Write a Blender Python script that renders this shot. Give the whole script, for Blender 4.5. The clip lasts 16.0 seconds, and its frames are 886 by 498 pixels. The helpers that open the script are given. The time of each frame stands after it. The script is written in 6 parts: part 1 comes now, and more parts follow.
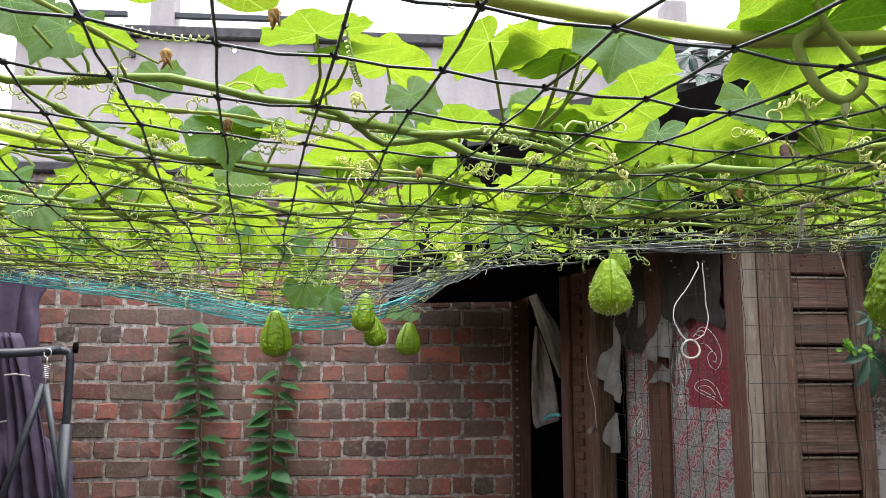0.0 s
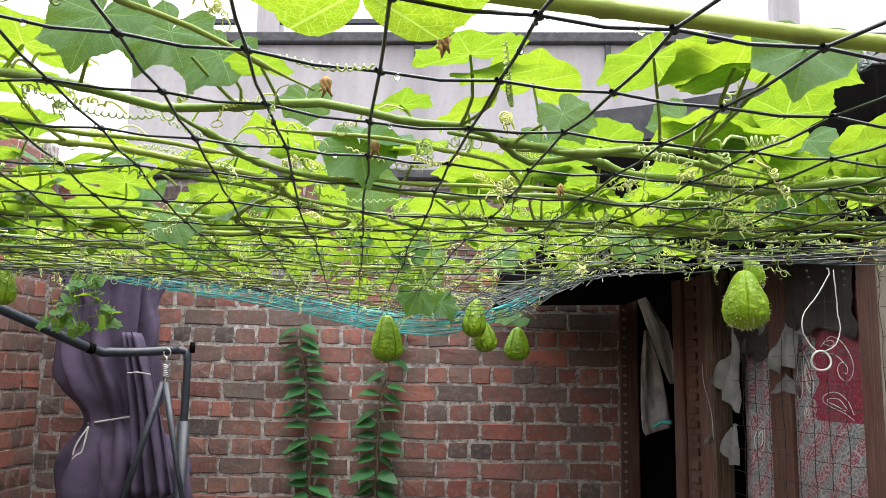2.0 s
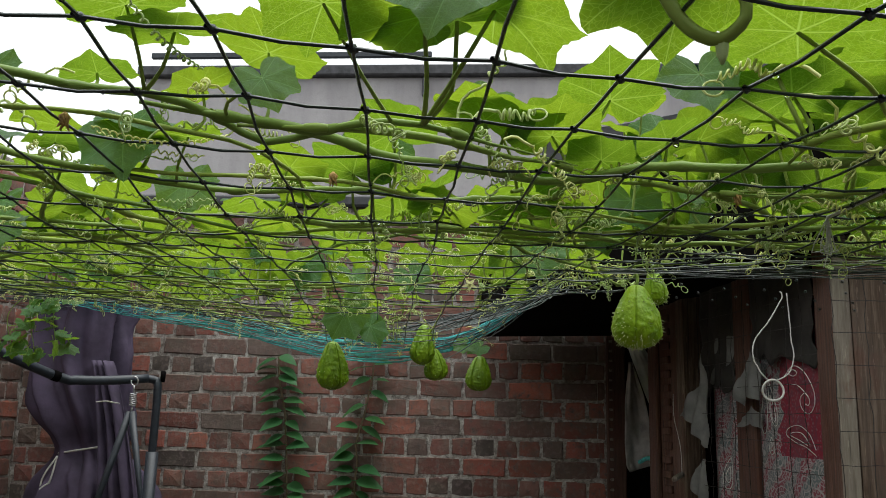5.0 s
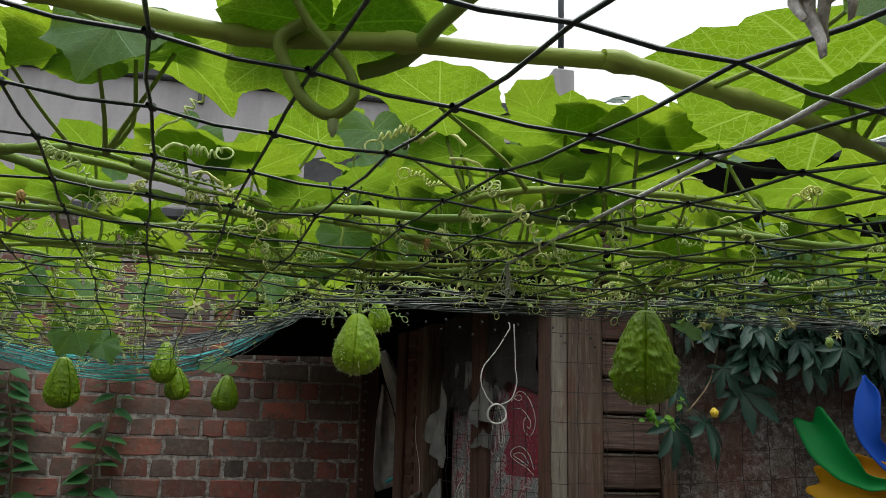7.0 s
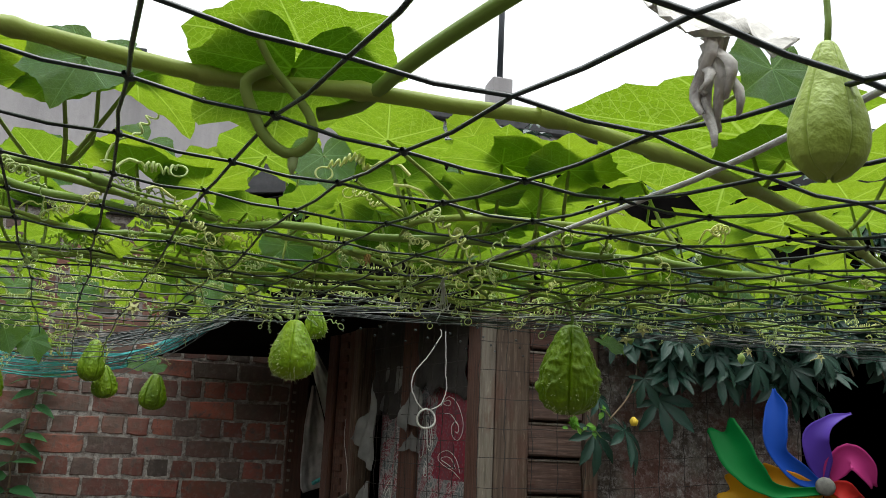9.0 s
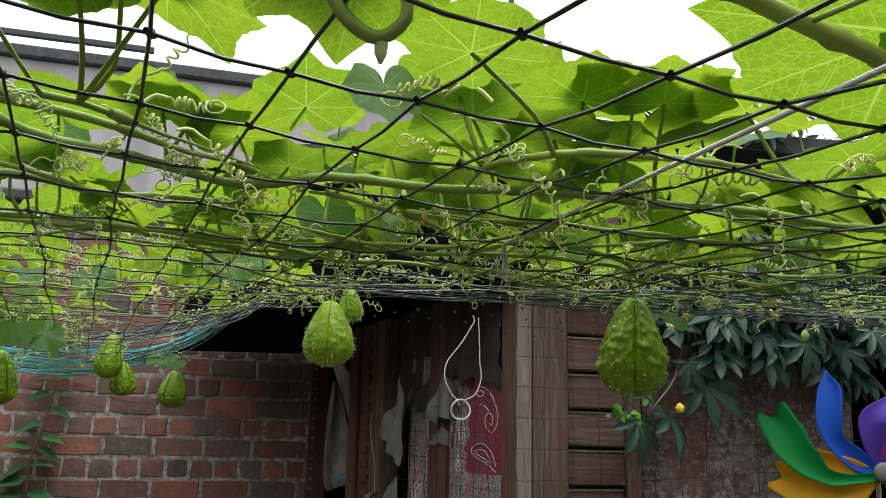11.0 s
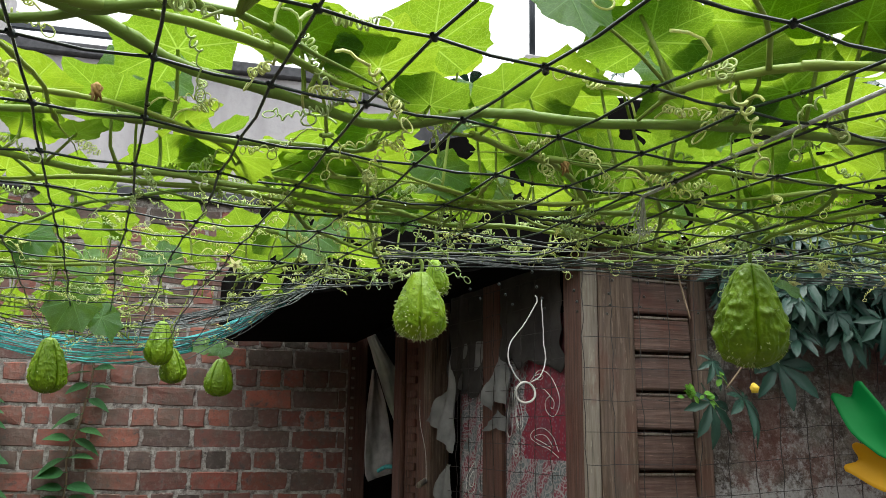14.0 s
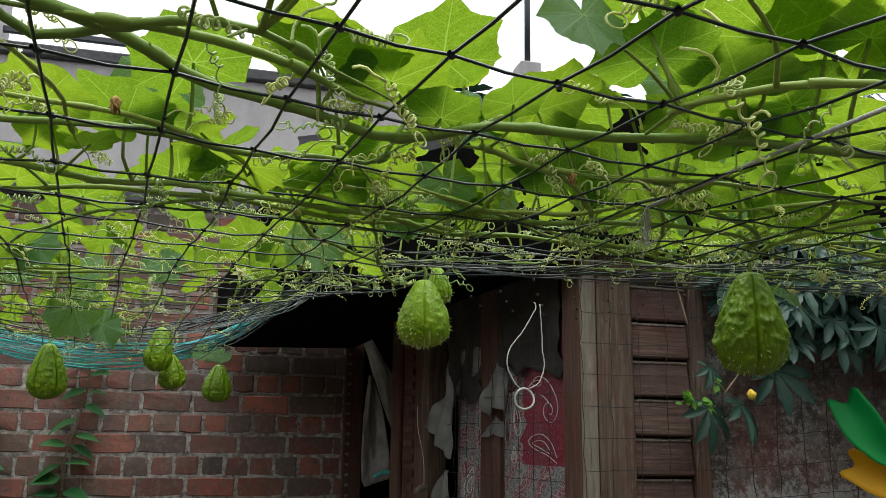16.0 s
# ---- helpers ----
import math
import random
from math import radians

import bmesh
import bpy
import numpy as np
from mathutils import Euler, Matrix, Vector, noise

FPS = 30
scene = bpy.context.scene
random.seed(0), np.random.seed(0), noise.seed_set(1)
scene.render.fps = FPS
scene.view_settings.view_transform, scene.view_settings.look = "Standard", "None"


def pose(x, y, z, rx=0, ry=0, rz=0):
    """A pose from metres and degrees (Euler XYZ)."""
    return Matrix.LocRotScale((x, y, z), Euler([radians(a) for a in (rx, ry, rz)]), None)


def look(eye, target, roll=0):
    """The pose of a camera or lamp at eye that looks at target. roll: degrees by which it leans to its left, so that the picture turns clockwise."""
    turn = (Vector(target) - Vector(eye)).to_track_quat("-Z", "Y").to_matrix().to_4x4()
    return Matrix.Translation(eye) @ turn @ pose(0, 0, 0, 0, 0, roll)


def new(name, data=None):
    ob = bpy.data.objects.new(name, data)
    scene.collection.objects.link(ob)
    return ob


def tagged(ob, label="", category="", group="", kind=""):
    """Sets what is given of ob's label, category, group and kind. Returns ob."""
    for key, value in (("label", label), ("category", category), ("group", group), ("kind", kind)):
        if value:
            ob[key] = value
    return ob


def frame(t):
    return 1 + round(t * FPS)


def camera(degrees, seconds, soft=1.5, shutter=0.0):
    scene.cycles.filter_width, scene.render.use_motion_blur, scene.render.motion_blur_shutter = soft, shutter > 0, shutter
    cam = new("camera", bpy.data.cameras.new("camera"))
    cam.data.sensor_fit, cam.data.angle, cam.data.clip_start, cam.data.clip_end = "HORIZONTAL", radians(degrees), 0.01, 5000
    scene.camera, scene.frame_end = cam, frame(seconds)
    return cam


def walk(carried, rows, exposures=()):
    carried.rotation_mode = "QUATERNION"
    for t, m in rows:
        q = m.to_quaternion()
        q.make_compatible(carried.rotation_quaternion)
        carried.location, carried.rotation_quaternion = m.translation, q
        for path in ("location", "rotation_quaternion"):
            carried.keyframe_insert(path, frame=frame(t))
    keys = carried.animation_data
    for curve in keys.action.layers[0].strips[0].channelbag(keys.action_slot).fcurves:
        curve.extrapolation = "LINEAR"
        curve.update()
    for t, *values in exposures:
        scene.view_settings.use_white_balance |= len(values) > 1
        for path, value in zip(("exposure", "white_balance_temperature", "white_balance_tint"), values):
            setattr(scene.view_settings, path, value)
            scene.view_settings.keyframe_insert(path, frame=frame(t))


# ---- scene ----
cam = camera(55.5, 16.0, 0.6)
PATH = [
    (0, (-0.45, -0.409, 1.536), (-0.296, 1.561, 1.843), 0.0),
    (0.5, (-0.468, -0.405, 1.521), (-0.288, 1.568, 1.792), -0.7),
    (1, (-0.481, -0.399, 1.533), (-0.289, 1.572, 1.814), 0.0),
    (1.5, (-0.502, -0.397, 1.548), (-0.328, 1.574, 1.838), 0.2),
    (2, (-0.504, -0.381, 1.567), (-0.577, 1.595, 1.867), 0.9),
    (2.5, (-0.458, -0.375, 1.574), (-0.56, 1.598, 1.881), 0.8),
    (3, (-0.435, -0.339, 1.566), (-0.538, 1.632, 1.885), 0.7),
    (3.5, (-0.335, -0.299, 1.566), (-0.447, 1.67, 1.903), 0.6),
    (3.7, (-0.299, -0.289, 1.565), (-0.421, 1.676, 1.915), 0.5),
    (5.8, (-0.192, -0.243, 1.54), (-0.336, 1.71, 1.944), 2.0),
    (6, (-0.18, -0.254, 1.543), (-0.27, 1.701, 1.957), 2.0),
    (6.5, (-0.144, -0.274, 1.542), (-0.098, 1.681, 1.962), 2.4),
    (7, (-0.124, -0.307, 1.556), (0.247, 1.609, 1.995), 1.6),
    (7.5, (-0.121, -0.337, 1.553), (0.417, 1.539, 1.99), 1.7),
    (8, (-0.135, -0.356, 1.557), (0.412, 1.517, 1.994), 2.5),
    (8.2, (-0.139, -0.367, 1.565), (0.403, 1.506, 2.006), 2.7),
    (10.3, (-0.16, -0.285, 1.551), (0.341, 1.599, 1.999), 2.0),
    (10.5, (-0.167, -0.259, 1.549), (0.345, 1.623, 1.994), 1.7),
    (11, (-0.169, -0.214, 1.546), (0.334, 1.671, 1.987), 1.4),
    (11.5, (-0.184, -0.186, 1.536), (0.317, 1.705, 1.955), 1.4),
    (12, (-0.226, -0.133, 1.53), (0.276, 1.763, 1.923), 0.7),
    (12.5, (-0.269, -0.085, 1.518), (0.207, 1.816, 1.918), 0.6),
    (13, (-0.281, -0.072, 1.519), (0.18, 1.831, 1.929), 0.7),
    (13.5, (-0.28, -0.081, 1.52), (0.186, 1.819, 1.939), 0.7),
    (14, (-0.277, -0.089, 1.519), (0.195, 1.807, 1.944), 0.8),
    (14.5, (-0.293, -0.087, 1.522), (0.184, 1.807, 1.952), 1.2),
    (15, (-0.304, -0.084, 1.52), (0.179, 1.808, 1.953), 1.1),
    (15.5, (-0.304, -0.091, 1.523), (0.18, 1.799, 1.959), 1.0),
    (16, (-0.296, -0.099, 1.521), (0.189, 1.791, 1.958), 0.8),
]
EXPOSURES = [(0, 1.93, 6250, 17), (1, 2.08, 6250, 16), (2.5, 1.86, 6250, 12), (3, 1.7, 6250, 10), (3.6, 1.32, 6250, 8), (6, 0.75, 6300, 6), (7, 0.7, 6300, 6), (7.5, 0.8, 6300, 6), (8, 0.9, 6300, 6), (10.5, 0.99, 6300, 7), (11, 1.23, 6300, 7), (12, 1.75, 6300, 7), (13, 1.83, 6250, 8), (14, 1.56, 6250, 7), (15, 1.15, 6250, 6), (16, 1.0, 6250, 6)]
walk(cam, [(t, look(eye, target, roll)) for t, eye, target, roll in PATH], EXPOSURES)


# ---- light: an overcast sky, a wide weak sun behind the clouds ----
SUN_UP, SUN_ROUND = radians(85), radians(90)
world = bpy.data.worlds.new("overcast_sky")
scene.world = world
world.use_nodes = True
wt = world.node_tree
wt.nodes.clear()
w_sky = wt.nodes.new("ShaderNodeTexSky")
w_sky.sky_type, w_sky.sun_disc = "NISHITA", False
w_sky.sun_elevation, w_sky.sun_rotation, w_sky.dust_density = SUN_UP, SUN_ROUND, 6.0
w_cloud = wt.nodes.new("ShaderNodeMixRGB")
w_cloud.inputs[0].default_value = 0.9
w_cloud.inputs[2].default_value = (11.5, 11.5, 11.5, 1)
w_bg = wt.nodes.new("ShaderNodeBackground")
w_bg.inputs[1].default_value = 0.067
w_out = wt.nodes.new("ShaderNodeOutputWorld")
wt.links.new(w_sky.outputs[0], w_cloud.inputs[1])
wt.links.new(w_cloud.outputs[0], w_bg.inputs[0])
wt.links.new(w_bg.outputs[0], w_out.inputs[0])
sun = new("sun", bpy.data.lights.new("sun", "SUN"))
sun.data.energy, sun.data.angle, sun.data.color = 1.7, radians(60), (1.0, 0.98, 0.94)
sun.matrix_world = look((0, 0, 8), (-0.08 * 8, 0.0, 8 - 0.997 * 8))


# ---- materials ----
class Mat:
    """A node material in the making: small helpers that return sockets."""

    def __init__(self, name):
        self.m = bpy.data.materials.new(name)
        self.m.use_nodes = True
        self.t = self.m.node_tree
        self.b = self.t.nodes["Principled BSDF"]
        self.out = self.t.nodes["Material Output"]
        self.co = self.t.nodes.new("ShaderNodeTexCoord").outputs["Object"]

    def link(self, a, b):
        self.t.links.new(a, b)

    def put(self, socket, value):
        if hasattr(value, "links"):
            self.link(value, socket)
        else:
            socket.default_value = value

    def mapped(self, scale, co=None):
        n = self.t.nodes.new("ShaderNodeMapping")
        n.inputs["Scale"].default_value = scale
        self.link(co or self.co, n.inputs["Vector"])
        return n.outputs[0]

    def noise(self, scale, detail=4.0, co=None, rough=0.6):
        n = self.t.nodes.new("ShaderNodeTexNoise")
        n.inputs["Scale"].default_value, n.inputs["Detail"].default_value, n.inputs["Roughness"].default_value = scale, detail, rough
        self.link(co or self.co, n.inputs["Vector"])
        return n.outputs["Fac"]

    def ramp(self, fac, stops):
        n = self.t.nodes.new("ShaderNodeValToRGB")
        el = n.color_ramp.elements
        while len(el) < len(stops):
            el.new(0.5)
        for e, (p, c) in zip(el, stops):
            e.position = p
            e.color = (*c, 1) if len(c) == 3 else c
        self.put(n.inputs[0], fac)
        return n.outputs[0]

    def mix(self, fac, a, b, kind="MIX"):
        n = self.t.nodes.new("ShaderNodeMixRGB")
        n.blend_type = kind
        for i, v in enumerate((fac, a, b)):
            self.put(n.inputs[i], (*v, 1) if isinstance(v, tuple) and len(v) == 3 else v)
        return n.outputs[0]

    def math(self, op, a, b=0.0):
        n = self.t.nodes.new("ShaderNodeMath")
        n.operation = op
        self.put(n.inputs[0], a), self.put(n.inputs[1], b)
        return n.outputs[0]

    def rand(self):
        return self.t.nodes.new("ShaderNodeObjectInfo").outputs["Random"]

    def island(self):
        return self.t.nodes.new("ShaderNodeNewGeometry").outputs["Random Per Island"]

    def vein_lines(self):
        """Main veins that fan out from the stalk, side veins off them and a fine net, in a leaf's own measures."""
        sep = self.t.nodes.new("ShaderNodeSeparateXYZ")
        self.link(self.co, sep.inputs[0])
        x, y = self.math("ABSOLUTE", sep.outputs[0]), sep.outputs[1]
        best_v, best_u = None, None
        for deg in (0, 48, 97, 138):
            ca, sa = math.cos(radians(deg)), math.sin(radians(deg))
            u = self.math("ADD", self.math("MULTIPLY", x, sa), self.math("MULTIPLY", y, ca))
            v = self.math("ABSOLUTE", self.math("SUBTRACT", self.math("MULTIPLY", x, ca), self.math("MULTIPLY", y, sa)))
            v = self.math("ADD", v, self.math("MULTIPLY", self.math("LESS_THAN", u, 0.0), 5.0))
            if best_v is None:
                best_v, best_u = v, u
            else:
                near = self.math("LESS_THAN", v, best_v)
                far = self.math("SUBTRACT", 1.0, near)
                best_u = self.math("ADD", self.math("MULTIPLY", u, near), self.math("MULTIPLY", best_u, far))
                best_v = self.math("MINIMUM", v, best_v)
        wide = self.math("SUBTRACT", 0.0115, self.math("MULTIPLY", best_u, 0.008))
        main = self.math("SMOOTH_MIN", 1.0, self.math("MAXIMUM", 0.0, self.math("SUBTRACT", 1.6, self.math("DIVIDE", best_v, wide))))
        side = self.math("PINGPONG", self.math("SUBTRACT", best_u, self.math("MULTIPLY", best_v, 0.85)), 0.085)
        side = self.math("MULTIPLY", self.math("LESS_THAN", side, 0.0045), 0.6)
        vo = self.t.nodes.new("ShaderNodeTexVoronoi")
        vo.feature = "DISTANCE_TO_EDGE"
        vo.inputs["Scale"].default_value = 17.0
        self.link(self.co, vo.inputs["Vector"])
        net = self.math("MULTIPLY", self.math("LESS_THAN", vo.outputs["Distance"], 0.05), 0.42)
        return self.math("MINIMUM", 1.0, self.math("MAXIMUM", main, self.math("MAXIMUM", side, net)))

    def bump(self, height, strength, dist=0.01):
        n = self.t.nodes.new("ShaderNodeBump")
        n.inputs["Strength"].default_value, n.inputs["Distance"].default_value = strength, dist
        self.link(height, n.inputs["Height"])
        self.link(n.outputs[0], self.b.inputs["Normal"])
        return n.outputs[0]

    def done(self, color=None, rough=0.7, metal=0.0, spec=None):
        if color is not None:
            self.put(self.b.inputs["Base Color"], (*color, 1) if isinstance(color, tuple) and len(color) == 3 else color)
        self.put(self.b.inputs["Roughness"], rough)
        self.b.inputs["Metallic"].default_value = metal
        if spec is not None:
            self.b.inputs["Specular IOR Level"].default_value = spec
        return self.m


def brick_material(name, by_island):
    k = Mat(name)
    pos = k.t.nodes.new("ShaderNodeNewGeometry").outputs["Position"]
    r = k.island() if by_island else k.rand()
    base = k.ramp(r, [(0.0, (0.24, 0.068, 0.05)), (0.2, (0.35, 0.095, 0.066)), (0.42, (0.22, 0.088, 0.075)), (0.55, (0.44, 0.125, 0.075)), (0.66, (0.18, 0.094, 0.08)), (0.8, (0.30, 0.135, 0.10)), (0.92, (0.14, 0.085, 0.073)), (1.0, (0.09, 0.068, 0.062))])
    other = k.math("FRACT", k.math("MULTIPLY", r, 7.31))
    base = k.mix(1.0, base, k.ramp(other, [(0.0, (0.55, 0.58, 0.6)), (0.5, (0.95, 0.95, 0.95)), (1.0, (1.3, 1.25, 1.2))]), "MULTIPLY")
    grain = k.noise(38, 6, pos)
    stain = k.noise(9, 5, pos)
    c = k.mix(k.ramp(stain, [(0.42, (0, 0, 0)), (0.7, (0.75, 0.75, 0.75))]), base, (0.12, 0.105, 0.08))
    c = k.mix(k.ramp(grain, [(0.50, (0, 0, 0)), (0.68, (0.42, 0.42, 0.42))]), c, (0.40, 0.30, 0.26))
    smear = k.noise(19, 6, pos, 0.7)
    c = k.mix(k.ramp(smear, [(0.54, (0, 0, 0)), (0.66, (0.85, 0.85, 0.85))]), c, (0.085, 0.068, 0.062))
    c = k.mix(k.ramp(k.noise(90, 3, pos), [(0.3, (0.45, 0.45, 0.45)), (0.45, (0, 0, 0))]), c, (0.07, 0.05, 0.05))
    if not by_island:
        edge = k.t.nodes.new("ShaderNodeAttribute")
        edge.attribute_name = "rim"
        rim = k.math("ADD", edge.outputs["Fac"], k.math("MULTIPLY", k.math("SUBTRACT", k.noise(34, 6, pos, 0.7), 0.5), 1.1))
        c = k.mix(k.ramp(rim, [(0.98, (0, 0, 0)), (1.16, (0.75, 0.75, 0.75))]), c, k.ramp(k.noise(26, 5, pos), [(0.35, (0.10, 0.08, 0.065)), (0.62, (0.42, 0.38, 0.33))]))
    big = k.noise(1.1, 3, pos)
    c = k.mix(k.ramp(big, [(0.38, (0.1, 0.1, 0.1)), (0.60, (0.45, 0.45, 0.45))]), c, (0.12, 0.10, 0.078))
    k.bump(k.math("ADD", grain, k.math("MULTIPLY", k.noise(140, 3, pos), 0.4)), 0.5, 0.008)
    return k.done(c, 0.82)


def mortar_material():
    k = Mat("mortar")
    n = k.noise(32, 6, None, 0.75)
    c = k.ramp(n, [(0.36, (0.11, 0.09, 0.08)), (0.48, (0.31, 0.28, 0.25)), (0.66, (0.60, 0.57, 0.52))])
    c = k.mix(k.ramp(k.noise(3.2, 5), [(0.46, (0, 0, 0)), (0.64, (0.6, 0.6, 0.6))]), c, (0.13, 0.10, 0.08))
    k.bump(k.noise(120, 4), 0.7, 0.006)
    return k.done(c, 0.95)


def concrete_material():
    k = Mat("painted_concrete")
    streak = k.noise(1.2, 5, k.mapped((2.2, 2.2, 0.35)))
    c = k.ramp(streak, [(0.3, (0.30, 0.285, 0.29)), (0.6, (0.40, 0.38, 0.385)), (0.8, (0.46, 0.44, 0.44))])
    c = k.mix(k.ramp(k.noise(14, 5), [(0.5, (0, 0, 0)), (0.8, (0.35, 0.35, 0.35))]), c, (0.24, 0.23, 0.23))
    k.bump(k.noise(40, 5), 0.3, 0.01)
    return k.done(c, 0.9)


def wood_material(name, dark, mid, light, grey=0.35, along="Z"):
    k = Mat(name)
    s = (30, 30, 1.6) if along == "Z" else (1.6, 30, 30)
    co = k.mapped(s)
    g = k.noise(3.0, 7, co, 0.7)
    c = k.ramp(g, [(0.30, dark), (0.5, mid), (0.72, light)])
    paint = k.noise(4.0, 5, k.mapped((2.2, 2.2, 1.0) if along == "Z" else (1.0, 2.2, 2.2)), 0.65)
    c = k.mix(k.ramp(paint, [(0.53, (0, 0, 0)), (0.60, (0.45, 0.45, 0.45))]), c, (0.125, 0.034, 0.021))
    c = k.mix(k.math("MULTIPLY", k.ramp(k.noise(4, 5, k.mapped((3, 3, 1))), [(0.4, (0, 0, 0)), (0.65, (1, 1, 1))]), grey), c, (0.23, 0.19, 0.165))
    fleck = k.noise(1.0, 5, k.mapped((120, 120, 16) if along == "Z" else (16, 120, 120)), 0.7)
    c = k.mix(k.ramp(fleck, [(0.60, (0, 0, 0)), (0.70, (0.6, 0.6, 0.6))]), c, tuple(min(0.6, v * 1.5) for v in light))
    c = k.mix(k.math("MULTIPLY", k.rand(), 0.35), c, dark)
    crack = k.noise(1.5, 3, k.mapped((60, 60, 1.2) if along == "Z" else (1.2, 60, 60)))
    c = k.mix(k.ramp(crack, [(0.3, (0.8, 0.8, 0.8)), (0.38, (0, 0, 0))]), c, (0.03, 0.02, 0.016))
    k.bump(k.math("ADD", g, crack), 0.5, 0.006)
    return k.done(c, 0.78)


def plain_material(name, color, rough=0.6, metal=0.0, vary=0.25, scale=20.0, bump=0.15):
    k = Mat(name)
    n = k.noise(scale, 5)
    low = tuple(v * (1 - vary) for v in color)
    high = tuple(min(1, v * (1 + vary)) for v in color)
    c = k.ramp(n, [(0.3, low), (0.7, high)])
    if bump:
        k.bump(k.noise(scale * 4, 4), bump, 0.004)
    return k.done(c, rough, metal)


def leaf_material(name, face, through_, rough=0.45, share=0.5, veins=0.0):
    """A thin blade: a waxy face, and light that comes through it."""
    k = Mat(name)
    r = k.rand()
    spot = k.noise(9, 4)
    fine = k.noise(60, 4)
    vary = k.mix(k.ramp(r, [(0.0, (0, 0, 0)), (0.5, (0.45, 0.45, 0.45)), (1.0, (1, 1, 1))]), (0.72, 0.82, 0.84), (1.14, 1.06, 1.0))
    if veins:
        vein = k.vein_lines()
    c = k.mix(1.0, k.mix(spot, face, tuple(v * 1.35 for v in face)), vary, "MULTIPLY")
    tc = k.mix(1.0, k.mix(k.ramp(spot, [(0.35, (0, 0, 0)), (0.7, (1, 1, 1))]), tuple(v * 0.82 for v in through_), through_), vary, "MULTIPLY")
    tc = k.mix(k.math("MULTIPLY", fine, 0.3), tc, tuple(v * 0.6 for v in through_))
    height = k.math("ADD", fine, spot)
    if veins:
        c = k.mix(k.math("MULTIPLY", vein, 0.75), c, tuple(min(1, v * 2.2 + 0.02) for v in face))
        tc = k.mix(k.math("MULTIPLY", vein, veins), tc, (0.50, 0.66, 0.14))
        height = k.math("SUBTRACT", height, k.math("MULTIPLY", vein, 1.2))
    nrm = k.bump(height, 0.3, 0.004)
    k.done(c, rough, 0.0, 0.3)
    tr = k.t.nodes.new("ShaderNodeBsdfTranslucent")
    k.link(tc, tr.inputs["Color"])
    k.link(nrm, tr.inputs["Normal"])
    mx = k.t.nodes.new("ShaderNodeMixShader")
    mx.inputs[0].default_value = share
    k.link(k.b.outputs[0], mx.inputs[1])
    k.link(tr.outputs[0], mx.inputs[2])
    k.link(mx.outputs[0], k.out.inputs["Surface"])
    return k.m


def fruit_material(name, low, high):
    k = Mat(name)
    n = k.noise(22, 5)
    c = k.ramp(n, [(0.3, low), (0.7, high)])
    c = k.mix(k.ramp(k.noise(150, 2), [(0.64, (0, 0, 0)), (0.76, (0.25, 0.25, 0.25))]), c, tuple(min(1, v * 1.4) for v in high))
    c = k.mix(k.math("MULTIPLY", k.rand(), 0.3), c, low)
    k.bump(k.math("ADD", k.noise(45, 4), k.math("MULTIPLY", k.noise(160, 3), 0.35)), 0.45, 0.006)
    m = k.done(c, 0.40, 0.0, 0.38)
    return m


def paisley_material():
    """Printed cotton: a crimson ground with darker scrolls, and a broad band of fine pale lace pattern."""
    k = Mat("paisley_cotton")
    nz = k.t.nodes.new("ShaderNodeTexNoise")
    nz.inputs["Scale"].default_value = 7
    k.link(k.co, nz.inputs["Vector"])
    co = k.mix(0.05, k.co, nz.outputs["Color"])

    def cells(scale, times):
        v = k.t.nodes.new("ShaderNodeTexVoronoi")
        v.inputs["Scale"].default_value = scale
        k.link(co, v.inputs["Vector"])
        return k.math("SINE", k.math("MULTIPLY", v.outputs["Distance"], times))

    sep = k.t.nodes.new("ShaderNodeSeparateXYZ")
    k.link(k.co, sep.inputs[0])
    z = sep.outputs[2]
    y = sep.outputs[1]
    crimson = k.math("MULTIPLY", k.math("GREATER_THAN", z, 1.437), k.math("LESS_THAN", k.math("ADD", y, k.math("MULTIPLY", k.noise(9, 2), 0.16)), 2.725))
    scroll = k.ramp(cells(11, 26.0), [(0.4, (0, 0, 0)), (0.75, (0.7, 0.7, 0.7))])
    red = k.mix(scroll, (0.27, 0.022, 0.045), (0.17, 0.035, 0.06))
    red = k.mix(k.ramp(cells(85, 8.0), [(0.3, (0, 0, 0)), (0.8, (0.5, 0.5, 0.5))]), red, (0.30, 0.17, 0.19))
    band = k.math("SINE", k.math("MULTIPLY", k.math("ADD", k.math("MULTIPLY", z, 0.8), y), 60.0))
    ground = k.mix(k.ramp(k.math("ADD", k.math("MULTIPLY", band, 0.25), k.noise(26, 3)), [(0.42, (0, 0, 0)), (0.58, (1, 1, 1))]), (0.27, 0.07, 0.09), (0.16, 0.19, 0.19))
    fine = k.ramp(cells(62, 13.0), [(-0.2, (0, 0, 0)), (0.5, (1, 1, 1))])
    pale = k.mix(k.math("MULTIPLY", fine, 0.75), ground, (0.37, 0.33, 0.325))
    pale = k.mix(k.ramp(cells(17, 30.0), [(0.7, (0, 0, 0)), (0.9, (0.8, 0.8, 0.8))]), pale, (0.45, 0.42, 0.41))
    c = k.mix(crimson, pale, red)
    c = k.mix(k.ramp(k.noise(4, 5), [(0.42, (0, 0, 0)), (0.75, (0.6, 0.6, 0.6))]), c, (0.13, 0.10, 0.10))
    k.bump(k.noise(250, 2), 0.3, 0.003)
    return k.done(c, 0.9)


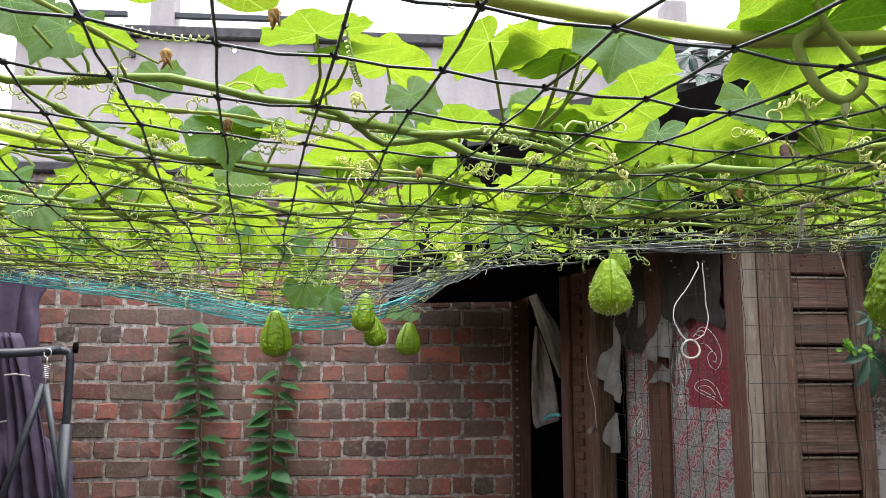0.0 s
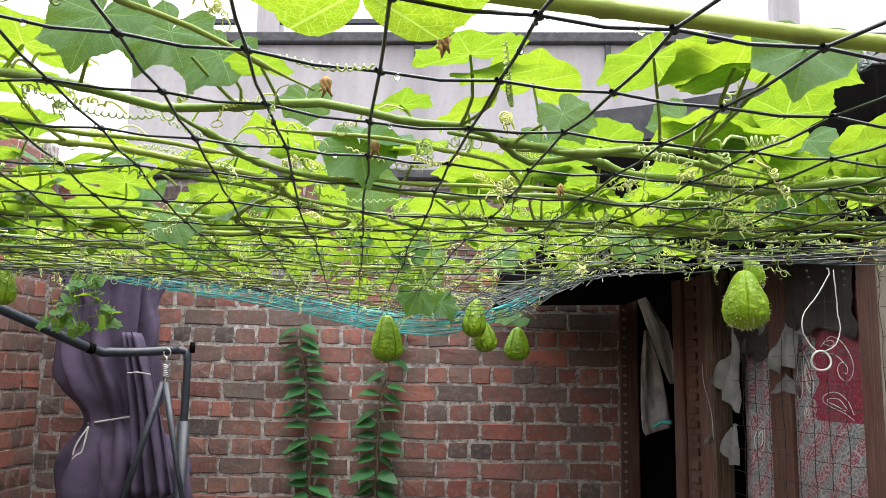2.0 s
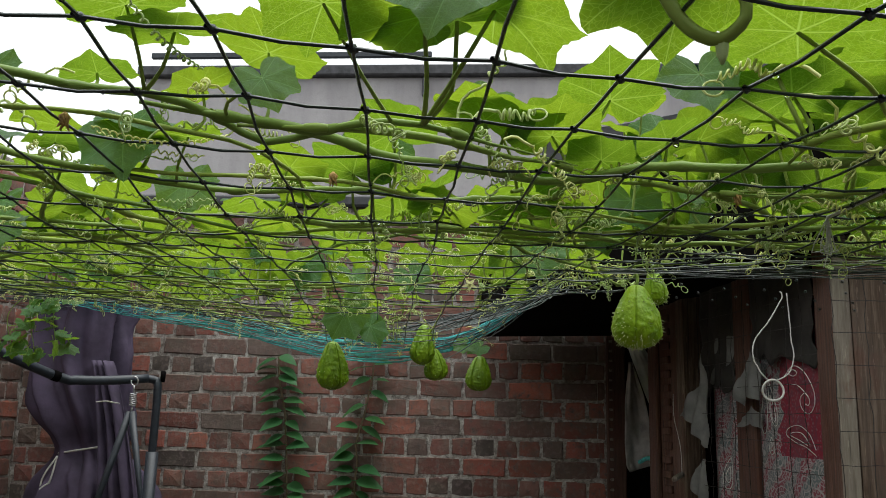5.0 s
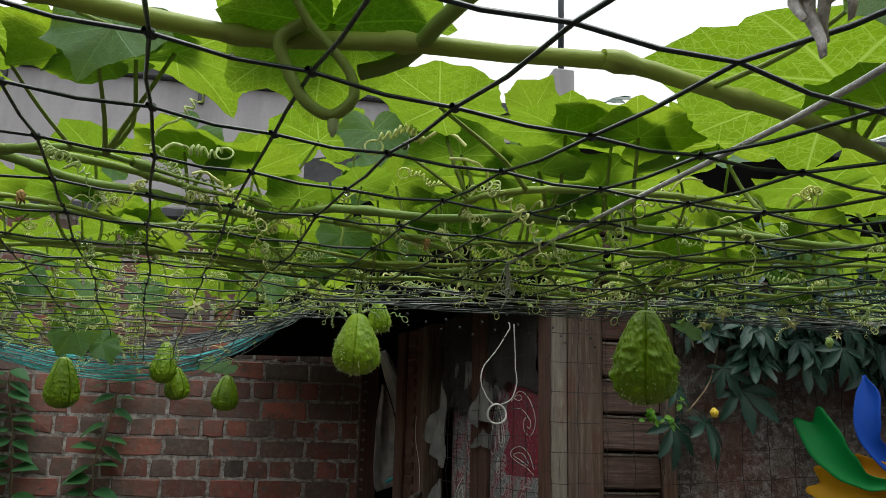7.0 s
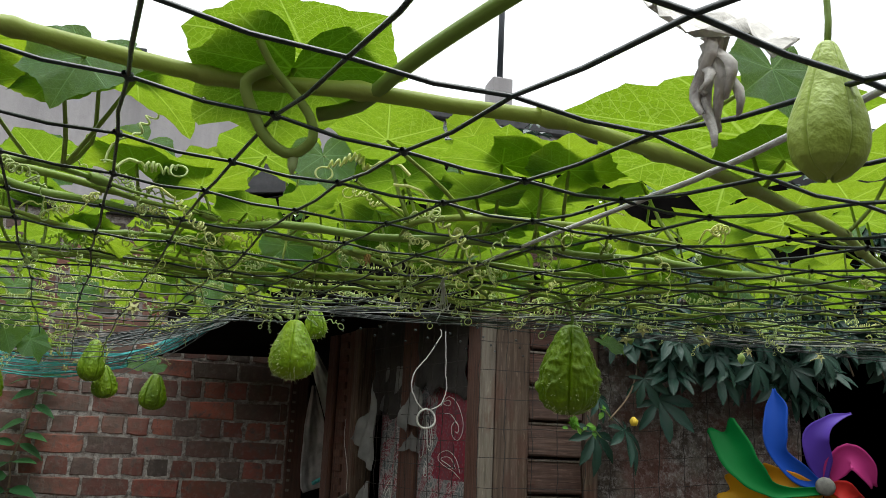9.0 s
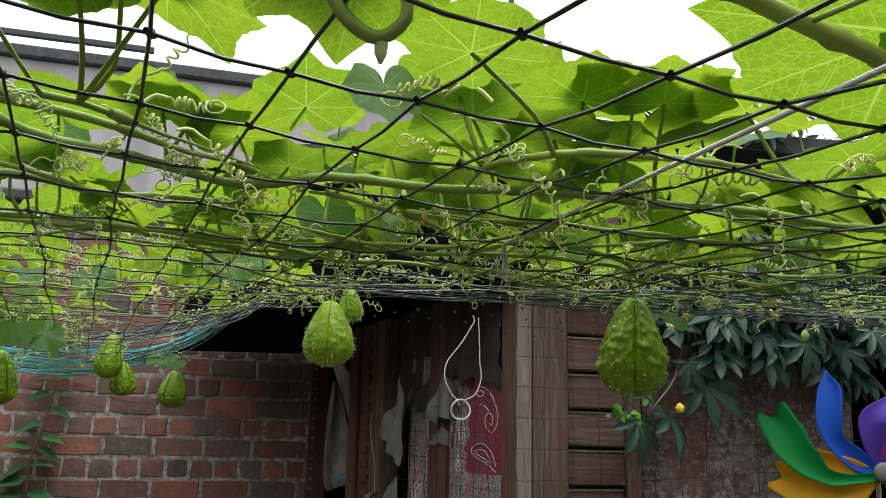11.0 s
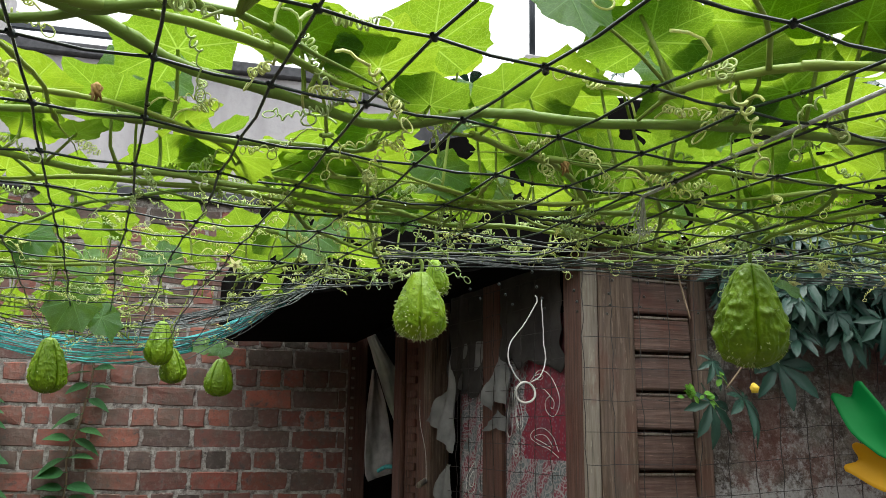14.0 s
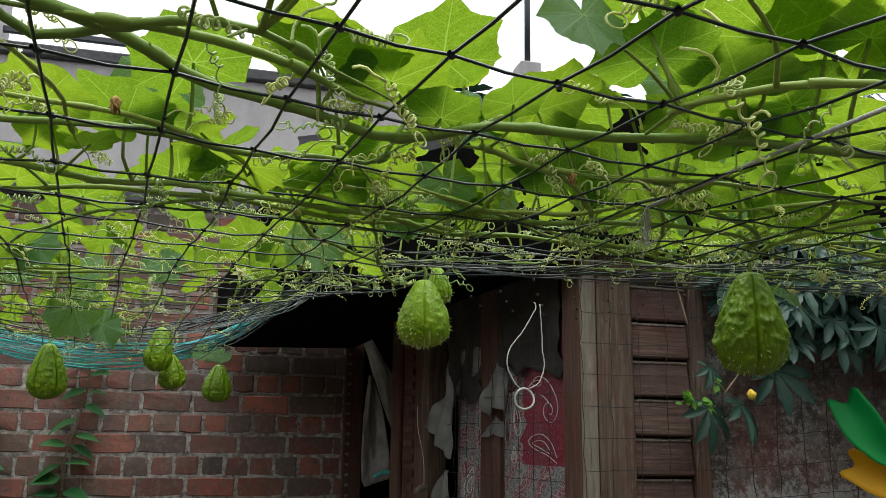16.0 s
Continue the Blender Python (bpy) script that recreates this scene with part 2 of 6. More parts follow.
def rubble_material():
    k = Mat("old_plaster")
    n = k.noise(15, 7, None, 0.7)
    c = k.ramp(n, [(0.3, (0.035, 0.027, 0.023)), (0.46, (0.075, 0.060, 0.048)), (0.60, (0.18, 0.16, 0.135)), (0.75, (0.08, 0.088, 0.078))])
    c = k.mix(k.ramp(k.noise(55, 6, None, 0.75), [(0.49, (0, 0, 0)), (0.62, (0.75, 0.75, 0.75))]), c, (0.36, 0.34, 0.325))
    c = k.mix(k.ramp(k.noise(5, 4), [(0.46, (0, 0, 0)), (0.62, (0.55, 0.55, 0.55))]), c, (0.17, 0.06, 0.045))
    # whitewash that still clings low on the wall
    sep = k.t.nodes.new("ShaderNodeSeparateXYZ")
    k.link(k.co, sep.inputs[0])
    low = k.math("ADD", k.math("MULTIPLY", k.math("SUBTRACT", 1.47, sep.outputs[2]), 1.1), k.math("MULTIPLY", k.noise(7, 5), 0.9))
    wash = k.math("ADD", low, k.math("MULTIPLY", k.noise(48, 6, None, 0.75), 0.9))
    c = k.mix(k.ramp(k.math("MULTIPLY", wash, 0.5), [(0.45, (0, 0, 0)), (0.52, (0.8, 0.8, 0.8))]), c, (0.40, 0.39, 0.375))
    k.bump(k.math("ADD", n, k.noise(40, 5)), 0.8, 0.015)
    return k.done(c, 0.92)


M_BRICK = brick_material("fired_brick", False)
M_BRICKS = brick_material("fired_brick_rows", True)
M_MORTAR = mortar_material()
M_CONCRETE = concrete_material()
M_COPING = plain_material("dark_coping", (0.06, 0.06, 0.065), 0.8, 0, 0.4, 12, 0.4)
M_GROUND = plain_material("packed_earth", (0.065, 0.056, 0.047), 0.95, 0, 0.35, 6, 0.6)
M_WOOD = wood_material("weathered_wood", (0.036, 0.022, 0.014), (0.12, 0.076, 0.048), (0.27, 0.205, 0.148), 0.22)
M_WOOD_RED = wood_material("red_brown_wood", (0.034, 0.014, 0.010), (0.10, 0.042, 0.025), (0.165, 0.082, 0.052), 0.15)
M_WOOD_PALE = wood_material("sun_bleached_wood", (0.10, 0.080, 0.058), (0.22, 0.190, 0.145), (0.35, 0.315, 0.245), 0.45)
M_SLAT = wood_material("louvre_wood", (0.026, 0.012, 0.008), (0.085, 0.040, 0.026), (0.21, 0.135, 0.098), 0.2, "X")
# near-black stands in for deep shade under the porch and inside the shed
M_DARK = plain_material("near_black_plank", (0.0045, 0.004, 0.0038), 0.95, 0, 0.4, 10, 0.4)
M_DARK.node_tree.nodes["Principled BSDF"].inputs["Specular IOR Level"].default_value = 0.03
M_ROOFING = plain_material("roofing_felt", (0.06, 0.065, 0.07), 0.5, 0, 0.3, 14, 0.4)
M_PURPLE = plain_material("purple_canvas", (0.064, 0.047, 0.082), 0.85, 0, 0.4, 7, 0.5)
M_GREYCLOTH = plain_material("grey_rag", (0.17, 0.17, 0.16), 0.92, 0, 0.45, 9, 0.4)
# grey rag again, darkened in colour for the shade at the window top
M_SHADEDCLOTH = plain_material("shaded_grey_rag", (0.04, 0.036, 0.032), 0.95, 0, 0.4, 9, 0.4)
M_WHITECLOTH = plain_material("dingy_white_cloth", (0.74, 0.76, 0.71), 0.9, 0, 0.25, 8, 0.3)
M_BAGCLOTH = plain_material("grey_white_cloth", (0.46, 0.44, 0.42), 0.9, 0, 0.45, 9, 0.4)
M_PAISLEY = paisley_material()
M_STEEL = plain_material("dark_painted_steel", (0.024, 0.03, 0.038), 0.42, 0.0, 0.3, 30, 0.15)
M_ZINC = plain_material("zinc_spring", (0.45, 0.45, 0.45), 0.35, 0.9, 0.15, 40, 0.05)
M_NET = plain_material("dark_green_net_cord", (0.012, 0.022, 0.02), 0.28, 0, 0.4, 60, 0.2)
M_TEAL = plain_material("teal_cord", (0.09, 0.48, 0.47), 0.6, 0, 0.3, 60, 0.2)
M_NETPALE = plain_material("weathered_net_strand", (0.15, 0.18, 0.17), 0.6, 0, 0.3, 60, 0.2)
M_TWINE = plain_material("grey_twine", (0.52, 0.53, 0.50), 0.8, 0, 0.25, 80, 0.3)
M_STRING = plain_material("white_string", (0.50, 0.49, 0.45), 0.8, 0, 0.15, 80, 0.2)
M_WIRE = plain_material("rusted_wire", (0.05, 0.042, 0.038), 0.7, 0.4, 0.4, 60, 0.2)
M_STEM = leaf_material("green_stem", (0.25, 0.34, 0.07), (0.42, 0.53, 0.09), 0.42, 0.2)
M_BUD = leaf_material("pale_green_bud", (0.34, 0.46, 0.13), (0.5, 0.62, 0.16), 0.45, 0.3)
M_TENDRIL = leaf_material("pale_tendril", (0.68, 0.75, 0.36), (0.74, 0.82, 0.32), 0.5, 0.4)
M_LEAF = leaf_material("chayote_leaf", (0.075, 0.195, 0.052), (0.23, 0.358, 0.012), 0.31, 0.64, 0.36)
M_FRUIT = fruit_material("chayote_skin", (0.10, 0.195, 0.004), (0.25, 0.395, 0.009))
M_FRESH = fruit_material("fresh_chayote_skin", (0.16, 0.30, 0.005), (0.33, 0.50, 0.012))
M_YOUNG = fruit_material("young_chayote_skin", (0.26, 0.36, 0.05), (0.38, 0.50, 0.09))
M_SPINE = plain_material("chayote_spine", (0.62, 0.68, 0.36), 0.5, 0, 0.2, 60, 0)
M_PALM = leaf_material("dark_palmate_leaf", (0.023, 0.058, 0.041), (0.03, 0.08, 0.035), 0.22, 0.10)
M_SPRIG = leaf_material("fresh_sprig_leaf", (0.11, 0.27, 0.025), (0.20, 0.42, 0.03), 0.45, 0.3)
M_CLIMB = leaf_material("ovate_climber_leaf", (0.042, 0.135, 0.045), (0.10, 0.25, 0.05), 0.36, 0.25)
M_CLIMBSTEM = plain_material("brown_climber_stem", (0.17, 0.12, 0.07), 0.8, 0, 0.3, 60, 0.2)
M_BLOSSOM = plain_material("cream_blossom", (0.66, 0.66, 0.30), 0.7, 0, 0.15, 60, 0.05)
M_YELLOW = plain_material("yellow_bloom", (0.75, 0.52, 0.04), 0.6, 0, 0.15, 60, 0.05)
M_WITHER = plain_material("withered_leaf", (0.62, 0.60, 0.56), 0.9, 0, 0.35, 60, 0.4)
M_DRY = plain_material("withered_bloom", (0.36, 0.22, 0.07), 0.85, 0, 0.4, 60, 0.4)
M_RUBBLE = rubble_material()
M_KNOB = plain_material("grey_cap", (0.17, 0.17, 0.15), 0.7, 0, 0.3, 60, 0.3)


# ---- mesh helpers ----
class Geo:
    """Vertices and faces of one mesh, piece by piece."""

    def __init__(self):
        self.v, self.f, self.k = [], [], []

    def add(self, verts, faces, slot=0):
        n = len(self.v)
        self.v.extend(tuple(p) for p in verts)
        self.f.extend(tuple(i + n for i in f) for f in faces)
        self.k.extend([slot] * len(faces))

    def tube(self, pts, radius, sides=6, slot=0, caps=True):
        pts = [Vector(p) for p in pts]
        rad = radius if isinstance(radius, (list, tuple)) else [radius] * len(pts)
        n = len(pts)
        t0 = (pts[1] - pts[0]).normalized()
        side = t0.orthogonal().normalized()
        verts, faces = [], []
        for i, p in enumerate(pts):
            t = (pts[min(i + 1, n - 1)] - pts[max(i - 1, 0)]).normalized()
            side = side - t * side.dot(t)
            side = side.normalized() if side.length > 1e-6 else t.orthogonal().normalized()
            up = t.cross(side)
            for j in range(sides):
                a = 2 * math.pi * j / sides
                verts.append(p + (side * math.cos(a) + up * math.sin(a)) * rad[i])
        for i in range(n - 1):
            for j in range(sides):
                k2 = (j + 1) % sides
                faces.append((i * sides + j, i * sides + k2, (i + 1) * sides + k2, (i + 1) * sides + j))
        if caps:
            faces.append(tuple(reversed(range(sides))))
            faces.append(tuple((n - 1) * sides + j for j in range(sides)))
        self.add(verts, faces, slot)

    def box(self, lo, hi, slot=0, bevel=0.0, m=None):
        """A box with chamfered edges."""
        lo, hi = Vector(lo), Vector(hi)
        c, h = (lo + hi) / 2, (hi - lo) / 2
        b = min(bevel, min(h) * 0.45)
        verts = []
        if b <= 0:
            verts = [c + Vector((sx * h.x, sy * h.y, sz * h.z)) for sx in (-1, 1) for sy in (-1, 1) for sz in (-1, 1)]
            faces = [(0, 1, 3, 2), (4, 6, 7, 5), (0, 4, 5, 1), (2, 3, 7, 6), (0, 2, 6, 4), (1, 5, 7, 3)]
        else:
            ids = {}
            for sx in (-1, 1):
                for sy in (-1, 1):
                    for sz in (-1, 1):
                        for ax in range(3):
                            e = [h.x - b, h.y - b, h.z - b]
                            e[ax] += b
                            ids[sx, sy, sz, ax] = len(verts)
                            verts.append(c + Vector((sx * e[0], sy * e[1], sz * e[2])))
            faces = []
            sg = (-1, 1)
            for s in sg:
                for ax in range(3):
                    o = [i for i in range(3) if i != ax]
                    ring = []
                    for a, b2 in ((-1, -1), (1, -1), (1, 1), (-1, 1)):
                        q = [0, 0, 0]
                        q[ax], q[o[0]], q[o[1]] = s, a, b2
                        ring.append(ids[(*q, ax)])
                    faces.append(tuple(ring if (s > 0) == (ax != 1) else reversed(ring)))
            for ax in range(3):
                o = [i for i in range(3) if i != ax]
                for a in sg:
                    for b2 in sg:
                        q0, q1 = [0, 0, 0], [0, 0, 0]
                        q0[ax], q1[ax] = -1, 1
                        q0[o[0]] = q1[o[0]] = a
                        q0[o[1]] = q1[o[1]] = b2
                        f = (ids[(*q0, o[0])], ids[(*q1, o[0])], ids[(*q1, o[1])], ids[(*q0, o[1])])
                        faces.append(f)
            for sx in sg:
                for sy in sg:
                    for sz in sg:
                        faces.append((ids[sx, sy, sz, 0], ids[sx, sy, sz, 1], ids[sx, sy, sz, 2]))
        if m is not None:
            verts = [m @ p for p in verts]
        self.add(verts, faces, slot)

    def sheet(self, rows, slot=0, thick=0.0):
        """A grid of points; with a thickness, closed on both sides."""
        nr, nc = len(rows), len(rows[0])
        verts = [Vector(p) for r in rows for p in r]
        faces = [(i * nc + j, i * nc + j + 1, (i + 1) * nc + j + 1, (i + 1) * nc + j) for i in range(nr - 1) for j in range(nc - 1)]
        if thick:
            nrm = [Vector() for _ in verts]
            for f in faces:
                q = (verts[f[1]] - verts[f[0]]).cross(verts[f[3]] - verts[f[0]])
                for i in f:
                    nrm[i] += q
            off = len(verts)
            back = [p - n.normalized() * thick if n.length else p.copy() for p, n in zip(verts, nrm)]
            bf = [tuple(off + i for i in reversed(f)) for f in faces]
            rim = [i for i in range(nc)] + [i * nc + nc - 1 for i in range(1, nr)] + [(nr - 1) * nc + j for j in range(nc - 2, -1, -1)] + [i * nc for i in range(nr - 2, 0, -1)]
            side = [(rim[i], off + rim[i], off + rim[(i + 1) % len(rim)], rim[(i + 1) % len(rim)]) for i in range(len(rim))]
            verts, faces = verts + back, faces + bf + side
        self.add(verts, faces, slot)

    def mesh(self, name, mats, smooth=True):
        me = bpy.data.meshes.new(name)
        me.from_pydata(self.v, [], self.f)
        for m in mats:
            me.materials.append(m)
        me.polygons.foreach_set("material_index", self.k)
        if smooth:
            me.polygons.foreach_set("use_smooth", [True] * len(self.f))
        bm = bmesh.new()
        bm.from_mesh(me)
        bmesh.ops.recalc_face_normals(bm, faces=bm.faces)
        bm.to_mesh(me)
        bm.free()
        return me


def thing(name, label, category, at=(0, 0, 0), group="", kind=""):
    ob = new(name)
    ob.location = at
    ob.empty_display_size = 0.05
    return tagged(ob, label, category, group, kind)


def part(name, geo, mats, parent, label="", smooth=True, kind=""):
    """One mesh object under a thing or a part. Its points are in the world."""
    me = geo.mesh(name, mats if isinstance(mats, (list, tuple)) else [mats], smooth)
    ob = new(name, me)
    ob.parent = parent
    base = Vector()
    p = parent
    while p is not None:
        base += p.location
        p = p.parent
    ob.location = -base
    return tagged(ob, label, kind=kind)


def piece(name, me, parent, m, label=""):
    """An object on shared mesh data, at the world pose m, under a parent that is only moved, never turned."""
    ob = new(name, me)
    ob.parent = parent
    base = Vector()
    p = parent
    while p is not None:
        base += p.location
        p = p.parent
    ob.matrix_basis = Matrix.Translation(-base) @ m
    return tagged(ob, label)


def single(name, geo, mats, label, category, group="", kind="", smooth=True):
    me = geo.mesh(name, mats if isinstance(mats, (list, tuple)) else [mats], smooth)
    return tagged(new(name, me), label, category, group, kind)


def spline(pts, step=0.03):
    """A smooth line through the points (Catmull-Rom)."""
    pts = [Vector(p) for p in pts]
    ext = [pts[0] * 2 - pts[1]] + pts + [pts[-1] * 2 - pts[-2]]
    out = []
    for i in range(1, len(ext) - 2):
        a, b, c, d = ext[i - 1], ext[i], ext[i + 1], ext[i + 2]
        n = max(2, int((c - b).length / step))
        for j in range(n):
            t = j / n
            out.append(0.5 * ((2 * b) + (c - a) * t + (2 * a - 5 * b + 4 * c - d) * t * t + (3 * b - a - 3 * c + d) * t ** 3))
    out.append(pts[-1])
    return out


def smooth01(v, a, b):
    t = max(0.0, min(1.0, (v - a) / (b - a)))
    return t * t * (3 - 2 * t)


def wob(x, y, s, seed=0.0):
    return noise.noise(Vector((x * s + seed * 7.3, y * s - seed * 3.1, seed)))


# ---- the setting ----
WALL_Y, COURSE, HEAD = 4.85, 0.113, 0.1333
ROW0 = 1.352  # the middle height of one header course
JOINT = 0.0085

g = Geo()
g.sheet([[(x, y, 0.03 * wob(x, y, 0.5, 4) if abs(x) < 60 else 0) for x in (-1500, -60, -8, -5, -3, -1.5, 0, 1.5, 3, 5, 8, 60, 1500)] for y in (-1500, -60, -8, -4, -2, 0, 2, 4, 6, 9, 60, 1500)])
single("ground", g, M_GROUND, "bare packed earth of the yard", "ground", kind="structure")

wall_north = thing("wall_north", "old red brick wall in English bond with pale worn mortar joints", "wall", kind="structure")
g = Geo()
g.box((-3.6, WALL_Y + 0.003, 0), (0.42, WALL_Y + 0.26, 2.80))
part("mortar_bed", g, M_MORTAR, wall_north, smooth=False)
g = Geo()
g.box((-3.6, WALL_Y - 0.05, 2.80), (0.42, WALL_Y + 0.31, 2.87), bevel=0.012)
part("coping", g, M_COPING, wall_north, "dark weathered coping", smooth=False)

wall_west = thing("wall_west", "shaded side wall of rough dark red brick", "wall", kind="structure")
WEST_X = -3.2
g = Geo()
g.box((WEST_X - 0.26, -3.2, 0), (WEST_X - 0.007, WALL_Y, 3.0))
part("mortar_bed", g, M_MORTAR, wall_west, smooth=False)

# unseen walls, added to close the yard behind the camera and block low light
g = Geo()
g.box((-3.46, -3.45, 0), (4.6, -3.2, 3.4), bevel=0.01)
single("wall_south", g, M_WOOD_RED, "unseen dark boarded wall, added to block light from the south", "wall", kind="structure", smooth=False)
g = Geo()
g.box((4.35, -3.2, 0), (4.6, 2.2, 4.2), bevel=0.01)
single("wall_east", g, M_CONCRETE, "unseen grey rendered wall, added to block light from the east", "wall", kind="structure", smooth=False)

# the grey house behind
house = thing("neighbour_house", "tall grey rendered house wall with a dark flat parapet edge", "house", (0, 10, 0))
g = Geo()
g.box((-5.0, 10.0, 0), (6.4, 14.0, 5.82), bevel=0.01)
part("wall", g, M_CONCRETE, house, smooth=False)
g = Geo()
g.box((-5.08, 9.9, 5.82), (6.5, 14.1, 5.96), bevel=0.015)
part("parapet_edge", g, M_COPING, house, "dark weathered parapet edge", smooth=False)
for x in (-3.6, -1.30, 1.15, 2.5):
    g = Geo()
    g.box((x, 9.94, 5.55), (x + 0.07, 10.01, 5.80), bevel=0.01)
    part("drain_spout", g, M_COPING, house, smooth=False)
for x, w in ((-3.4, 0.3), (3.38, 0.30)):
    g = Geo()
    g.box((x, 10.05, 5.94), (x + w, 10.4, 6.62), bevel=0.02)
    part("column_stub", g, M_CONCRETE, house, "grey concrete column stub", smooth=False)
    g = Geo()
    for dx in ((0.15,) if x > 0 else (0.1,)):
        g.tube([(x + dx, 10.2, 6.6), (x + dx + 0.01, 10.2, 8.6 if x > 0 else 7.6)], 0.045, 8)
    part("steel_pole", g, M_STEEL, house, "grey steel pole")
g = Geo()
g.box((-3.35, 10.1, 6.15), (-1.2, 10.16, 6.23), bevel=0.01)
g.box((-5.0, 10.1, 6.15), (-3.7, 10.16, 6.23), bevel=0.01)
part("top_rail", g, M_STEEL, house, smooth=False)

# ---- the shed: its side runs from the corner post back to the brick wall ----
SIDE0, SIDE1 = Vector((0.76, 2.35, 0)), Vector((0.47, 3.6, 0))
SIDE = (SIDE1 - SIDE0).normalized()
OUT = Vector((-SIDE.y, SIDE.x, 0))  # towards the yard
SIDE_M = Matrix(((SIDE.x, OUT.x, 0, SIDE0.x), (SIDE.y, OUT.y, 0, SIDE0.y), (0, 0, 1, 0), (0, 0, 0, 1)))


def on_side(s, out, z):
    """A place s metres back along the shed's side, out towards the yard, z up."""
    return SIDE0 + SIDE * s + OUT * out + Vector((0, 0, z))


def side_box(geo, s0, s1, o0, o1, z0, z1, bevel=0.006, slot=0):
    geo.box((s0, o0, z0), (s1, o1, z1), slot, bevel, SIDE_M)


shed = thing("shed", "old dark wooden shed with rag-hung window and louvred shutter", "shed", (0.8, 2.3, 0))
# boards over the openings, their shade painted in as near-black
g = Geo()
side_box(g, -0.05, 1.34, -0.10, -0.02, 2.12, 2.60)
part("lintel_board", g, M_DARK, shed, "near-black boards over the openings, shade in their colour", smooth=False)
g = Geo()
side_box(g, 0.05, 0.97, -0.10, -0.02, 0.0, 0.80)
part("sill_wall", g, M_WOOD_RED, shed, smooth=False)
# jamb on the brick wall, with nail heads
g = Geo()
g.box((0.392, WALL_Y - 0.05, 0), (0.50, WALL_Y + 0.02, 2.6), bevel=0.006)
jamb = part("door_jamb", g, M_WOOD_RED, shed, "red-brown wooden jamb with nail heads", smooth=False)
g = Geo()
for i in range(22):
    g.box((0.405, WALL_Y - 0.058, 0.85 + i * 0.0565), (0.425, WALL_Y - 0.045, 0.865 + i * 0.0565), bevel=0.003)
part("nail_head", g, M_WOOD_PALE, jamb, smooth=False, kind="stuff")
# door leaf with carved blocks
g = Geo()
side_box(g, 1.02, 1.337, -0.045, 0.0, 0.0, 2.12)
leaf_door = part("door", g, M_WOOD_RED, shed, "red-brown wooden door leaf with carved edge", smooth=False)
g = Geo()
side_box(g, 1.25, 1.337, 0.0, 0.022, 0.05, 2.10)
part("door_stile", g, M_WOOD_RED, leaf_door, smooth=False)
g = Geo()
side_box(g, 1.03, 1.10, 0.0, 0.018, 0.05, 2.10)
part("door_stile", g, M_WOOD_RED, leaf_door, smooth=False)
for i in range(20):
    g = Geo()
    side_box(g, 1.135, 1.215, 0.0, 0.014, 0.88 + i * 0.06, 0.912 + i * 0.06, 0.004)
    part("carved_block", g, M_WOOD_RED, leaf_door, smooth=False)
g = Geo()
side_box(g, 0.955, 1.02, -0.06, 0.03, 0.0, 2.12)
part("door_post", g, M_WOOD, shed, smooth=False)
g = Geo()
side_box(g, 0.435, 0.565, -0.06, 0.012, 0.0, 2.12)
part("window_mullion", g, M_WOOD_RED, shed, "weathered red-brown window post", smooth=False)
g = Geo()
a, b = on_side(0.985, 0.03, 1.33), on_side(0.84, 0.13, 1.32)
g.tube([a, (a + b) / 2, b], 0.011, 8)
part("peg", g, M_WOOD_PALE, shed, "pale wooden peg")

# corner post: a pale front strip and a wide brown board
g = Geo()
g.box((0.708, 2.172, 0), (0.755, 2.190, 2.15), bevel=0.004)
part("corner_strip", g, M_WOOD_PALE, shed, "sun-bleached corner strip", smooth=False)
g = Geo()
g.box((0.711, 2.193, 0), (0.754, 2.33, 2.15), bevel=0.005)
part("corner_board", g, M_WOOD_RED, shed, "dark red-brown side of the corner post", smooth=False)
g = Geo()
g.box((0.757, 2.165, 0), (0.869, 2.33, 2.15), bevel=0.008)
part("corner_post", g, M_WOOD, shed, "weathered brown corner post", smooth=False)
g = Geo()
side_box(g, -0.02, 0.045, -0.05, 0.004, 0, 2.15)
part("side_strip", g, M_WOOD_RED, shed, smooth=False)

# louvred shutter beside the post
g = Geo()
g.box((0.872, 2.235, 0), (1.068, 2.255, 2.15))
shutter = part("shutter", g, M_WOOD_RED, shed, "louvred wooden shutter", smooth=False)
for i in range(19):
    z = 0.276 + i * 0.1135 - 0.052
    g = Geo()
    wz = 0.003 * wob(i, 3, 1.3)
    m = Matrix.Translation((0.967, 2.200 + 0.004 * wob(i, 0, 1.7), z + wz)) @ Matrix.Rotation(radians(-8 + 3 * wob(i, 5, 1.1)), 4, "X") @ Matrix.Rotation(radians(1.2 * wob(i, 9, 1.9)), 4, "Y")
    g.box((-0.094, -0.011, -0.0525), (0.094, 0.011, 0.0435), bevel=0.004, m=m)
    g.box((-0.092, -0.0135, 0.0440), (0.092, 0.009, 0.0515), 1, 0.003, m)
    part("slat", g, [M_SLAT, M_WOOD_PALE], shutter, smooth=False)
g = Geo()
g.box((1.064, 2.172, 0), (1.112, 2.25, 2.15), bevel=0.006)
part("shutter_stile", g, M_WOOD, shutter, smooth=False)

# plastered wall beyond the shutter, then a dark opening
g = Geo()
g.box((1.115, 2.21, 0), (1.93, 2.40, 2.1), bevel=0.02)
part("plaster_wall", g, M_RUBBLE, shed, "flaking old plaster over brick", smooth=False)
g = Geo()
g.box((2.6, 2.21, 0), (4.35, 2.40, 2.35), bevel=0.02)
part("plaster_wall", g, M_RUBBLE, shed, smooth=False)
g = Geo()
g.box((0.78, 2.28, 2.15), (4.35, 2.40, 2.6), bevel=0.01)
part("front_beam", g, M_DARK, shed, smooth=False)
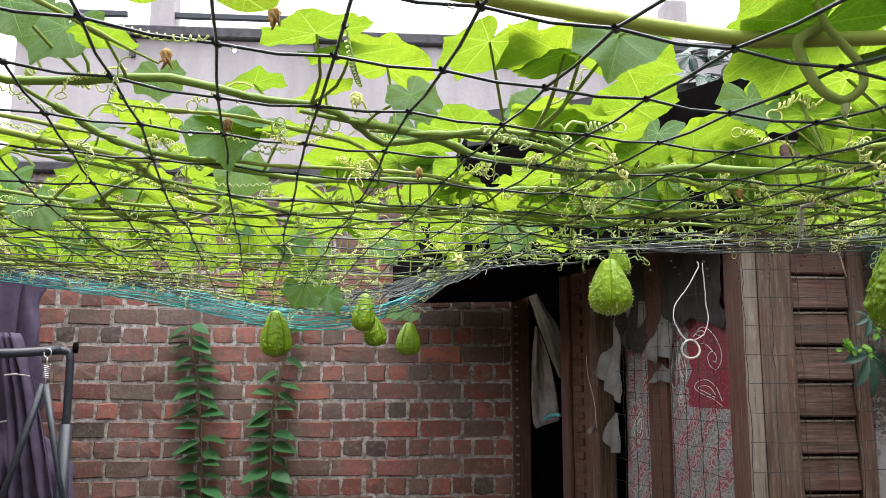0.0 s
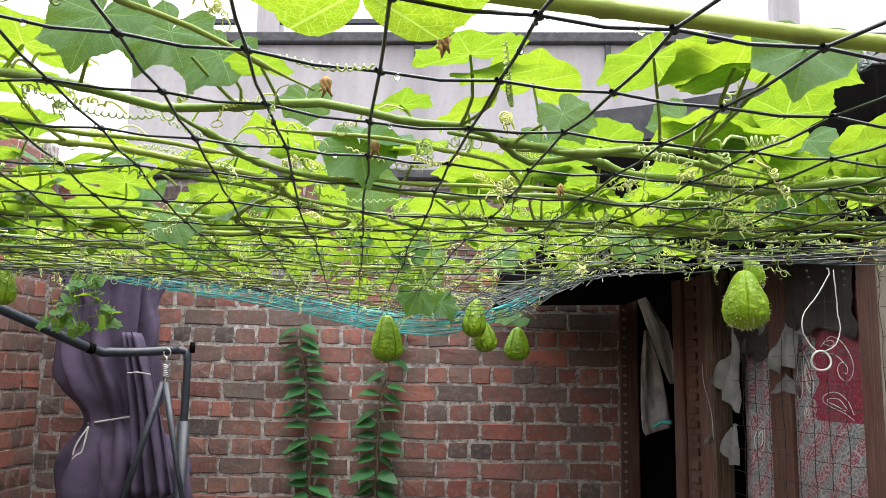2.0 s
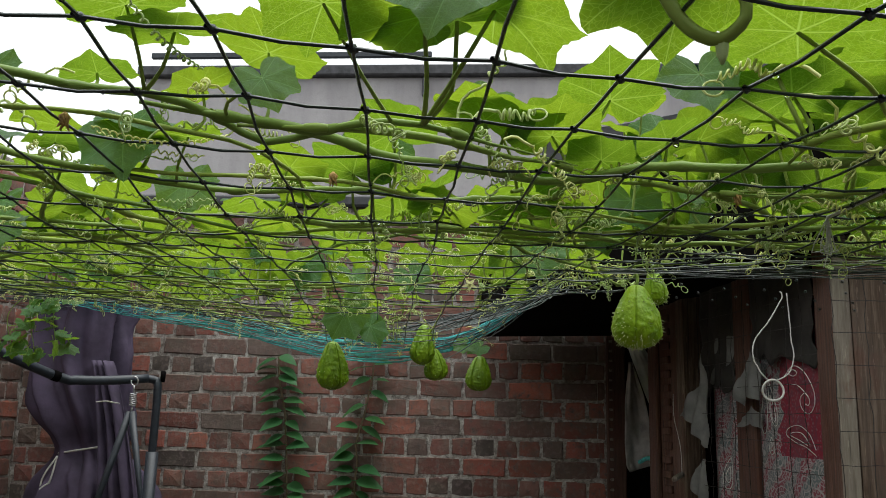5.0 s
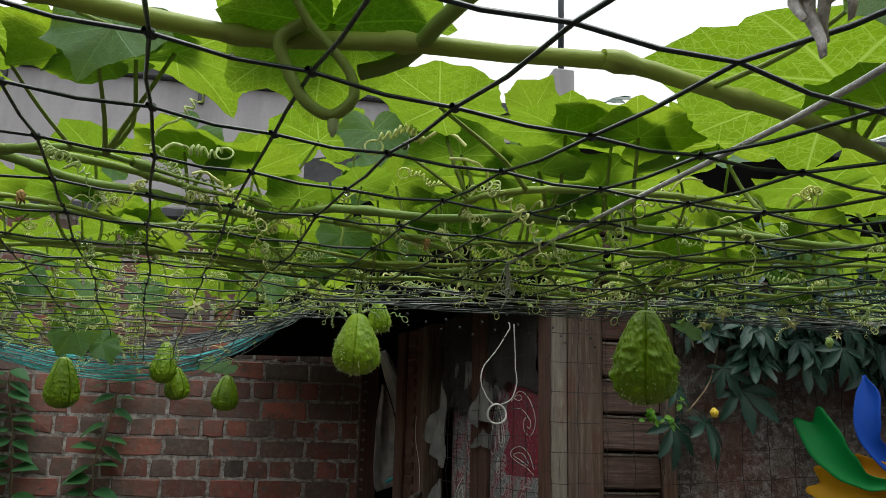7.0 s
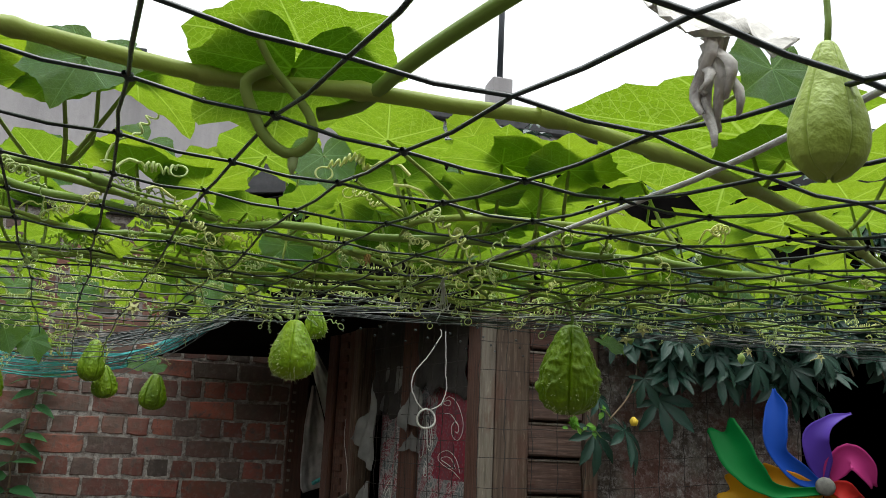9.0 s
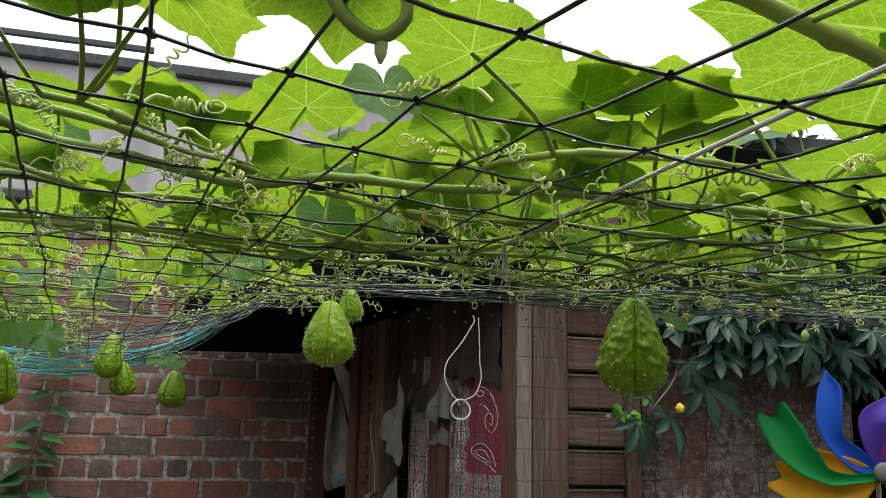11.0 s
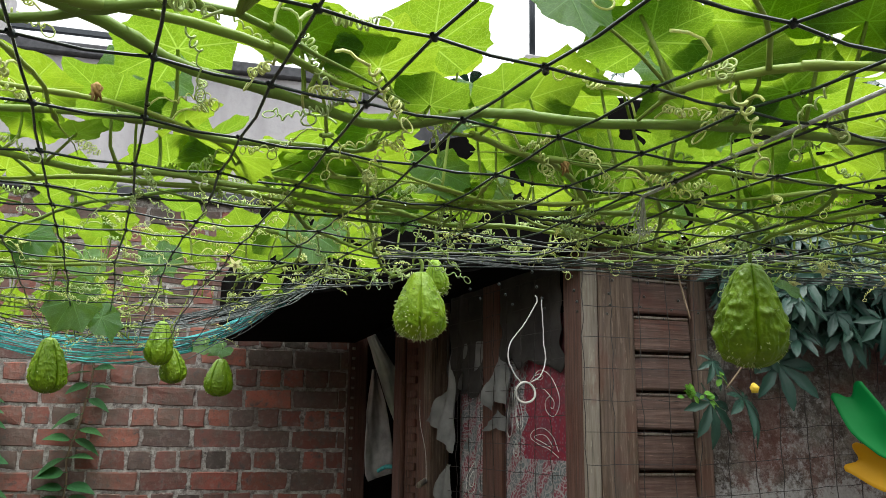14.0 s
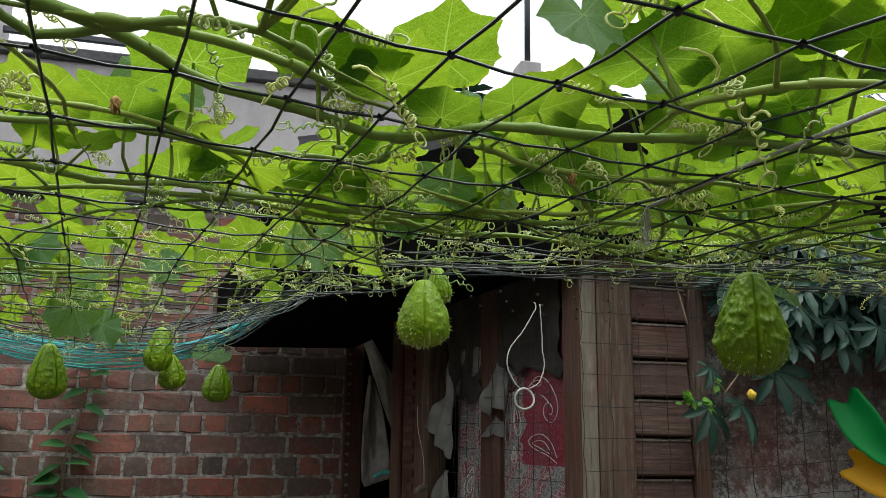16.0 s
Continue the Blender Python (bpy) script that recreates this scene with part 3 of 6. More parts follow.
# back walls close the inside; their near-black colour stands in for indoor shade
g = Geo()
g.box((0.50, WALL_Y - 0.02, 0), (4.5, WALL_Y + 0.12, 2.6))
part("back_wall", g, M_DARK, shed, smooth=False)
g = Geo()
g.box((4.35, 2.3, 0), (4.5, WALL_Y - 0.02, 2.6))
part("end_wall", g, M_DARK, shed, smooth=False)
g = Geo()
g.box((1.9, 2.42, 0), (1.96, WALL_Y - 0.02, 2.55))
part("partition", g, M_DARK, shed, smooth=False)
# low porch boards that shade the door and the window, near-black to deepen that shade
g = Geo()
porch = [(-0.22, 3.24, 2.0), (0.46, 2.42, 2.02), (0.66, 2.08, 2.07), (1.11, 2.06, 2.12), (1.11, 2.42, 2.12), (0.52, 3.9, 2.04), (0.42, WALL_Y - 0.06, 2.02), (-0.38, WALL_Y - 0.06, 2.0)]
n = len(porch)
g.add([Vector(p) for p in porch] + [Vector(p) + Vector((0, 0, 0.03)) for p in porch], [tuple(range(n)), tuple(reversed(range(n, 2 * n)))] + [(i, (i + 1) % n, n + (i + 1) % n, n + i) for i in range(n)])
part("porch_board", g, M_DARK, shed, "near-black low boards over door and window, shade in their colour", smooth=False)
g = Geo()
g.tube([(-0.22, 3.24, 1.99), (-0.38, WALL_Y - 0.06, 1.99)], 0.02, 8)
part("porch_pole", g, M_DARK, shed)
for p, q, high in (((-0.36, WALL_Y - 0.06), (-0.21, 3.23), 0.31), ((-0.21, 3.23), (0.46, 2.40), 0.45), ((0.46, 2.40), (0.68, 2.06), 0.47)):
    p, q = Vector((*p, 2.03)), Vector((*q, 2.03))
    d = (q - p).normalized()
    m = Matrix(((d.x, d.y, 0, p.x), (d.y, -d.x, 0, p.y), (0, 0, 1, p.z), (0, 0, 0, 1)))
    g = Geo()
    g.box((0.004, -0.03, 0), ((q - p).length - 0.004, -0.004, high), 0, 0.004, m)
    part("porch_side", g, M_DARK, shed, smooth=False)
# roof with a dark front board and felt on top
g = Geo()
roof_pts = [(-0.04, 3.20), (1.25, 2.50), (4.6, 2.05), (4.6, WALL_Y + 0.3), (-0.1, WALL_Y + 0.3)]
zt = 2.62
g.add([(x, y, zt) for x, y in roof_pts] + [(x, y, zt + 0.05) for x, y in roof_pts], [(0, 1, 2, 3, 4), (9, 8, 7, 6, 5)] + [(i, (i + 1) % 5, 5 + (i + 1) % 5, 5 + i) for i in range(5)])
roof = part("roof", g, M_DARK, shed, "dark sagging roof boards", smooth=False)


def edge_board(geo, p, q, z0, z1, thick, lean=0.0, bevel=0.004):
    p, q = Vector((*p, 0)), Vector((*q, 0))
    d = (q - p).normalized()
    n = Vector((d.y, -d.x, 0))
    m = Matrix(((d.x, n.x, 0, p.x), (d.y, n.y, 0, p.y), (0, 0, 1, 0), (0, 0, 0, 1))) @ Matrix.Translation((0, 0, z1)) @ Matrix.Rotation(radians(lean), 4, "X")
    geo.box((0, 0, z0 - z1), ((q - p).length, thick, 0), 0, bevel, m)


g = Geo()
edge_board(g, (-0.05, 3.195), (1.26, 2.475), 2.55, 2.70, 0.03)
part("fascia", g, M_COPING, roof, "dark front board of the roof", smooth=False)
g = Geo()
edge_board(g, (1.26, 2.475), (4.6, 2.03), 2.55, 2.70, 0.03)
part("fascia", g, M_COPING, roof, smooth=False)
g = Geo()
g.sheet([[(-0.07 + 1.35 * u + 0.10 * v, 3.17 - 0.74 * u + 0.45 * v, 2.700 + 0.10 * v + 0.008 * wob(u * 4, v, 1.5)) for u in np.linspace(0, 1, 14)] for v in np.linspace(0, 1, 5)], 0, 0.012)
part("roofing_felt", g, M_ROOFING, roof, "grey roofing felt on the eave", smooth=False)

# ---- rags and cloth at the window ----


def hung_cloth(s0, s1, z0, z1, out=0.02, fold=0.012, waves=3.0, nu=26, nv=30, ragged=0.0, seed=1, taper=(0, 0), thick=0.002):
    rows = []
    for j in range(nv + 1):
        v = j / nv
        row = []
        for i in range(nu + 1):
            u = i / nu
            z = z1 + (z0 - z1) * v
            s = s0 + taper[0] * v + (s1 + taper[1] * v - s0 - taper[0] * v) * u
            if ragged:
                z += ragged * v * (wob(u * 5, seed, 1.0, seed) * 1.6)
                s += ragged * 0.7 * wob(v * 6, u * 2, 1.0, seed + 5) * (0.3 + v)
            o = out + fold * math.sin(u * waves * 6.28 + 1.7 * v + seed) + fold * 0.8 * wob(u * 3, v * 3, 1.0, seed)
            row.append(on_side(s, o, z))
        rows.append(row)
    gg = Geo()
    gg.sheet(rows, 0, thick)
    return gg


for nm, args, mat, lab, cat in (
    ("window_cloth", dict(s0=0.04, s1=0.445, z0=0.80, z1=1.90, out=-0.005, fold=0.006, waves=2.2, seed=2), M_PAISLEY, "crimson and white paisley cotton hung in the window", "cloth"),
    ("window_cloth", dict(s0=0.55, s1=0.79, z0=0.80, z1=1.72, out=-0.012, fold=0.007, waves=2.0, seed=4), M_PAISLEY, "crimson and white paisley cotton hung in the window", "cloth"),
    ("window_rag", dict(s0=0.05, s1=0.44, z0=1.74, z1=2.14, out=0.018, fold=0.006, waves=1.5, ragged=0.05, seed=7), M_SHADEDCLOTH, "torn grey rag over the top of the window", "rag"),
    ("window_rag", dict(s0=0.56, s1=0.82, z0=1.66, z1=2.14, out=0.01, fold=0.008, waves=1.6, ragged=0.05, seed=15), M_SHADEDCLOTH, "torn grey rag over the top of the window", "rag"),
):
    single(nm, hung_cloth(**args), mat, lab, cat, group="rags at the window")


def torn_rag(rim, out, seed):
    """A torn scrap inside a rough outline of (s, z), with a frayed rim and soft folds."""
    n = len(rim)
    line = []
    for i in range(n):
        a, b = Vector(rim[i]), Vector(rim[(i + 1) % n])
        k2 = max(2, int((b - a).length / 0.012))
        line.extend(a.lerp(b, j / k2) for j in range(k2))
    mid = sum(line, Vector((0, 0))) / len(line)
    verts, faces = [on_side(mid.x, out, mid.y)], []
    m = len(line)
    for ring in range(1, 9):
        for i, q in enumerate(line):
            fray = Vector((wob(i, 1, 0.7, seed), wob(i, 5, 0.7, seed))) * (0.006 if ring == 8 else 0.0)
            p = mid.lerp(q, ring / 8) + fray
            verts.append(on_side(p.x, out + 0.016 * wob(p.x * 14, p.y * 9, 1.0, seed) + 0.007 * math.sin(p.x * 70 + p.y * 25 + seed), p.y))
    for i in range(m):
        k2 = (i + 1) % m
        faces.append((0, 1 + i, 1 + k2))
        for ring in range(7):
            faces.append((1 + ring * m + i, 1 + ring * m + m + i, 1 + ring * m + m + k2, 1 + ring * m + k2))
    gg = Geo()
    gg.add(verts, faces)
    return gg


for rim, out, mat, lab in (
    (((0.398, 1.780), (0.440, 1.715), (0.530, 1.645), (0.505, 1.622), (0.454, 1.595), (0.430, 1.632), (0.350, 1.612), (0.318, 1.680), (0.335, 1.755)), 0.045, M_GREYCLOTH, "torn grey rag draped over the window post"),
    (((0.436, 1.600), (0.525, 1.520), (0.440, 1.535), (0.359, 1.515), (0.370, 1.575)), 0.030, M_GREYCLOTH, "torn grey rag scrap below a larger one"),
    (((0.718, 1.830), (0.750, 1.690), (0.830, 1.655), (0.893, 1.620), (0.940, 1.560), (0.855, 1.535), (0.815, 1.495), (0.715, 1.440), (0.685, 1.550), (0.695, 1.720)), 0.055, M_GREYCLOTH, "torn dark grey rag hanging in the window gap"),
    (((0.770, 1.405), (0.735, 1.400), (0.745, 1.240), (0.795, 1.235), (0.905, 1.288), (0.840, 1.350)), 0.045, M_GREYCLOTH, "torn grey rag scrap hanging under the peg"),
    (((0.730, 1.850), (0.560, 1.850), (0.548, 1.690), (0.620, 1.700), (0.690, 1.655), (0.760, 1.690)), 0.004, M_GREYCLOTH, "torn grey rag over the narrow window cloth"),
):
    single("window_rag", torn_rag(rim, out, rim[0][0] * 20), mat, lab, "rag", group="rags at the window")
g = Geo()
g.tube(spline([on_side(0.985, 0.06, 1.645), on_side(0.955, 0.075, 1.60), on_side(0.925, 0.085, 1.545), on_side(0.865, 0.09, 1.44), on_side(0.835, 0.10, 1.335)], 0.02), 0.0014, 5)
single("thread", g, M_STRING, "loose white thread hanging down to the peg", "thread")


def print_line(ways):
    """Printed outlines as thin raised lines on the cloth; each way is a run of (s, z)."""
    gg = Geo()
    for way in ways:
        gg.tube(spline([on_side(s_, 0.009, z_) for s_, z_ in way], 0.008), 0.0013, 4, caps=False)
    return gg


def drop(s_, z_, w, h, lean=0.0):
    pts = []
    for a in np.linspace(0, 2 * math.pi, 15):
        x, y = w * math.sin(a) * (0.62 - 0.38 * math.cos(a)), h * math.cos(a)
        pts.append((s_ + x * math.cos(lean) - y * math.sin(lean), z_ + x * math.sin(lean) + y * math.cos(lean)))
    return pts


for ways, lab in (
    ([[(0.245, 1.690), (0.190, 1.722), (0.130, 1.700), (0.086, 1.645), (0.084, 1.600), (0.115, 1.572), (0.152, 1.588), (0.160, 1.618), (0.135, 1.635), (0.110, 1.617), (0.116, 1.597), (0.133, 1.602)], [(0.240, 1.665), (0.170, 1.660), (0.115, 1.625)], [(0.230, 1.70), (0.19, 1.69), (0.17, 1.70), (0.19, 1.71), (0.22, 1.705)]], "cream hooked paisley printed on the crimson window cloth"),
    ([[(0.090, 1.465), (0.120, 1.510), (0.175, 1.536), (0.235, 1.526), (0.246, 1.505), (0.200, 1.485), (0.140, 1.470), (0.090, 1.447)], [(0.12, 1.48), (0.16, 1.512), (0.21, 1.514), (0.225, 1.505), (0.18, 1.492), (0.13, 1.476)]], "cream paisley drop printed on the crimson window cloth"),
    ([drop(0.325, 1.605, 0.030, 0.075, -0.25), drop(0.325, 1.590, 0.016, 0.045, -0.25)], "cream slim drop printed on the window cloth"),
    ([drop(0.372, 1.590, 0.026, 0.085, 0.1), drop(0.338, 1.468, 0.022, 0.028), drop(0.338, 1.466, 0.010, 0.014)], "cream small drops printed on the window cloth"),
    ([drop(0.64, 1.36, 0.05, 0.06, 0.4), drop(0.64, 1.355, 0.025, 0.03, 0.4)], "cream round drop printed on the narrow window cloth"),
):
    single("cloth_print", print_line(ways), M_WHITECLOTH, lab, "print", group="paisley prints")

# near-black sheet behind the cloths; its colour gives the window gap's shade
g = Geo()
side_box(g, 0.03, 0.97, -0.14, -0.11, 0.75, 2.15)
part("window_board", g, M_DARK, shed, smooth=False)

# dingy white cloth caught behind the door, and a limp bag


def between(stops, v):
    for (v0, *a0), (v1, *a1) in zip(stops, stops[1:]):
        if v <= v1:
            k2 = (v - v0) / (v1 - v0)
            return [p + (q - p) * k2 for p, q in zip(a0, a1)]
    return stops[-1][1:]


def doorway_cloth(stops, y, fold, seed):
    """stops: how far down, left edge x z, right edge x z."""
    rows = []
    for j in range(31):
        lx, lz, rx, rz = between(stops, j / 30)
        rows.append([Vector((lx + (rx - lx) * i / 16, y + 0.9 * fold * math.sin(i * 0.33 + 3.0 * j / 30 + seed) + 0.8 * fold * wob(i * 0.35, j * 0.2, 1.0, seed) + 0.15 * fold * wob(i, j * 0.5, 1.0, seed + 4), lz + (rz - lz) * i / 16)) for i in range(17)])
    gg = Geo()
    gg.sheet(rows, 0, 0.002)
    return gg


g = doorway_cloth(((0, 0.42, 2.14, 0.436, 2.128), (0.25, 0.445, 2.035, 0.54, 1.968), (0.5, 0.498, 1.871, 0.624, 1.846), (0.8, 0.562, 1.684, 0.656, 1.672), (1, 0.616, 1.549, 0.668, 1.543)), 4.52, 0.014, 1)
single("door_cloth", g, M_WHITECLOTH, "dingy white cloth hanging twisted in the doorway", "cloth", group="cloths in the doorway")
g = doorway_cloth(((0, 0.476, 1.848, 0.497, 1.848), (0.35, 0.448, 1.637, 0.551, 1.684), (0.7, 0.444, 1.403, 0.593, 1.462), (0.92, 0.452, 1.292, 0.607, 1.345), (1, 0.471, 1.258, 0.605, 1.304)), 4.49, 0.020, 3)
single("door_bag", g, M_BAGCLOTH, "limp grey-white cloth bag hanging in the doorway", "bag", group="cloths in the doorway")
g = Geo()
g.tube(spline([(0.515, 4.44, 1.315), (0.545, 4.38, 1.339), (0.576, 4.31, 1.341)], 0.01), 0.011, 6)
single("knotted_cord", g, M_TEAL, "teal cord knotted round the hanging bag", "cord")

# ring on a loop of white string
g = Geo()
ring_c = Vector((0.545, 2.215, 1.633))
left_l = spline([ring_c + Vector((-0.012, 0, 0.028)), (0.515, 2.215, 1.68), (0.494, 2.215, 1.725), (0.503, 2.22, 1.775), (0.545, 2.22, 1.83), (0.585, 2.22, 1.90), (0.578, 2.22, 1.915)], 0.01)
right_l = spline([ring_c + Vector((0.012, 0, 0.028)), (0.59, 2.215, 1.68), (0.607, 2.215, 1.73), (0.603, 2.22, 1.78), (0.602, 2.22, 1.84), (0.598, 2.22, 1.91)], 0.01)
g.tube([p + Vector((0.002 * wob(i, 0, 0.9), 0, 0)) for i, p in enumerate(left_l)], 0.0019, 6)
g.tube([p + Vector((0.002 * wob(i, 4, 0.9), 0, 0)) for i, p in enumerate(right_l)], 0.0019, 6)
hanger = thing("string_ring", "white plastic ring on a loop of white string", "ring", (0.545, 2.215, 1.633))
part("string", g, M_STRING, hanger)
g = Geo()
g.tube([ring_c + Vector((0.029 * math.cos(a), 0.004 * math.sin(a * 2), 0.029 * math.sin(a))) for a in np.linspace(0, 2 * math.pi, 33)], 0.0032, 8, caps=False)
part("ring", g, M_STRING, hanger)

# ---- wire mesh in front of window, post and plaster ----


def wire_panel(name, label, place, n_up, n_across, cell, z0, seed, r=0.0022):
    """place(u, z, sag) gives a point; u runs across in metres."""
    gg = Geo()
    for i in range(n_across + 1):
        gg.tube([place(i * cell + 0.010 * wob(i, j, 0.7, seed), z0 + j * cell / 2, 0.006 * wob(i * 2, j, 0.6, seed + 1)) for j in range(n_up * 2 + 1)], r, 4, caps=False)
    for j in range(n_up + 1):
        gg.tube([place(i * cell / 2, z0 + j * cell + 0.006 * wob(i, j * 3, 0.6, seed + 2), 0.006 * wob(i, j, 0.5, seed + 3)) for i in range(n_across * 2 + 1)], r, 4, caps=False)
    return single(name, gg, M_WIRE, label, "wire mesh", kind="stuff")


wire_panel("wire_mesh", "rusty square wire mesh stretched over the window", lambda u, z, s: on_side(u - 0.02, 0.05 + s, z), 14, 9, 0.088, 0.78, 3, 0.0013)
wire_panel("wire_mesh", "rusty square wire mesh nailed before post and wall", lambda u, z, s: Vector((0.68 + u, 2.11 + s, z + 0.055 * smooth01(u, 0.2, 1.3))), 15, 14, 0.088, 0.733, 5, 0.0013)

# ---- swing frame and covered parasol by the west wall ----
swing = thing("swing_frame", "dark grey steel tube frame of a garden swing", "swing", (-2.3, 4.0, 0))
g = Geo()
g.tube(spline([(-2.85, 2.3, 2.02), (-2.74, 2.9, 1.93), (-2.64, 3.38, 1.835), (-2.44, 3.85, 1.68), (-2.38, 3.94, 1.667), (-2.26, 4.05, 1.672), (-2.10, 4.165, 1.69)], 0.05), 0.024, 12)
part("top_tube", g, M_STEEL, swing)
g = Geo()
g.tube(spline([(-2.11, 4.16, 1.69), (-2.07, 4.188, 1.68), (-2.055, 4.192, 1.64), (-2.055, 4.192, 1.30)], 0.012), 0.021, 12)
part("post", g, M_STEEL, swing)
g = Geo()
g.tube([(-2.055, 4.192, 0.0), (-2.055, 4.192, 1.31)], 0.032, 12)
part("post_sleeve", g, M_STEEL, swing)
g = Geo()
g.tube([(-2.045, 4.195, 1.703), (-2.025, 4.205, 1.703)], 0.03, 12)
part("end_cap", g, M_DARK, swing)
g = Geo()
g.tube([(-2.45, 3.83, 1.687), (-2.43, 3.86, 1.678)], 0.027, 12)
part("bolt_collar", g, M_DARK, swing)
g = Geo()
g.tube([(-2.10 + 0.018 * math.cos(a), 4.0 + 0.12 * 0, 1.668 + 0.022 * math.sin(a)) for a in np.linspace(math.pi * 0.9, math.pi * 2.6, 20)], 0.004, 6)
g.tube([(-2.10, 4.0, 1.65), (-2.10, 4.0, 1.61)], 0.005, 6)
part("hook", g, M_ZINC, swing)
g = Geo()
g.tube([(-2.10 + 0.016 * math.cos(a), 4.0 + 0.016 * math.sin(a), 1.61 - 0.065 * a / (2 * math.pi * 7)) for a in np.linspace(0, 2 * math.pi * 7, 110)], 0.0035, 5)
g.tube([(-2.10, 4.0, 1.545), (-2.105, 4.0, 1.50)], 0.005, 6)
part("spring", g, M_ZINC, swing, "zinc-plated coil spring")
g = Geo()
g.tube([(-2.11, 4.0, 1.515), (-2.23, 4.0, 1.10), (-2.35, 4.0, 0.70)], [0.02, 0.017, 0.017], 8)
part("hanging_strap", g, M_STEEL, swing)
g = Geo()
g.tube([(-2.10, 4.0, 1.515), (-2.01, 3.99, 1.10), (-1.91, 3.98, 0.70)], [0.02, 0.014, 0.014], 8)
part("hanging_strap", g, M_STEEL, swing)
g = Geo()
g.tube([(-2.72, 3.02, 1.90), (-2.74, 3.02, 1.70)], 0.006, 6)
g.tube([(-2.74, 3.02, 1.70), (-2.66, 3.02, 1.2), (-2.54, 3.02, 0.70)], 0.017, 8)
part("hanging_strap", g, M_STEEL, swing)

rows = []
NU, NV = 110, 70
for j in range(NV + 1):
    v = j / NV
    z = 2.16 - 1.5 * v
    waist = math.exp(-((z - 1.30) / 0.13) ** 2)
    rx = (0.25 + 0.06 * smooth01(z, 1.4, 1.0)) * (1 - 0.36 * waist)
    ry = (0.15 + 0.05 * smooth01(z, 1.4, 1.0)) * (1 - 0.45 * waist)
    cx = -2.60 + 0.10 * smooth01(z, 1.8, 1.2) + 0.07 * smooth01(z, 1.35, 1.0)
    row = []
    for i in range(NU + 1):
        a = 2 * math.pi * i / NU
        fold = 1 + (0.17 + 0.05 * v) * math.sin(a * 8 + 3.4 * wob(v * 2.5, 1, 1.0) + 1.5 * v) + 0.09 * math.sin(a * 15 - 4 * v + 3 * wob(v * 3, 4, 1.0)) + 0.16 * wob(math.cos(a) * 3, v * 7, 1.0, 3) + 0.05 * wob(math.cos(a) * 8, v * 22 + math.sin(a) * 8, 1.0, 5)
        row.append(Vector((cx + rx * fold * math.cos(a), 4.40 + ry * fold * math.sin(a), z)))
    rows.append(row)
g = Geo()
g.sheet(rows, 0)
parasol = thing("folded_cloth", "folded dusky purple canvas tied round with white string", "canvas", (-2.58, 4.4, 0.6))
part("canvas", g, M_PURPLE, parasol)
rows = []
for j in range(26):
    v = j / 25
    z = 1.78 - 0.86 * v
    rows.append([Vector((-2.40 + 0.21 * v ** 0.8 + (0.05 + 0.07 * v) * (2 * i / 16 - 1), 4.22 + 0.05 * math.sin(i * 1.3 + v * 2) - 0.05 * v, z)) for i in range(17)])
g = Geo()
g.sheet(rows, 0, 0.004)
part("canvas_flap", g, M_PURPLE, parasol)
for line, r in (
    ([Vector((-2.49 + 0.175 * math.cos(a), 4.40 + 0.11 * math.sin(a), 1.305 + 0.03 * math.cos(a))) for a in np.linspace(0, 2 * math.pi, 40)], 0.006),
    (spline([(-2.60, 4.25, 1.27), (-2.66, 4.23, 1.15), (-2.665, 4.23, 1.0), (-2.69, 4.24, 0.85)], 0.02), 0.005),
    (spline([(-2.60, 4.25, 1.27), (-2.62, 4.23, 1.13), (-2.66, 4.22, 1.10), (-2.64, 4.23, 0.95), (-2.64, 4.24, 0.82)], 0.02), 0.005),
    (spline([(-2.36, 4.14, 1.56), (-2.30, 4.13, 1.565), (-2.23, 4.13, 1.555)], 0.02), 0.004),
):
    g = Geo()
    g.tube(line, r, 5)
    part("tie_string", g, M_STRING, parasol, "white tie string")
g = Geo()
g.tube([(-2.60, 4.40, 0.0), (-2.60, 4.40, 2.17)], 0.02, 10)
part("pole", g, M_STEEL, parasol)


# ---- the net overhead ----
rng = random.Random(21)
NET_O, NET_A, NET_B = Vector((-0.174, 0.569)), Vector((0.0886, 0.0159)), Vector((-0.0198, 0.1407))


def net_z(x, y):
    z = 1.786 + 0.008 * wob(x, y, 1.4, 2) + 0.03 * smooth01(y, 0.6, 1.4)
    z += 0.165 * smooth01(-x, 0.75, 1.9) * smooth01(y, 1.4, 3.3) + 0.075 * smooth01(-x, 1.5, 2.3) * smooth01(y, 3.0, 3.9) - 0.035 * math.exp(-((x + 0.65) / 0.35) ** 2) * smooth01(y, 2.0, 2.9)
    z += 0.26 * math.exp(-((x - 0.05) / 0.24) ** 2) * smooth01(y, 1.5, 3.1)
    far = smooth01(y, 0.6, 1.15)
    if far < 1:
        u, v = max(-0.9, min(0.35, x)), min(0.9, y)
        near = 1.7346 - 0.0713 * u + 0.1226 * v + 0.0161 * u * u + 0.099 * u * v - 0.0627 * v * v
        z = near + (z - near) * far
    return z


def net_back(x):
    """How far back the net reaches."""
    if x < -0.85:
        return 2.9 + (-0.85 - x) * 0.75
    if x < -0.3:
        return 2.9 + 0.3 * smooth01(x, -0.6, -0.3)
    if x < -0.02:
        return 3.2
    if x < 0.06:
        return 3.2 - (x + 0.02) / 0.08 * 1.9
    return 1.30 - 0.06 * (x - 0.06)


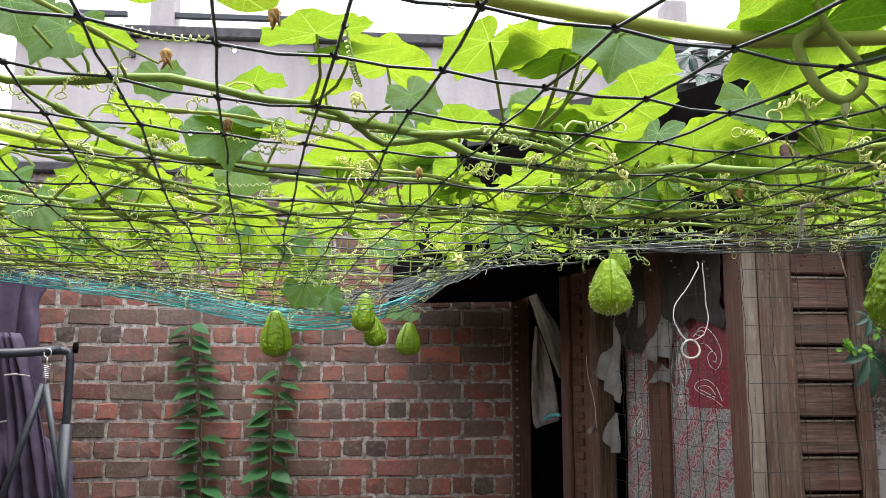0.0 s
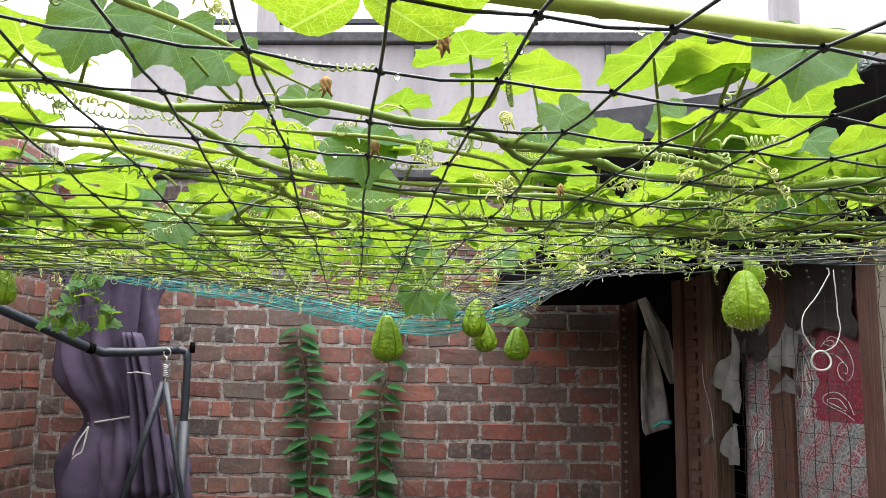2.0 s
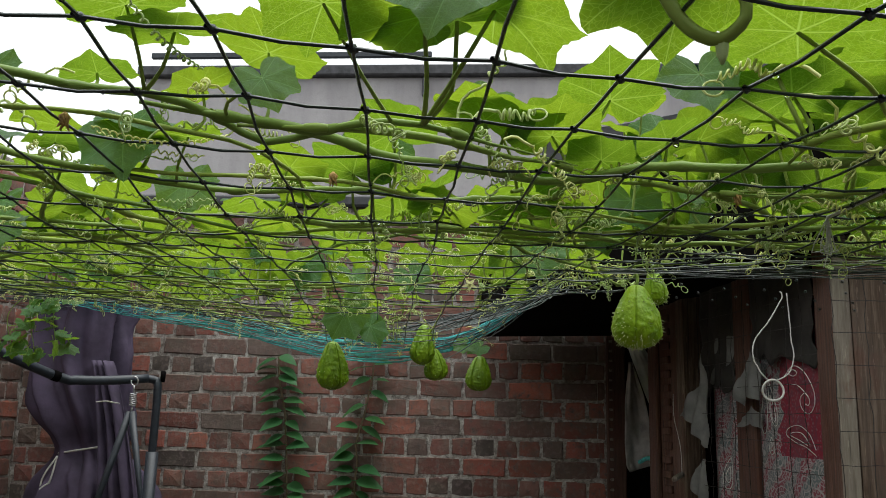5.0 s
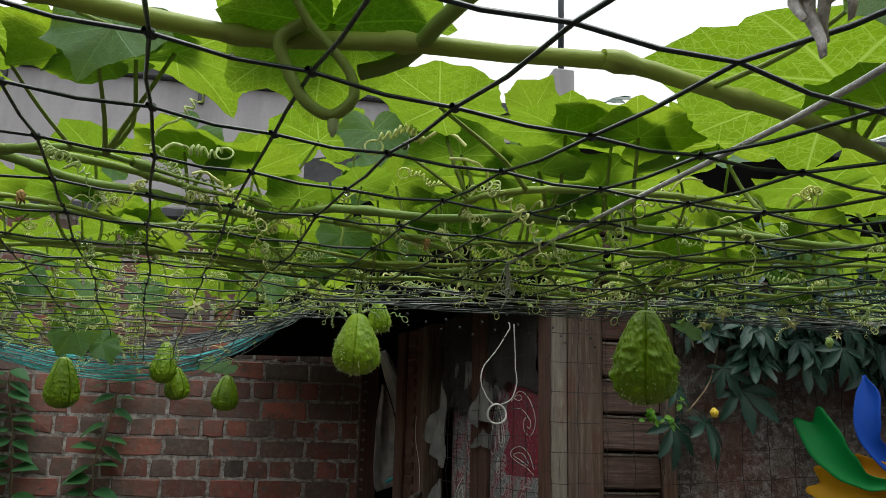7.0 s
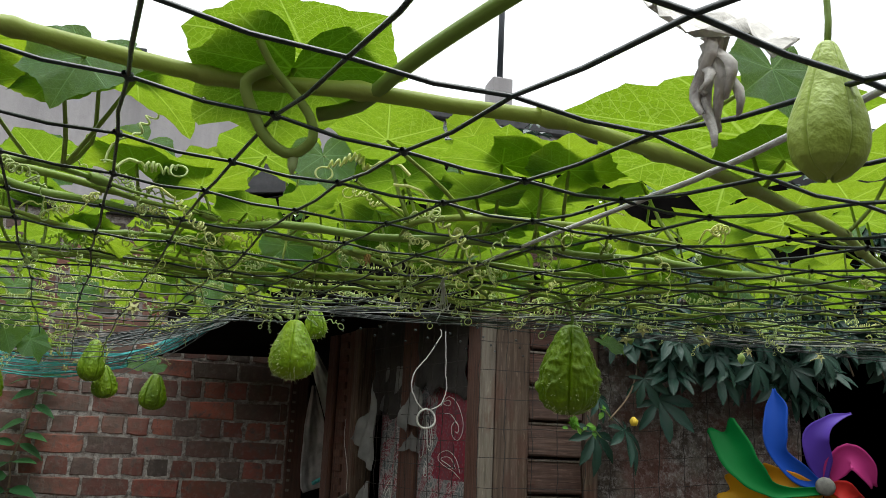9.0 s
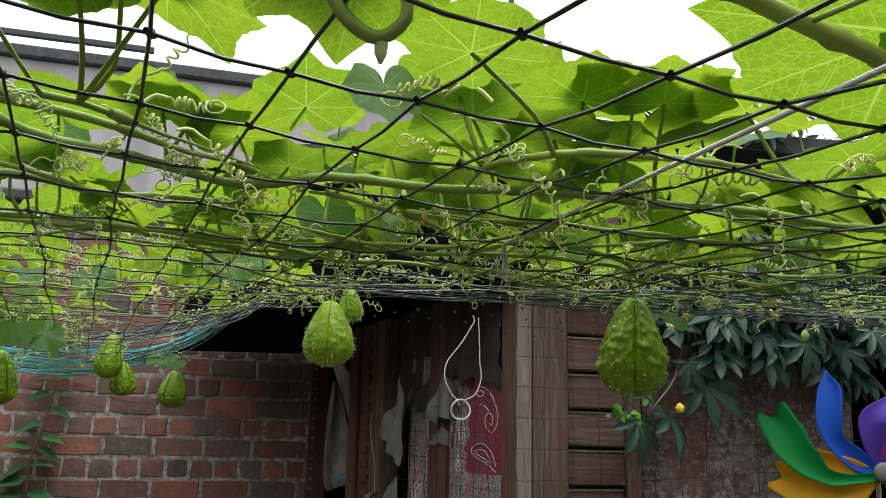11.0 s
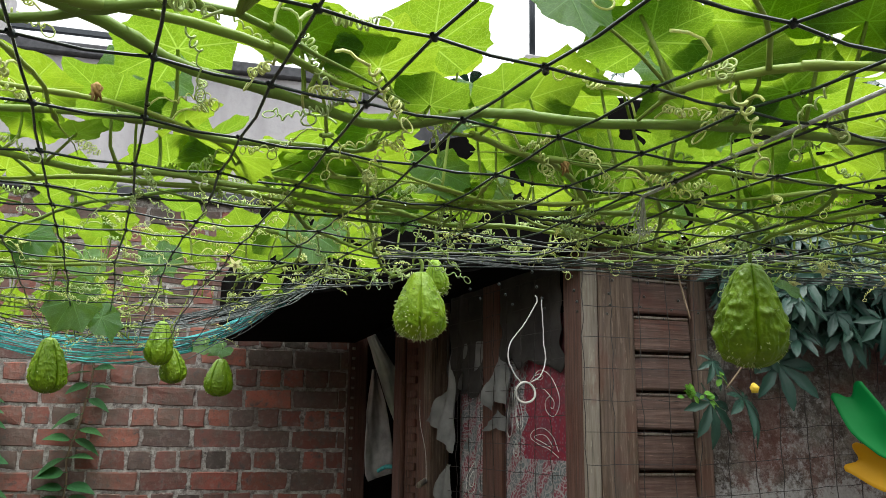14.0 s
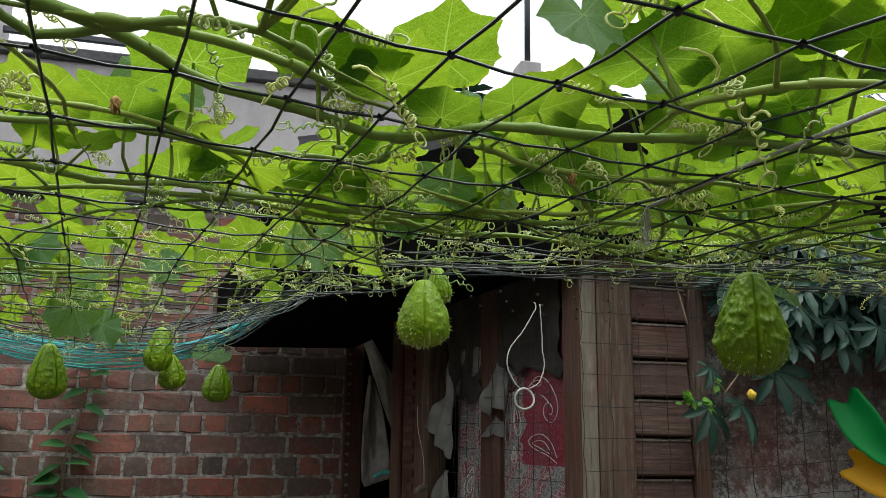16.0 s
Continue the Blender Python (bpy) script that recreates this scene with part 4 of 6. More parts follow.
def net_point(i, j):
    p = NET_O + NET_A * i + NET_B * j
    p += Vector((0.010 * wob(i, j, 0.45, 1) + 0.004 * wob(i, j, 1.9, 5), 0.014 * wob(i, j, 0.45, 2) + 0.006 * wob(i, j, 1.9, 6)))
    return Vector((p.x, p.y, net_z(p.x, p.y) + 0.006 * wob(i, j, 1.3, 3)))


def net_has(p):
    return -2.75 < p.x < 2.5 and -0.9 < p.y < net_back(p.x)


g = Geo()
NI, NJ = range(-40, 42), range(-18, 36)
for i in NI:
    run = []
    for j in NJ:
        p = net_point(i, j)
        if net_has(p):
            if run:
                q = (run[-1] + p) / 2
                run.append(q + Vector((0.004 * wob(i, j, 2.3, 8), 0, -0.003)))
            run.append(p)
    if len(run) > 2:
        g.tube(run, 0.00145, 5, caps=False)
for j in NJ:
    run = []
    for i in NI:
        p = net_point(i, j)
        if net_has(p):
            if run:
                q = (run[-1] + p) / 2
                run.append(q + Vector((0, 0.004 * wob(i, j, 2.3, 9), -0.003)))
            run.append(p)
    if len(run) > 2:
        g.tube(run, 0.00145, 5, caps=False)
for i in range(-9, 14):
    for j in range(-3, 9):
        p = net_point(i, j)
        d = Vector((0.5, 0.86, 0)) * 0.005
        g.tube([p - d, p, p + d], [0.0018, 0.0036, 0.0018], 5, caps=False)
trellis_net = single("trellis_net", g, M_NET, "dark green square-mesh garden net stretched overhead", "net", kind="stuff")

# the gathered back edge of the net, teal cord and bunched strands
g = Geo()
edge = [(-2.75, 4.3, 2.16), (-2.08, 3.9, 2.035), (-1.47, 3.3, 1.915), (-1.15, 3.05, 1.85), (-0.87, 2.92, 1.785), (-0.6, 2.92, 1.78), (-0.34, 3.2, 1.84), (0.04, 3.25, 2.09)]
for k2 in range(34):
    u = k2 / 33
    pts = [Vector(p) + Vector((0, 0.03 * wob(n, k2, 1.0, 1), 0.018 * wob(n, k2, 1.3, 4) + (0.085 * u - 0.045 if n < 6 else 0.05 * u))) for n, p in enumerate(edge)]
    line = spline(pts, 0.06)
    g.tube([p + Vector((0, 0, 0.010 * wob(n, k2, 0.5, 6))) for n, p in enumerate(line)], 0.0034 if k2 % 6 == 0 else 0.0012, 4, caps=False)
single("net_edge_cord", g, M_TEAL, "frayed teal cords along the sagging net edge", "cord", kind="stuff")
g = Geo()
for k2 in range(22):
    u = k2 / 21
    a = Vector((-0.80 + 0.74 * u, 2.85 + 0.30 * u - 1.3 * u * u, 1.80 + 0.05 * u))
    b = Vector((0.06, 3.26 - 0.08 * u, 2.09 + 0.06 * u))
    m2 = (a + b) / 2 + Vector((0.03 * wob(k2, 1, 0.8), 0, -0.035 - 0.02 * wob(k2, 3, 0.8)))
    g.tube(spline([a, m2, b], 0.06), 0.0015, 4, caps=False)
for k2 in range(9):
    a = Vector((-2.2 + 0.17 * k2, 3.88 - 0.11 * k2, 2.06 - 0.03 * k2))
    g.tube(spline([a, a + Vector((0.35, -0.12, -0.10)), Vector((a.x + 0.75, a.y - 0.45, net_z(a.x + 0.75, a.y - 0.45)))], 0.06), 0.0016, 4, caps=False)
dark = Geo()
for k2 in range(46):
    u = k2 / 45
    a = Vector((-0.84 + 0.84 * u, 2.80 + 0.34 * u - 1.35 * u * u, 1.81 + 0.06 * u + 0.01 * wob(k2, 7, 1.1)))
    b = Vector((0.05 + 0.02 * wob(k2, 2, 1.3), 3.24 - 0.16 * u, 2.10 + 0.10 * u))
    m2 = (a + b) / 2 + Vector((0.04 * wob(k2, 1, 0.8), 0.02 * wob(k2, 6, 0.8), -0.03 - 0.025 * wob(k2, 3, 0.8)))
    dark.tube(spline([a, m2, b], 0.06), 0.0019, 4, caps=False)
single("net_edge_bunch", dark, M_NET, "dark net strands bunched up to the shed roof", "net", kind="stuff")
single("net_edge_strands", g, M_NETPALE, "bunched weathered net strands gathered to the shed", "net", kind="stuff")

# hem strands: dark cords, and pale ones that paint in their wet glints
for pale in (0, 1):
    g = Geo()
    for k2 in range(9 if not pale else 3):
        y0 = rng.uniform(1.10, 1.33)
        pts = [(x, y0 - 0.06 * (x - 0.06) + 0.05 * wob(x * 3, k2 + pale * 20, 1.0, 2), net_z(x, 1.2) - 0.010 + 0.026 * wob(x * 2.5, k2 + pale * 30, 1.0, 7)) for x in np.linspace(-0.05, 2.45, 22)]
        g.tube(spline(pts, 0.05), 0.0008 if pale else 0.0012, 4, caps=False)
    single("net_hem", g, M_TWINE if pale else M_NET, "pale cords in the bunched hem of the net, coloured as glints" if pale else "bunched dark hem of the garden net", "net", kind="stuff")
g = Geo()
g.tube(spline([(0.140, -0.25, 1.728), (0.152, 0.04, 1.735), (0.160, 0.16, 1.745), (0.178, 0.40, 1.770), (0.184, 0.55, 1.782), (0.172, 0.763, 1.788)], 0.05), 0.0021, 6)
twine = single("twine", g, M_TWINE, "grey twine tied across under the net", "twine")
knot = thing("twine_knot", "frayed end of the grey twine", "twine", (0.172, 0.763, 1.789))
for k2 in range(9):
    g = Geo()
    a = Vector((0.172 + 0.008 * wob(k2, 0, 1), 0.763 + 0.008 * wob(k2, 1, 1), 1.789))
    g.tube(spline([a, a + Vector((0.03 * wob(k2, 2, 1.7), 0.02, -0.04)), a + Vector((0.06 * wob(k2, 3, 1.7), 0.02 * wob(k2, 5, 1.7), -0.03 - 0.05 * abs(wob(k2, 4, 1.7))))], 0.012), 0.0008, 4)
    part("strand", g, M_TWINE, knot)

# ---- chayote leaves ----


def leaf_outline(a, rng, teeth):
    """Reach of the blade at the angle a (radians from the tip), for a blade about 1 long."""
    table = ((0, 1.02), (5, 0.94), (13, 0.82), (24, 0.79), (34, 0.80), (42, 0.85), (47, 0.91), (52, 0.86), (62, 0.78), (74, 0.75), (86, 0.77), (93, 0.83), (99, 0.77), (112, 0.70), (126, 0.69), (135, 0.73), (142, 0.66), (152, 0.60), (164, 0.44), (174, 0.20), (180, 0.06))
    d = abs(math.degrees(a))
    for (d0, r0), (d1, r1) in zip(table, table[1:]):
        if d <= d1:
            t = (d - d0) / (d1 - d0)
            r = r0 + (r1 - r0) * t
            break
    return r * (1 + teeth * (0.6 * math.sin(d * 0.55 + rng) + 0.4 * math.sin(d * 1.1 + rng * 3)))


def leaf_mesh(name, seed):
    rng = random.Random(seed)
    ph = rng.uniform(0, 6)
    NA, NR = 66, 6
    lop = [rng.uniform(0.92, 1.08) for _ in range(8)]
    curl, droop, ruff = rng.uniform(-0.10, 0.28), rng.uniform(-0.05, 0.38), rng.uniform(0.04, 0.10)

    def surf(a, r):
        x, y = r * math.sin(a), r * math.cos(a)
        z = 0.05 * r - droop * max(0.0, y) ** 2 * 0.6 - curl * x * x + ruff * r * r * math.sin(5 * a + ph) + 0.03 * r * r * math.sin(11 * a + ph * 2)
        z += 0.025 * abs(math.sin(a * 3.45)) * r
        return Vector((x, y, z))

    def reach(a):
        k2 = (a + math.pi) / (2 * math.pi) * 8
        i0 = int(k2) % 8
        t = k2 - int(k2)
        return leaf_outline(a, ph, 0.022) * (lop[i0] * (1 - t) + lop[(i0 + 1) % 8] * t)

    gg = Geo()
    verts, faces = [Vector((0, 0, 0))], []
    angs = [-math.pi + 2 * math.pi * i / NA for i in range(NA + 1)]
    for k2 in range(1, NR + 1):
        for a in angs:
            verts.append(surf(a, reach(a) * (k2 / NR) ** 0.85))
    n = NA + 1
    for i in range(NA):
        faces.append((0, 1 + i + 1, 1 + i))
        for k2 in range(NR - 1):
            a0 = 1 + k2 * n + i
            faces.append((a0, a0 + 1, a0 + n + 1, a0 + n))
    gg.add(verts, faces, 0)
    return gg.mesh(name, [M_LEAF])


LEAVES = [leaf_mesh("leaf", s) for s in range(11, 23)]


def tendril_mesh(name, seed):
    rng = random.Random(seed)
    gg = Geo()
    pts = []
    n = rng.randint(5, 9)
    r0 = rng.uniform(0.0035, 0.0065)
    length = rng.uniform(0.03, 0.075)
    bend = Vector((rng.uniform(-0.3, 0.3), 0, rng.uniform(-0.5, 0.1)))
    lead = rng.uniform(0.02, 0.05)
    for t in np.linspace(0, 1, 5)[:-1]:
        pts.append(Vector((0, lead * t, 0.01 * math.sin(t * 3))))
    for a in np.linspace(0, n * 2 * math.pi, n * 12):
        t = a / (n * 2 * math.pi)
        r = r0 * (1 - 0.3 * t) * (0.4 + min(1, t * 6) * 0.6)
        r *= 1 + 0.45 * wob(t * 5, seed, 1.0, 3)
        pts.append(Vector((r * math.cos(a) + bend.x * length * t * t + 0.012 * wob(t * 2.5, seed, 1.0, 5), lead + length * (t + 0.12 * wob(t * 4, seed, 1.0, 9)), r * math.sin(a) + bend.z * length * t * t + 0.012 * wob(t * 2.5, seed, 1.0, 7))))
    for a in np.linspace(0, 2.2 * math.pi, 16):
        e = pts[-1] if a == 0 else e
        q = 0.011 * (1 - a / 9)
        pts.append(e + Vector((0, q * math.sin(a), -q * (1 - math.cos(a)))))
    gg.tube(pts, [0.0015 - 0.0006 * i / len(pts) for i in range(len(pts))], 4, caps=False)
    return gg.mesh(name, [M_TENDRIL])


TENDRILS = [tendril_mesh("tendril", s) for s in range(31, 45)]


def blossom_mesh(name):
    gg = Geo()
    for i in range(5):
        a = 2 * math.pi * i / 5
        c, s = math.cos(a), math.sin(a)
        pts = [(0, 0, 0), (0.35, 0.22, 0.05), (1.0, 0.0, -0.1), (0.35, -0.22, 0.05)]
        gg.add([Vector((p[0] * c - p[1] * s, p[0] * s + p[1] * c, p[2])) * 0.016 for p in pts], [(0, 1, 2, 3)])
    gg.tube([(0, 0, -0.004), (0, 0, 0.004), (0, 0, 0.008)], [0.002, 0.0035, 0.002], 6)
    gg.tube([(0, 0, -0.03), (0, 0, -0.003)], 0.0012, 5)
    return gg.mesh(name, [M_BLOSSOM])


BLOSSOM = blossom_mesh("flower")

# ---- the vines: stems along the net, a leaf, a tendril or both at each node ----
rng = random.Random(5)


def facing(tip, up):
    """The turn that lays a blade's length along tip with its face towards up."""
    y = Vector(tip).normalized()
    x = y.cross(Vector(up)).normalized()
    z = x.cross(y)
    return Matrix((x, y, z)).transposed().to_4x4()


class Vine:
    def __init__(self, label):
        self.top = thing("chayote_vine", label, "vine", (0, 0, 1.8), group="chayote vines")
        self.nodes, self.stalks = [], Geo()
        self.leaves = 0

    def stem(self, pts, radius, name="stem"):
        gg = Geo()
        n = len(pts)
        gg.tube(pts, [radius * (1 - 0.35 * i / n) * (0.25 + 0.75 * smooth01(n - 1 - i, 0, 7)) * (0.4 + 0.6 * smooth01(i, 0, 4)) * (1 + 0.07 * wob(i, radius * 900, 0.4)) for i in range(n)], 8)
        step = max(3, int(0.12 / 0.03))
        for i in range(2, n - 2, step):
            d = (pts[i + 1] - pts[i]).normalized() * 0.011
            gg.tube([pts[i] - d, pts[i], pts[i] + d], [radius * 0.9, radius * 1.16, radius * 0.9], 8, caps=False)
        self.nodes.extend(pts[2:-2])
        part(name, gg, M_STEM, self.top)

    def leaf(self, node, base, tip, up, size):
        if self.nodes:
            near = min(self.nodes, key=lambda q: (q - Vector(base)).length_squared)
            if (near - Vector(base)).length < 0.24:
                node = near
        m = Matrix.Translation(base) @ facing(tip, up) @ Matrix.Diagonal((size, size, size, 1))
        piece("leaf", rng.choice(LEAVES), self.top, m)
        self.leaves += 1
        mid = (Vector(node) * 0.55 + Vector(base) * 0.45) + Vector((0.012 * rng.uniform(-1, 1), 0.012 * rng.uniform(-1, 1), -0.006))
        line = spline([node, mid, base], 0.02)
        r = 0.0022 if size > 0.07 else 0.0017
        self.stalks.tube(line, [r * (1.15 - 0.45 * i / len(line)) for i in range(len(line))], 6)

    def tendril(self, at, direction, scale=None):
        m = Matrix.Translation(at) @ facing(direction, (rng.uniform(-1, 1), rng.uniform(-1, 1), 1.0)) @ Matrix.Scale(scale or rng.uniform(0.5, 0.95), 4)
        piece("tendril", rng.choice(TENDRILS), self.top, m)

    def close(self):
        if self.stalks.v:
            part("leaf_stalk", self.stalks, M_STEM, self.top, kind="stuff")


def random_tip(bias=0.75):
    a = rng.gauss(-90, 80)
    return Vector((math.cos(radians(a)), math.sin(radians(a)), rng.uniform(-0.35, 0.55)))


def grow(vine, way, radius, leafy=1.0, size=(0.055, 0.10), gap=0.11, lift=(0.05, 0.16)):
    pts = spline([(x, y, net_z(x, y) + 0.010) for x, y in way], 0.03)
    pts = [p + Vector((0.004 * wob(i, radius * 500, 0.35, 3), 0.004 * wob(i, radius * 500, 0.35, 4), 0.006 * wob(i, radius * 300, 0.3, 5))) for i, p in enumerate(pts)]
    vine.stem(pts, radius)
    step = max(2, int(gap / 0.03))
    for i in range(rng.randint(0, 2), len(pts), step):
        p = pts[i]
        if rng.random() < leafy:
            tip = random_tip()
            base = p + Vector((rng.uniform(-0.04, 0.04), rng.uniform(-0.04, 0.04), rng.uniform(*lift)))
            up = Vector((rng.uniform(-0.5, 0.5), rng.uniform(-0.45, 0.35), 1.0))
            if p.y > 1.15:
                up.y = rng.uniform(0.3, 1.4)
                tip.y = -abs(tip.y)
                base.z += 0.03
            elif p.y > 0.8:
                up.y = rng.uniform(-0.2, 0.7)
            if rng.random() < 0.13:
                tip, up = Vector((rng.uniform(-0.8, 0.8), -0.4, -1.0)), Vector((rng.uniform(-0.4, 0.4), -1.0, 0.5))
            vine.leaf(p, base, tip, up, rng.uniform(*size))
        if rng.random() < 0.8:
            a = rng.uniform(0, 6.28)
            vine.tendril(p + Vector((0, 0, rng.uniform(-0.01, 0.02))), (math.cos(a), math.sin(a), rng.uniform(-0.5, 0.3)))


main_vine = Vine("chayote vine with broad backlit green leaves over the net")
BARE = dict(size=(0.05, 0.08), lift=(0.04, 0.07))
grow(main_vine, [(-0.53, 0.42), (-0.408, 0.485), (-0.360, 0.522), (-0.318, 0.573), (-0.228, 0.614), (-0.174, 0.646), (-0.120, 0.632), (-0.074, 0.594), (0.0, 0.572), (0.072, 0.555), (0.155, 0.552), (0.30, 0.527), (0.55, 0.55), (0.9, 0.60)], 0.0054, 0.0, **BARE)
grow(main_vine, [(-0.46, 0.475), (-0.353, 0.482), (-0.254, 0.509), (-0.206, 0.557), (-0.152, 0.590), (-0.119, 0.627)], 0.0046, 0.0, **BARE)
grow(main_vine, [(-0.80, 0.40), (-0.779, 0.503), (-0.770, 0.553), (-0.686, 0.649), (-0.577, 0.703), (-0.497, 0.712), (-0.424, 0.711), (-0.348, 0.709), (-0.285, 0.733), (-0.218, 0.740), (-0.165, 0.733), (-0.142, 0.674), (-0.120, 0.632)], 0.0046, 0.0, **BARE)
grow(main_vine, [(-1.05, 0.28), (-0.860, 0.337), (-0.804, 0.392), (-0.725, 0.378), (-0.642, 0.348), (-0.571, 0.385), (-0.518, 0.404), (-0.476, 0.462), (-0.443, 0.512), (-0.376, 0.482), (-0.287, 0.455), (-0.225, 0.506), (-0.14, 0.588)], 0.0048, 0.0, **BARE)
grow(main_vine, [(-1.02, 0.50), (-0.911, 0.554), (-0.821, 0.601), (-0.768, 0.659), (-0.749, 0.760), (-0.713, 0.857), (-0.702, 0.916), (-0.793, 1.063), (-0.905, 1.175)], 0.0046, 0.1, **BARE)
grow(main_vine, [(-0.086, 0.649), (-0.060, 0.651), (-0.016, 0.688), (0.042, 0.711), (0.081, 0.758), (0.167, 0.907), (0.24, 1.15)], 0.0040, 0.15, **BARE)
grow(main_vine, [(0.060, 0.553), (0.054, 0.484), (0.079, 0.443), (0.116, 0.387), (0.20, 0.37), (0.42, 0.42)], 0.0040, 0.0, **BARE)
grow(main_vine, [(-0.66, 0.82), (-0.529, 0.854), (-0.450, 0.888), (-0.370, 0.877), (-0.309, 0.904), (-0.186, 0.935), (0.0, 1.03), (0.2, 1.05), (0.5, 1.1)], 0.0042, 0.25, **BARE)
# the stout shoot close by rides higher over the cords
way = [(-0.62, 0.12), (-0.42, 0.15), (-0.250, 0.180), (-0.160, 0.190), (-0.127, 0.183), (-0.062, 0.157), (0.0, 0.147), (0.064, 0.130), (0.108, 0.141), (0.160, 0.157), (0.222, 0.178), (0.330, 0.236), (0.46, 0.32), (0.74, 0.54), (1.15, 0.75)]
main_vine.stem(spline([(x, y, net_z(x, y) + 0.032) for x, y in way], 0.03), 0.0066)


def blades(rows, widen=0.82):
    """Leaves on stalks: where the stalk meets the blade, and the way to its tip."""
    for bx, by, bz, dx, dy, dz in rows:
        d = Vector((dx, dy, dz))
        side = Vector((d.y, -d.x, 0)).normalized() * rng.uniform(-0.25, 0.25)
        main_vine.leaf(Vector((bx + 0.01, by + 0.015, net_z(bx, by) + 0.01)), Vector((bx, by, bz)), d, side + Vector((0, 0, 1.0)), min(0.125, d.length) * widen)


# broad leaves over the middle of the net
blades((
    (-0.205, 0.600, 1.857, -0.100, -0.027, 0.018), (-0.090, 0.715, 1.918, -0.012, -0.095, 0.043), (-0.110, 0.640, 1.820, -0.006, -0.054, 0.029), (0.063, 0.776, 1.902, -0.014, -0.100, 0.029),
    (0.051, 0.511, 1.845, -0.028, -0.081, 0.025), (-0.442, 0.495, 1.882, 0.004, -0.084, 0.014), (0.025, 0.493, 1.879, -0.028, -0.085, 0.009),
    (0.211, 0.491, 1.876, -0.086, -0.043, 0.027), (-0.253, 0.368, 1.851, -0.054, -0.080, -0.024), (-0.223, 0.368, 1.860, 0.067, 0.072, -0.020), (0.226, 0.459, 1.863, 0.037, -0.079, 0.021),
))
# leaves farther along, and towards the shed
blades((
    (-0.419, 0.837, 1.861, -0.048, -0.070, 0.030), (-0.375, 0.870, 1.871, 0.000, -0.089, 0.013), (-0.366, 0.963, 1.840, -0.004, -0.075, 0.028), (-0.318, 0.916, 1.840, 0.034, -0.043, 0.024),
    (-0.217, 1.089, 1.851, -0.047, -0.054, 0.035), (-0.500, 0.878, 1.850, -0.043, 0.041, -0.010), (-0.580, 1.082, 1.849, 0.021, -0.062, 0.024), (0.115, 0.897, 1.866, -0.078, -0.031, 0.044),
    (0.204, 0.959, 1.858, -0.048, -0.027, 0.043), (-0.113, 1.048, 1.852, -0.069, -0.039, 0.031), (0.021, 0.965, 1.845, -0.032, -0.029, 0.055), (-0.142, 0.797, 1.842, -0.028, -0.044, 0.019),
    (0.007, 0.688, 1.859, 0.020, -0.060, 0.040),
))
# leaves that stand before the dark eave
blades((
    (-0.343, 0.673, 1.862, -0.030, -0.080, 0.025), (-0.236, 0.592, 1.849, -0.020, -0.080, 0.025), (-0.165, 0.611, 1.838, 0.010, -0.080, 0.025),
))
# leaves to the east of the twine
blades((
    (0.139, 0.523, 1.839, -0.060, -0.066, 0.008), (0.260, 0.608, 1.844, -0.050, -0.095, 0.023), (0.396, 0.633, 1.846, -0.085, -0.040, 0.035), (0.307, 0.894, 1.861, -0.078, 0.005, 0.083),
    (0.282, 0.951, 1.850, -0.067, 0.010, 0.058), (0.421, 0.916, 1.852, -0.062, -0.016, 0.029), (0.466, 0.902, 1.852, 0.004, -0.079, 0.053), (0.205, 0.635, 1.836, -0.075, -0.026, 0.012),
    (0.418, 0.438, 1.818, -0.088, 0.019, 0.001), (0.303, 0.200, 1.803, -0.069, -0.057, 0.006),
    (0.307, 0.447, 1.860, -0.083, -0.046, 0.031), (0.223, 0.562, 1.841, -0.101, 0.020, 0.024),
))
blades((
    (0.574, 0.676, 1.849, -0.091, 0.022, 0.087), (0.491, 0.749, 1.844, -0.082, 0.021, 0.061), (0.165, 0.510, 1.878, -0.086, -0.039, 0.032), (0.491, 0.441, 1.829, -0.075, -0.034, 0.037),
    (0.198, 0.854, 1.847, -0.058, -0.026, 0.048), (0.442, 0.650, 1.837, -0.063, 0.016, 0.055), (-0.041, 0.627, 1.837, 0.025, -0.047, 0.028), (0.285, 0.491, 1.845, 0.015, -0.078, 0.006),
    (0.626, 0.487, 1.885, -0.095, -0.070, 0.010), (0.512, 0.292, 1.865, -0.080, -0.075, 0.015), (0.560, 0.610, 1.880, -0.040, -0.085, 0.020), (0.720, 0.560, 1.885, -0.050, -0.090, 0.010),
))
# leaves to the west
blades((
    (-0.350, 0.321, 1.843, -0.032, 0.071, -0.017), 
    (-0.104, 0.193, 1.812, -0.009, 0.106, -0.030), (-0.008, 0.323, 1.818, -0.075, -0.043, 0.024), (-0.509, 0.337, 1.852, -0.013, -0.078, -0.009),
    (-0.479, 0.362, 1.841, -0.027, -0.064, -0.008), (-0.580, 0.438, 1.838, 0.015, -0.047, 0.005), (-0.733, 0.647, 1.842, 0.027, -0.042, 0.006), (-0.573, 0.641, 1.847, 0.013, -0.058, 0.004),
    (-0.491, 0.781, 1.853, -0.021, -0.073, 0.024), (-0.276, 0.337, 1.840, -0.068, -0.058, -0.008), (-0.728, 0.802, 1.845, 0.048, -0.046, 0.022),
))
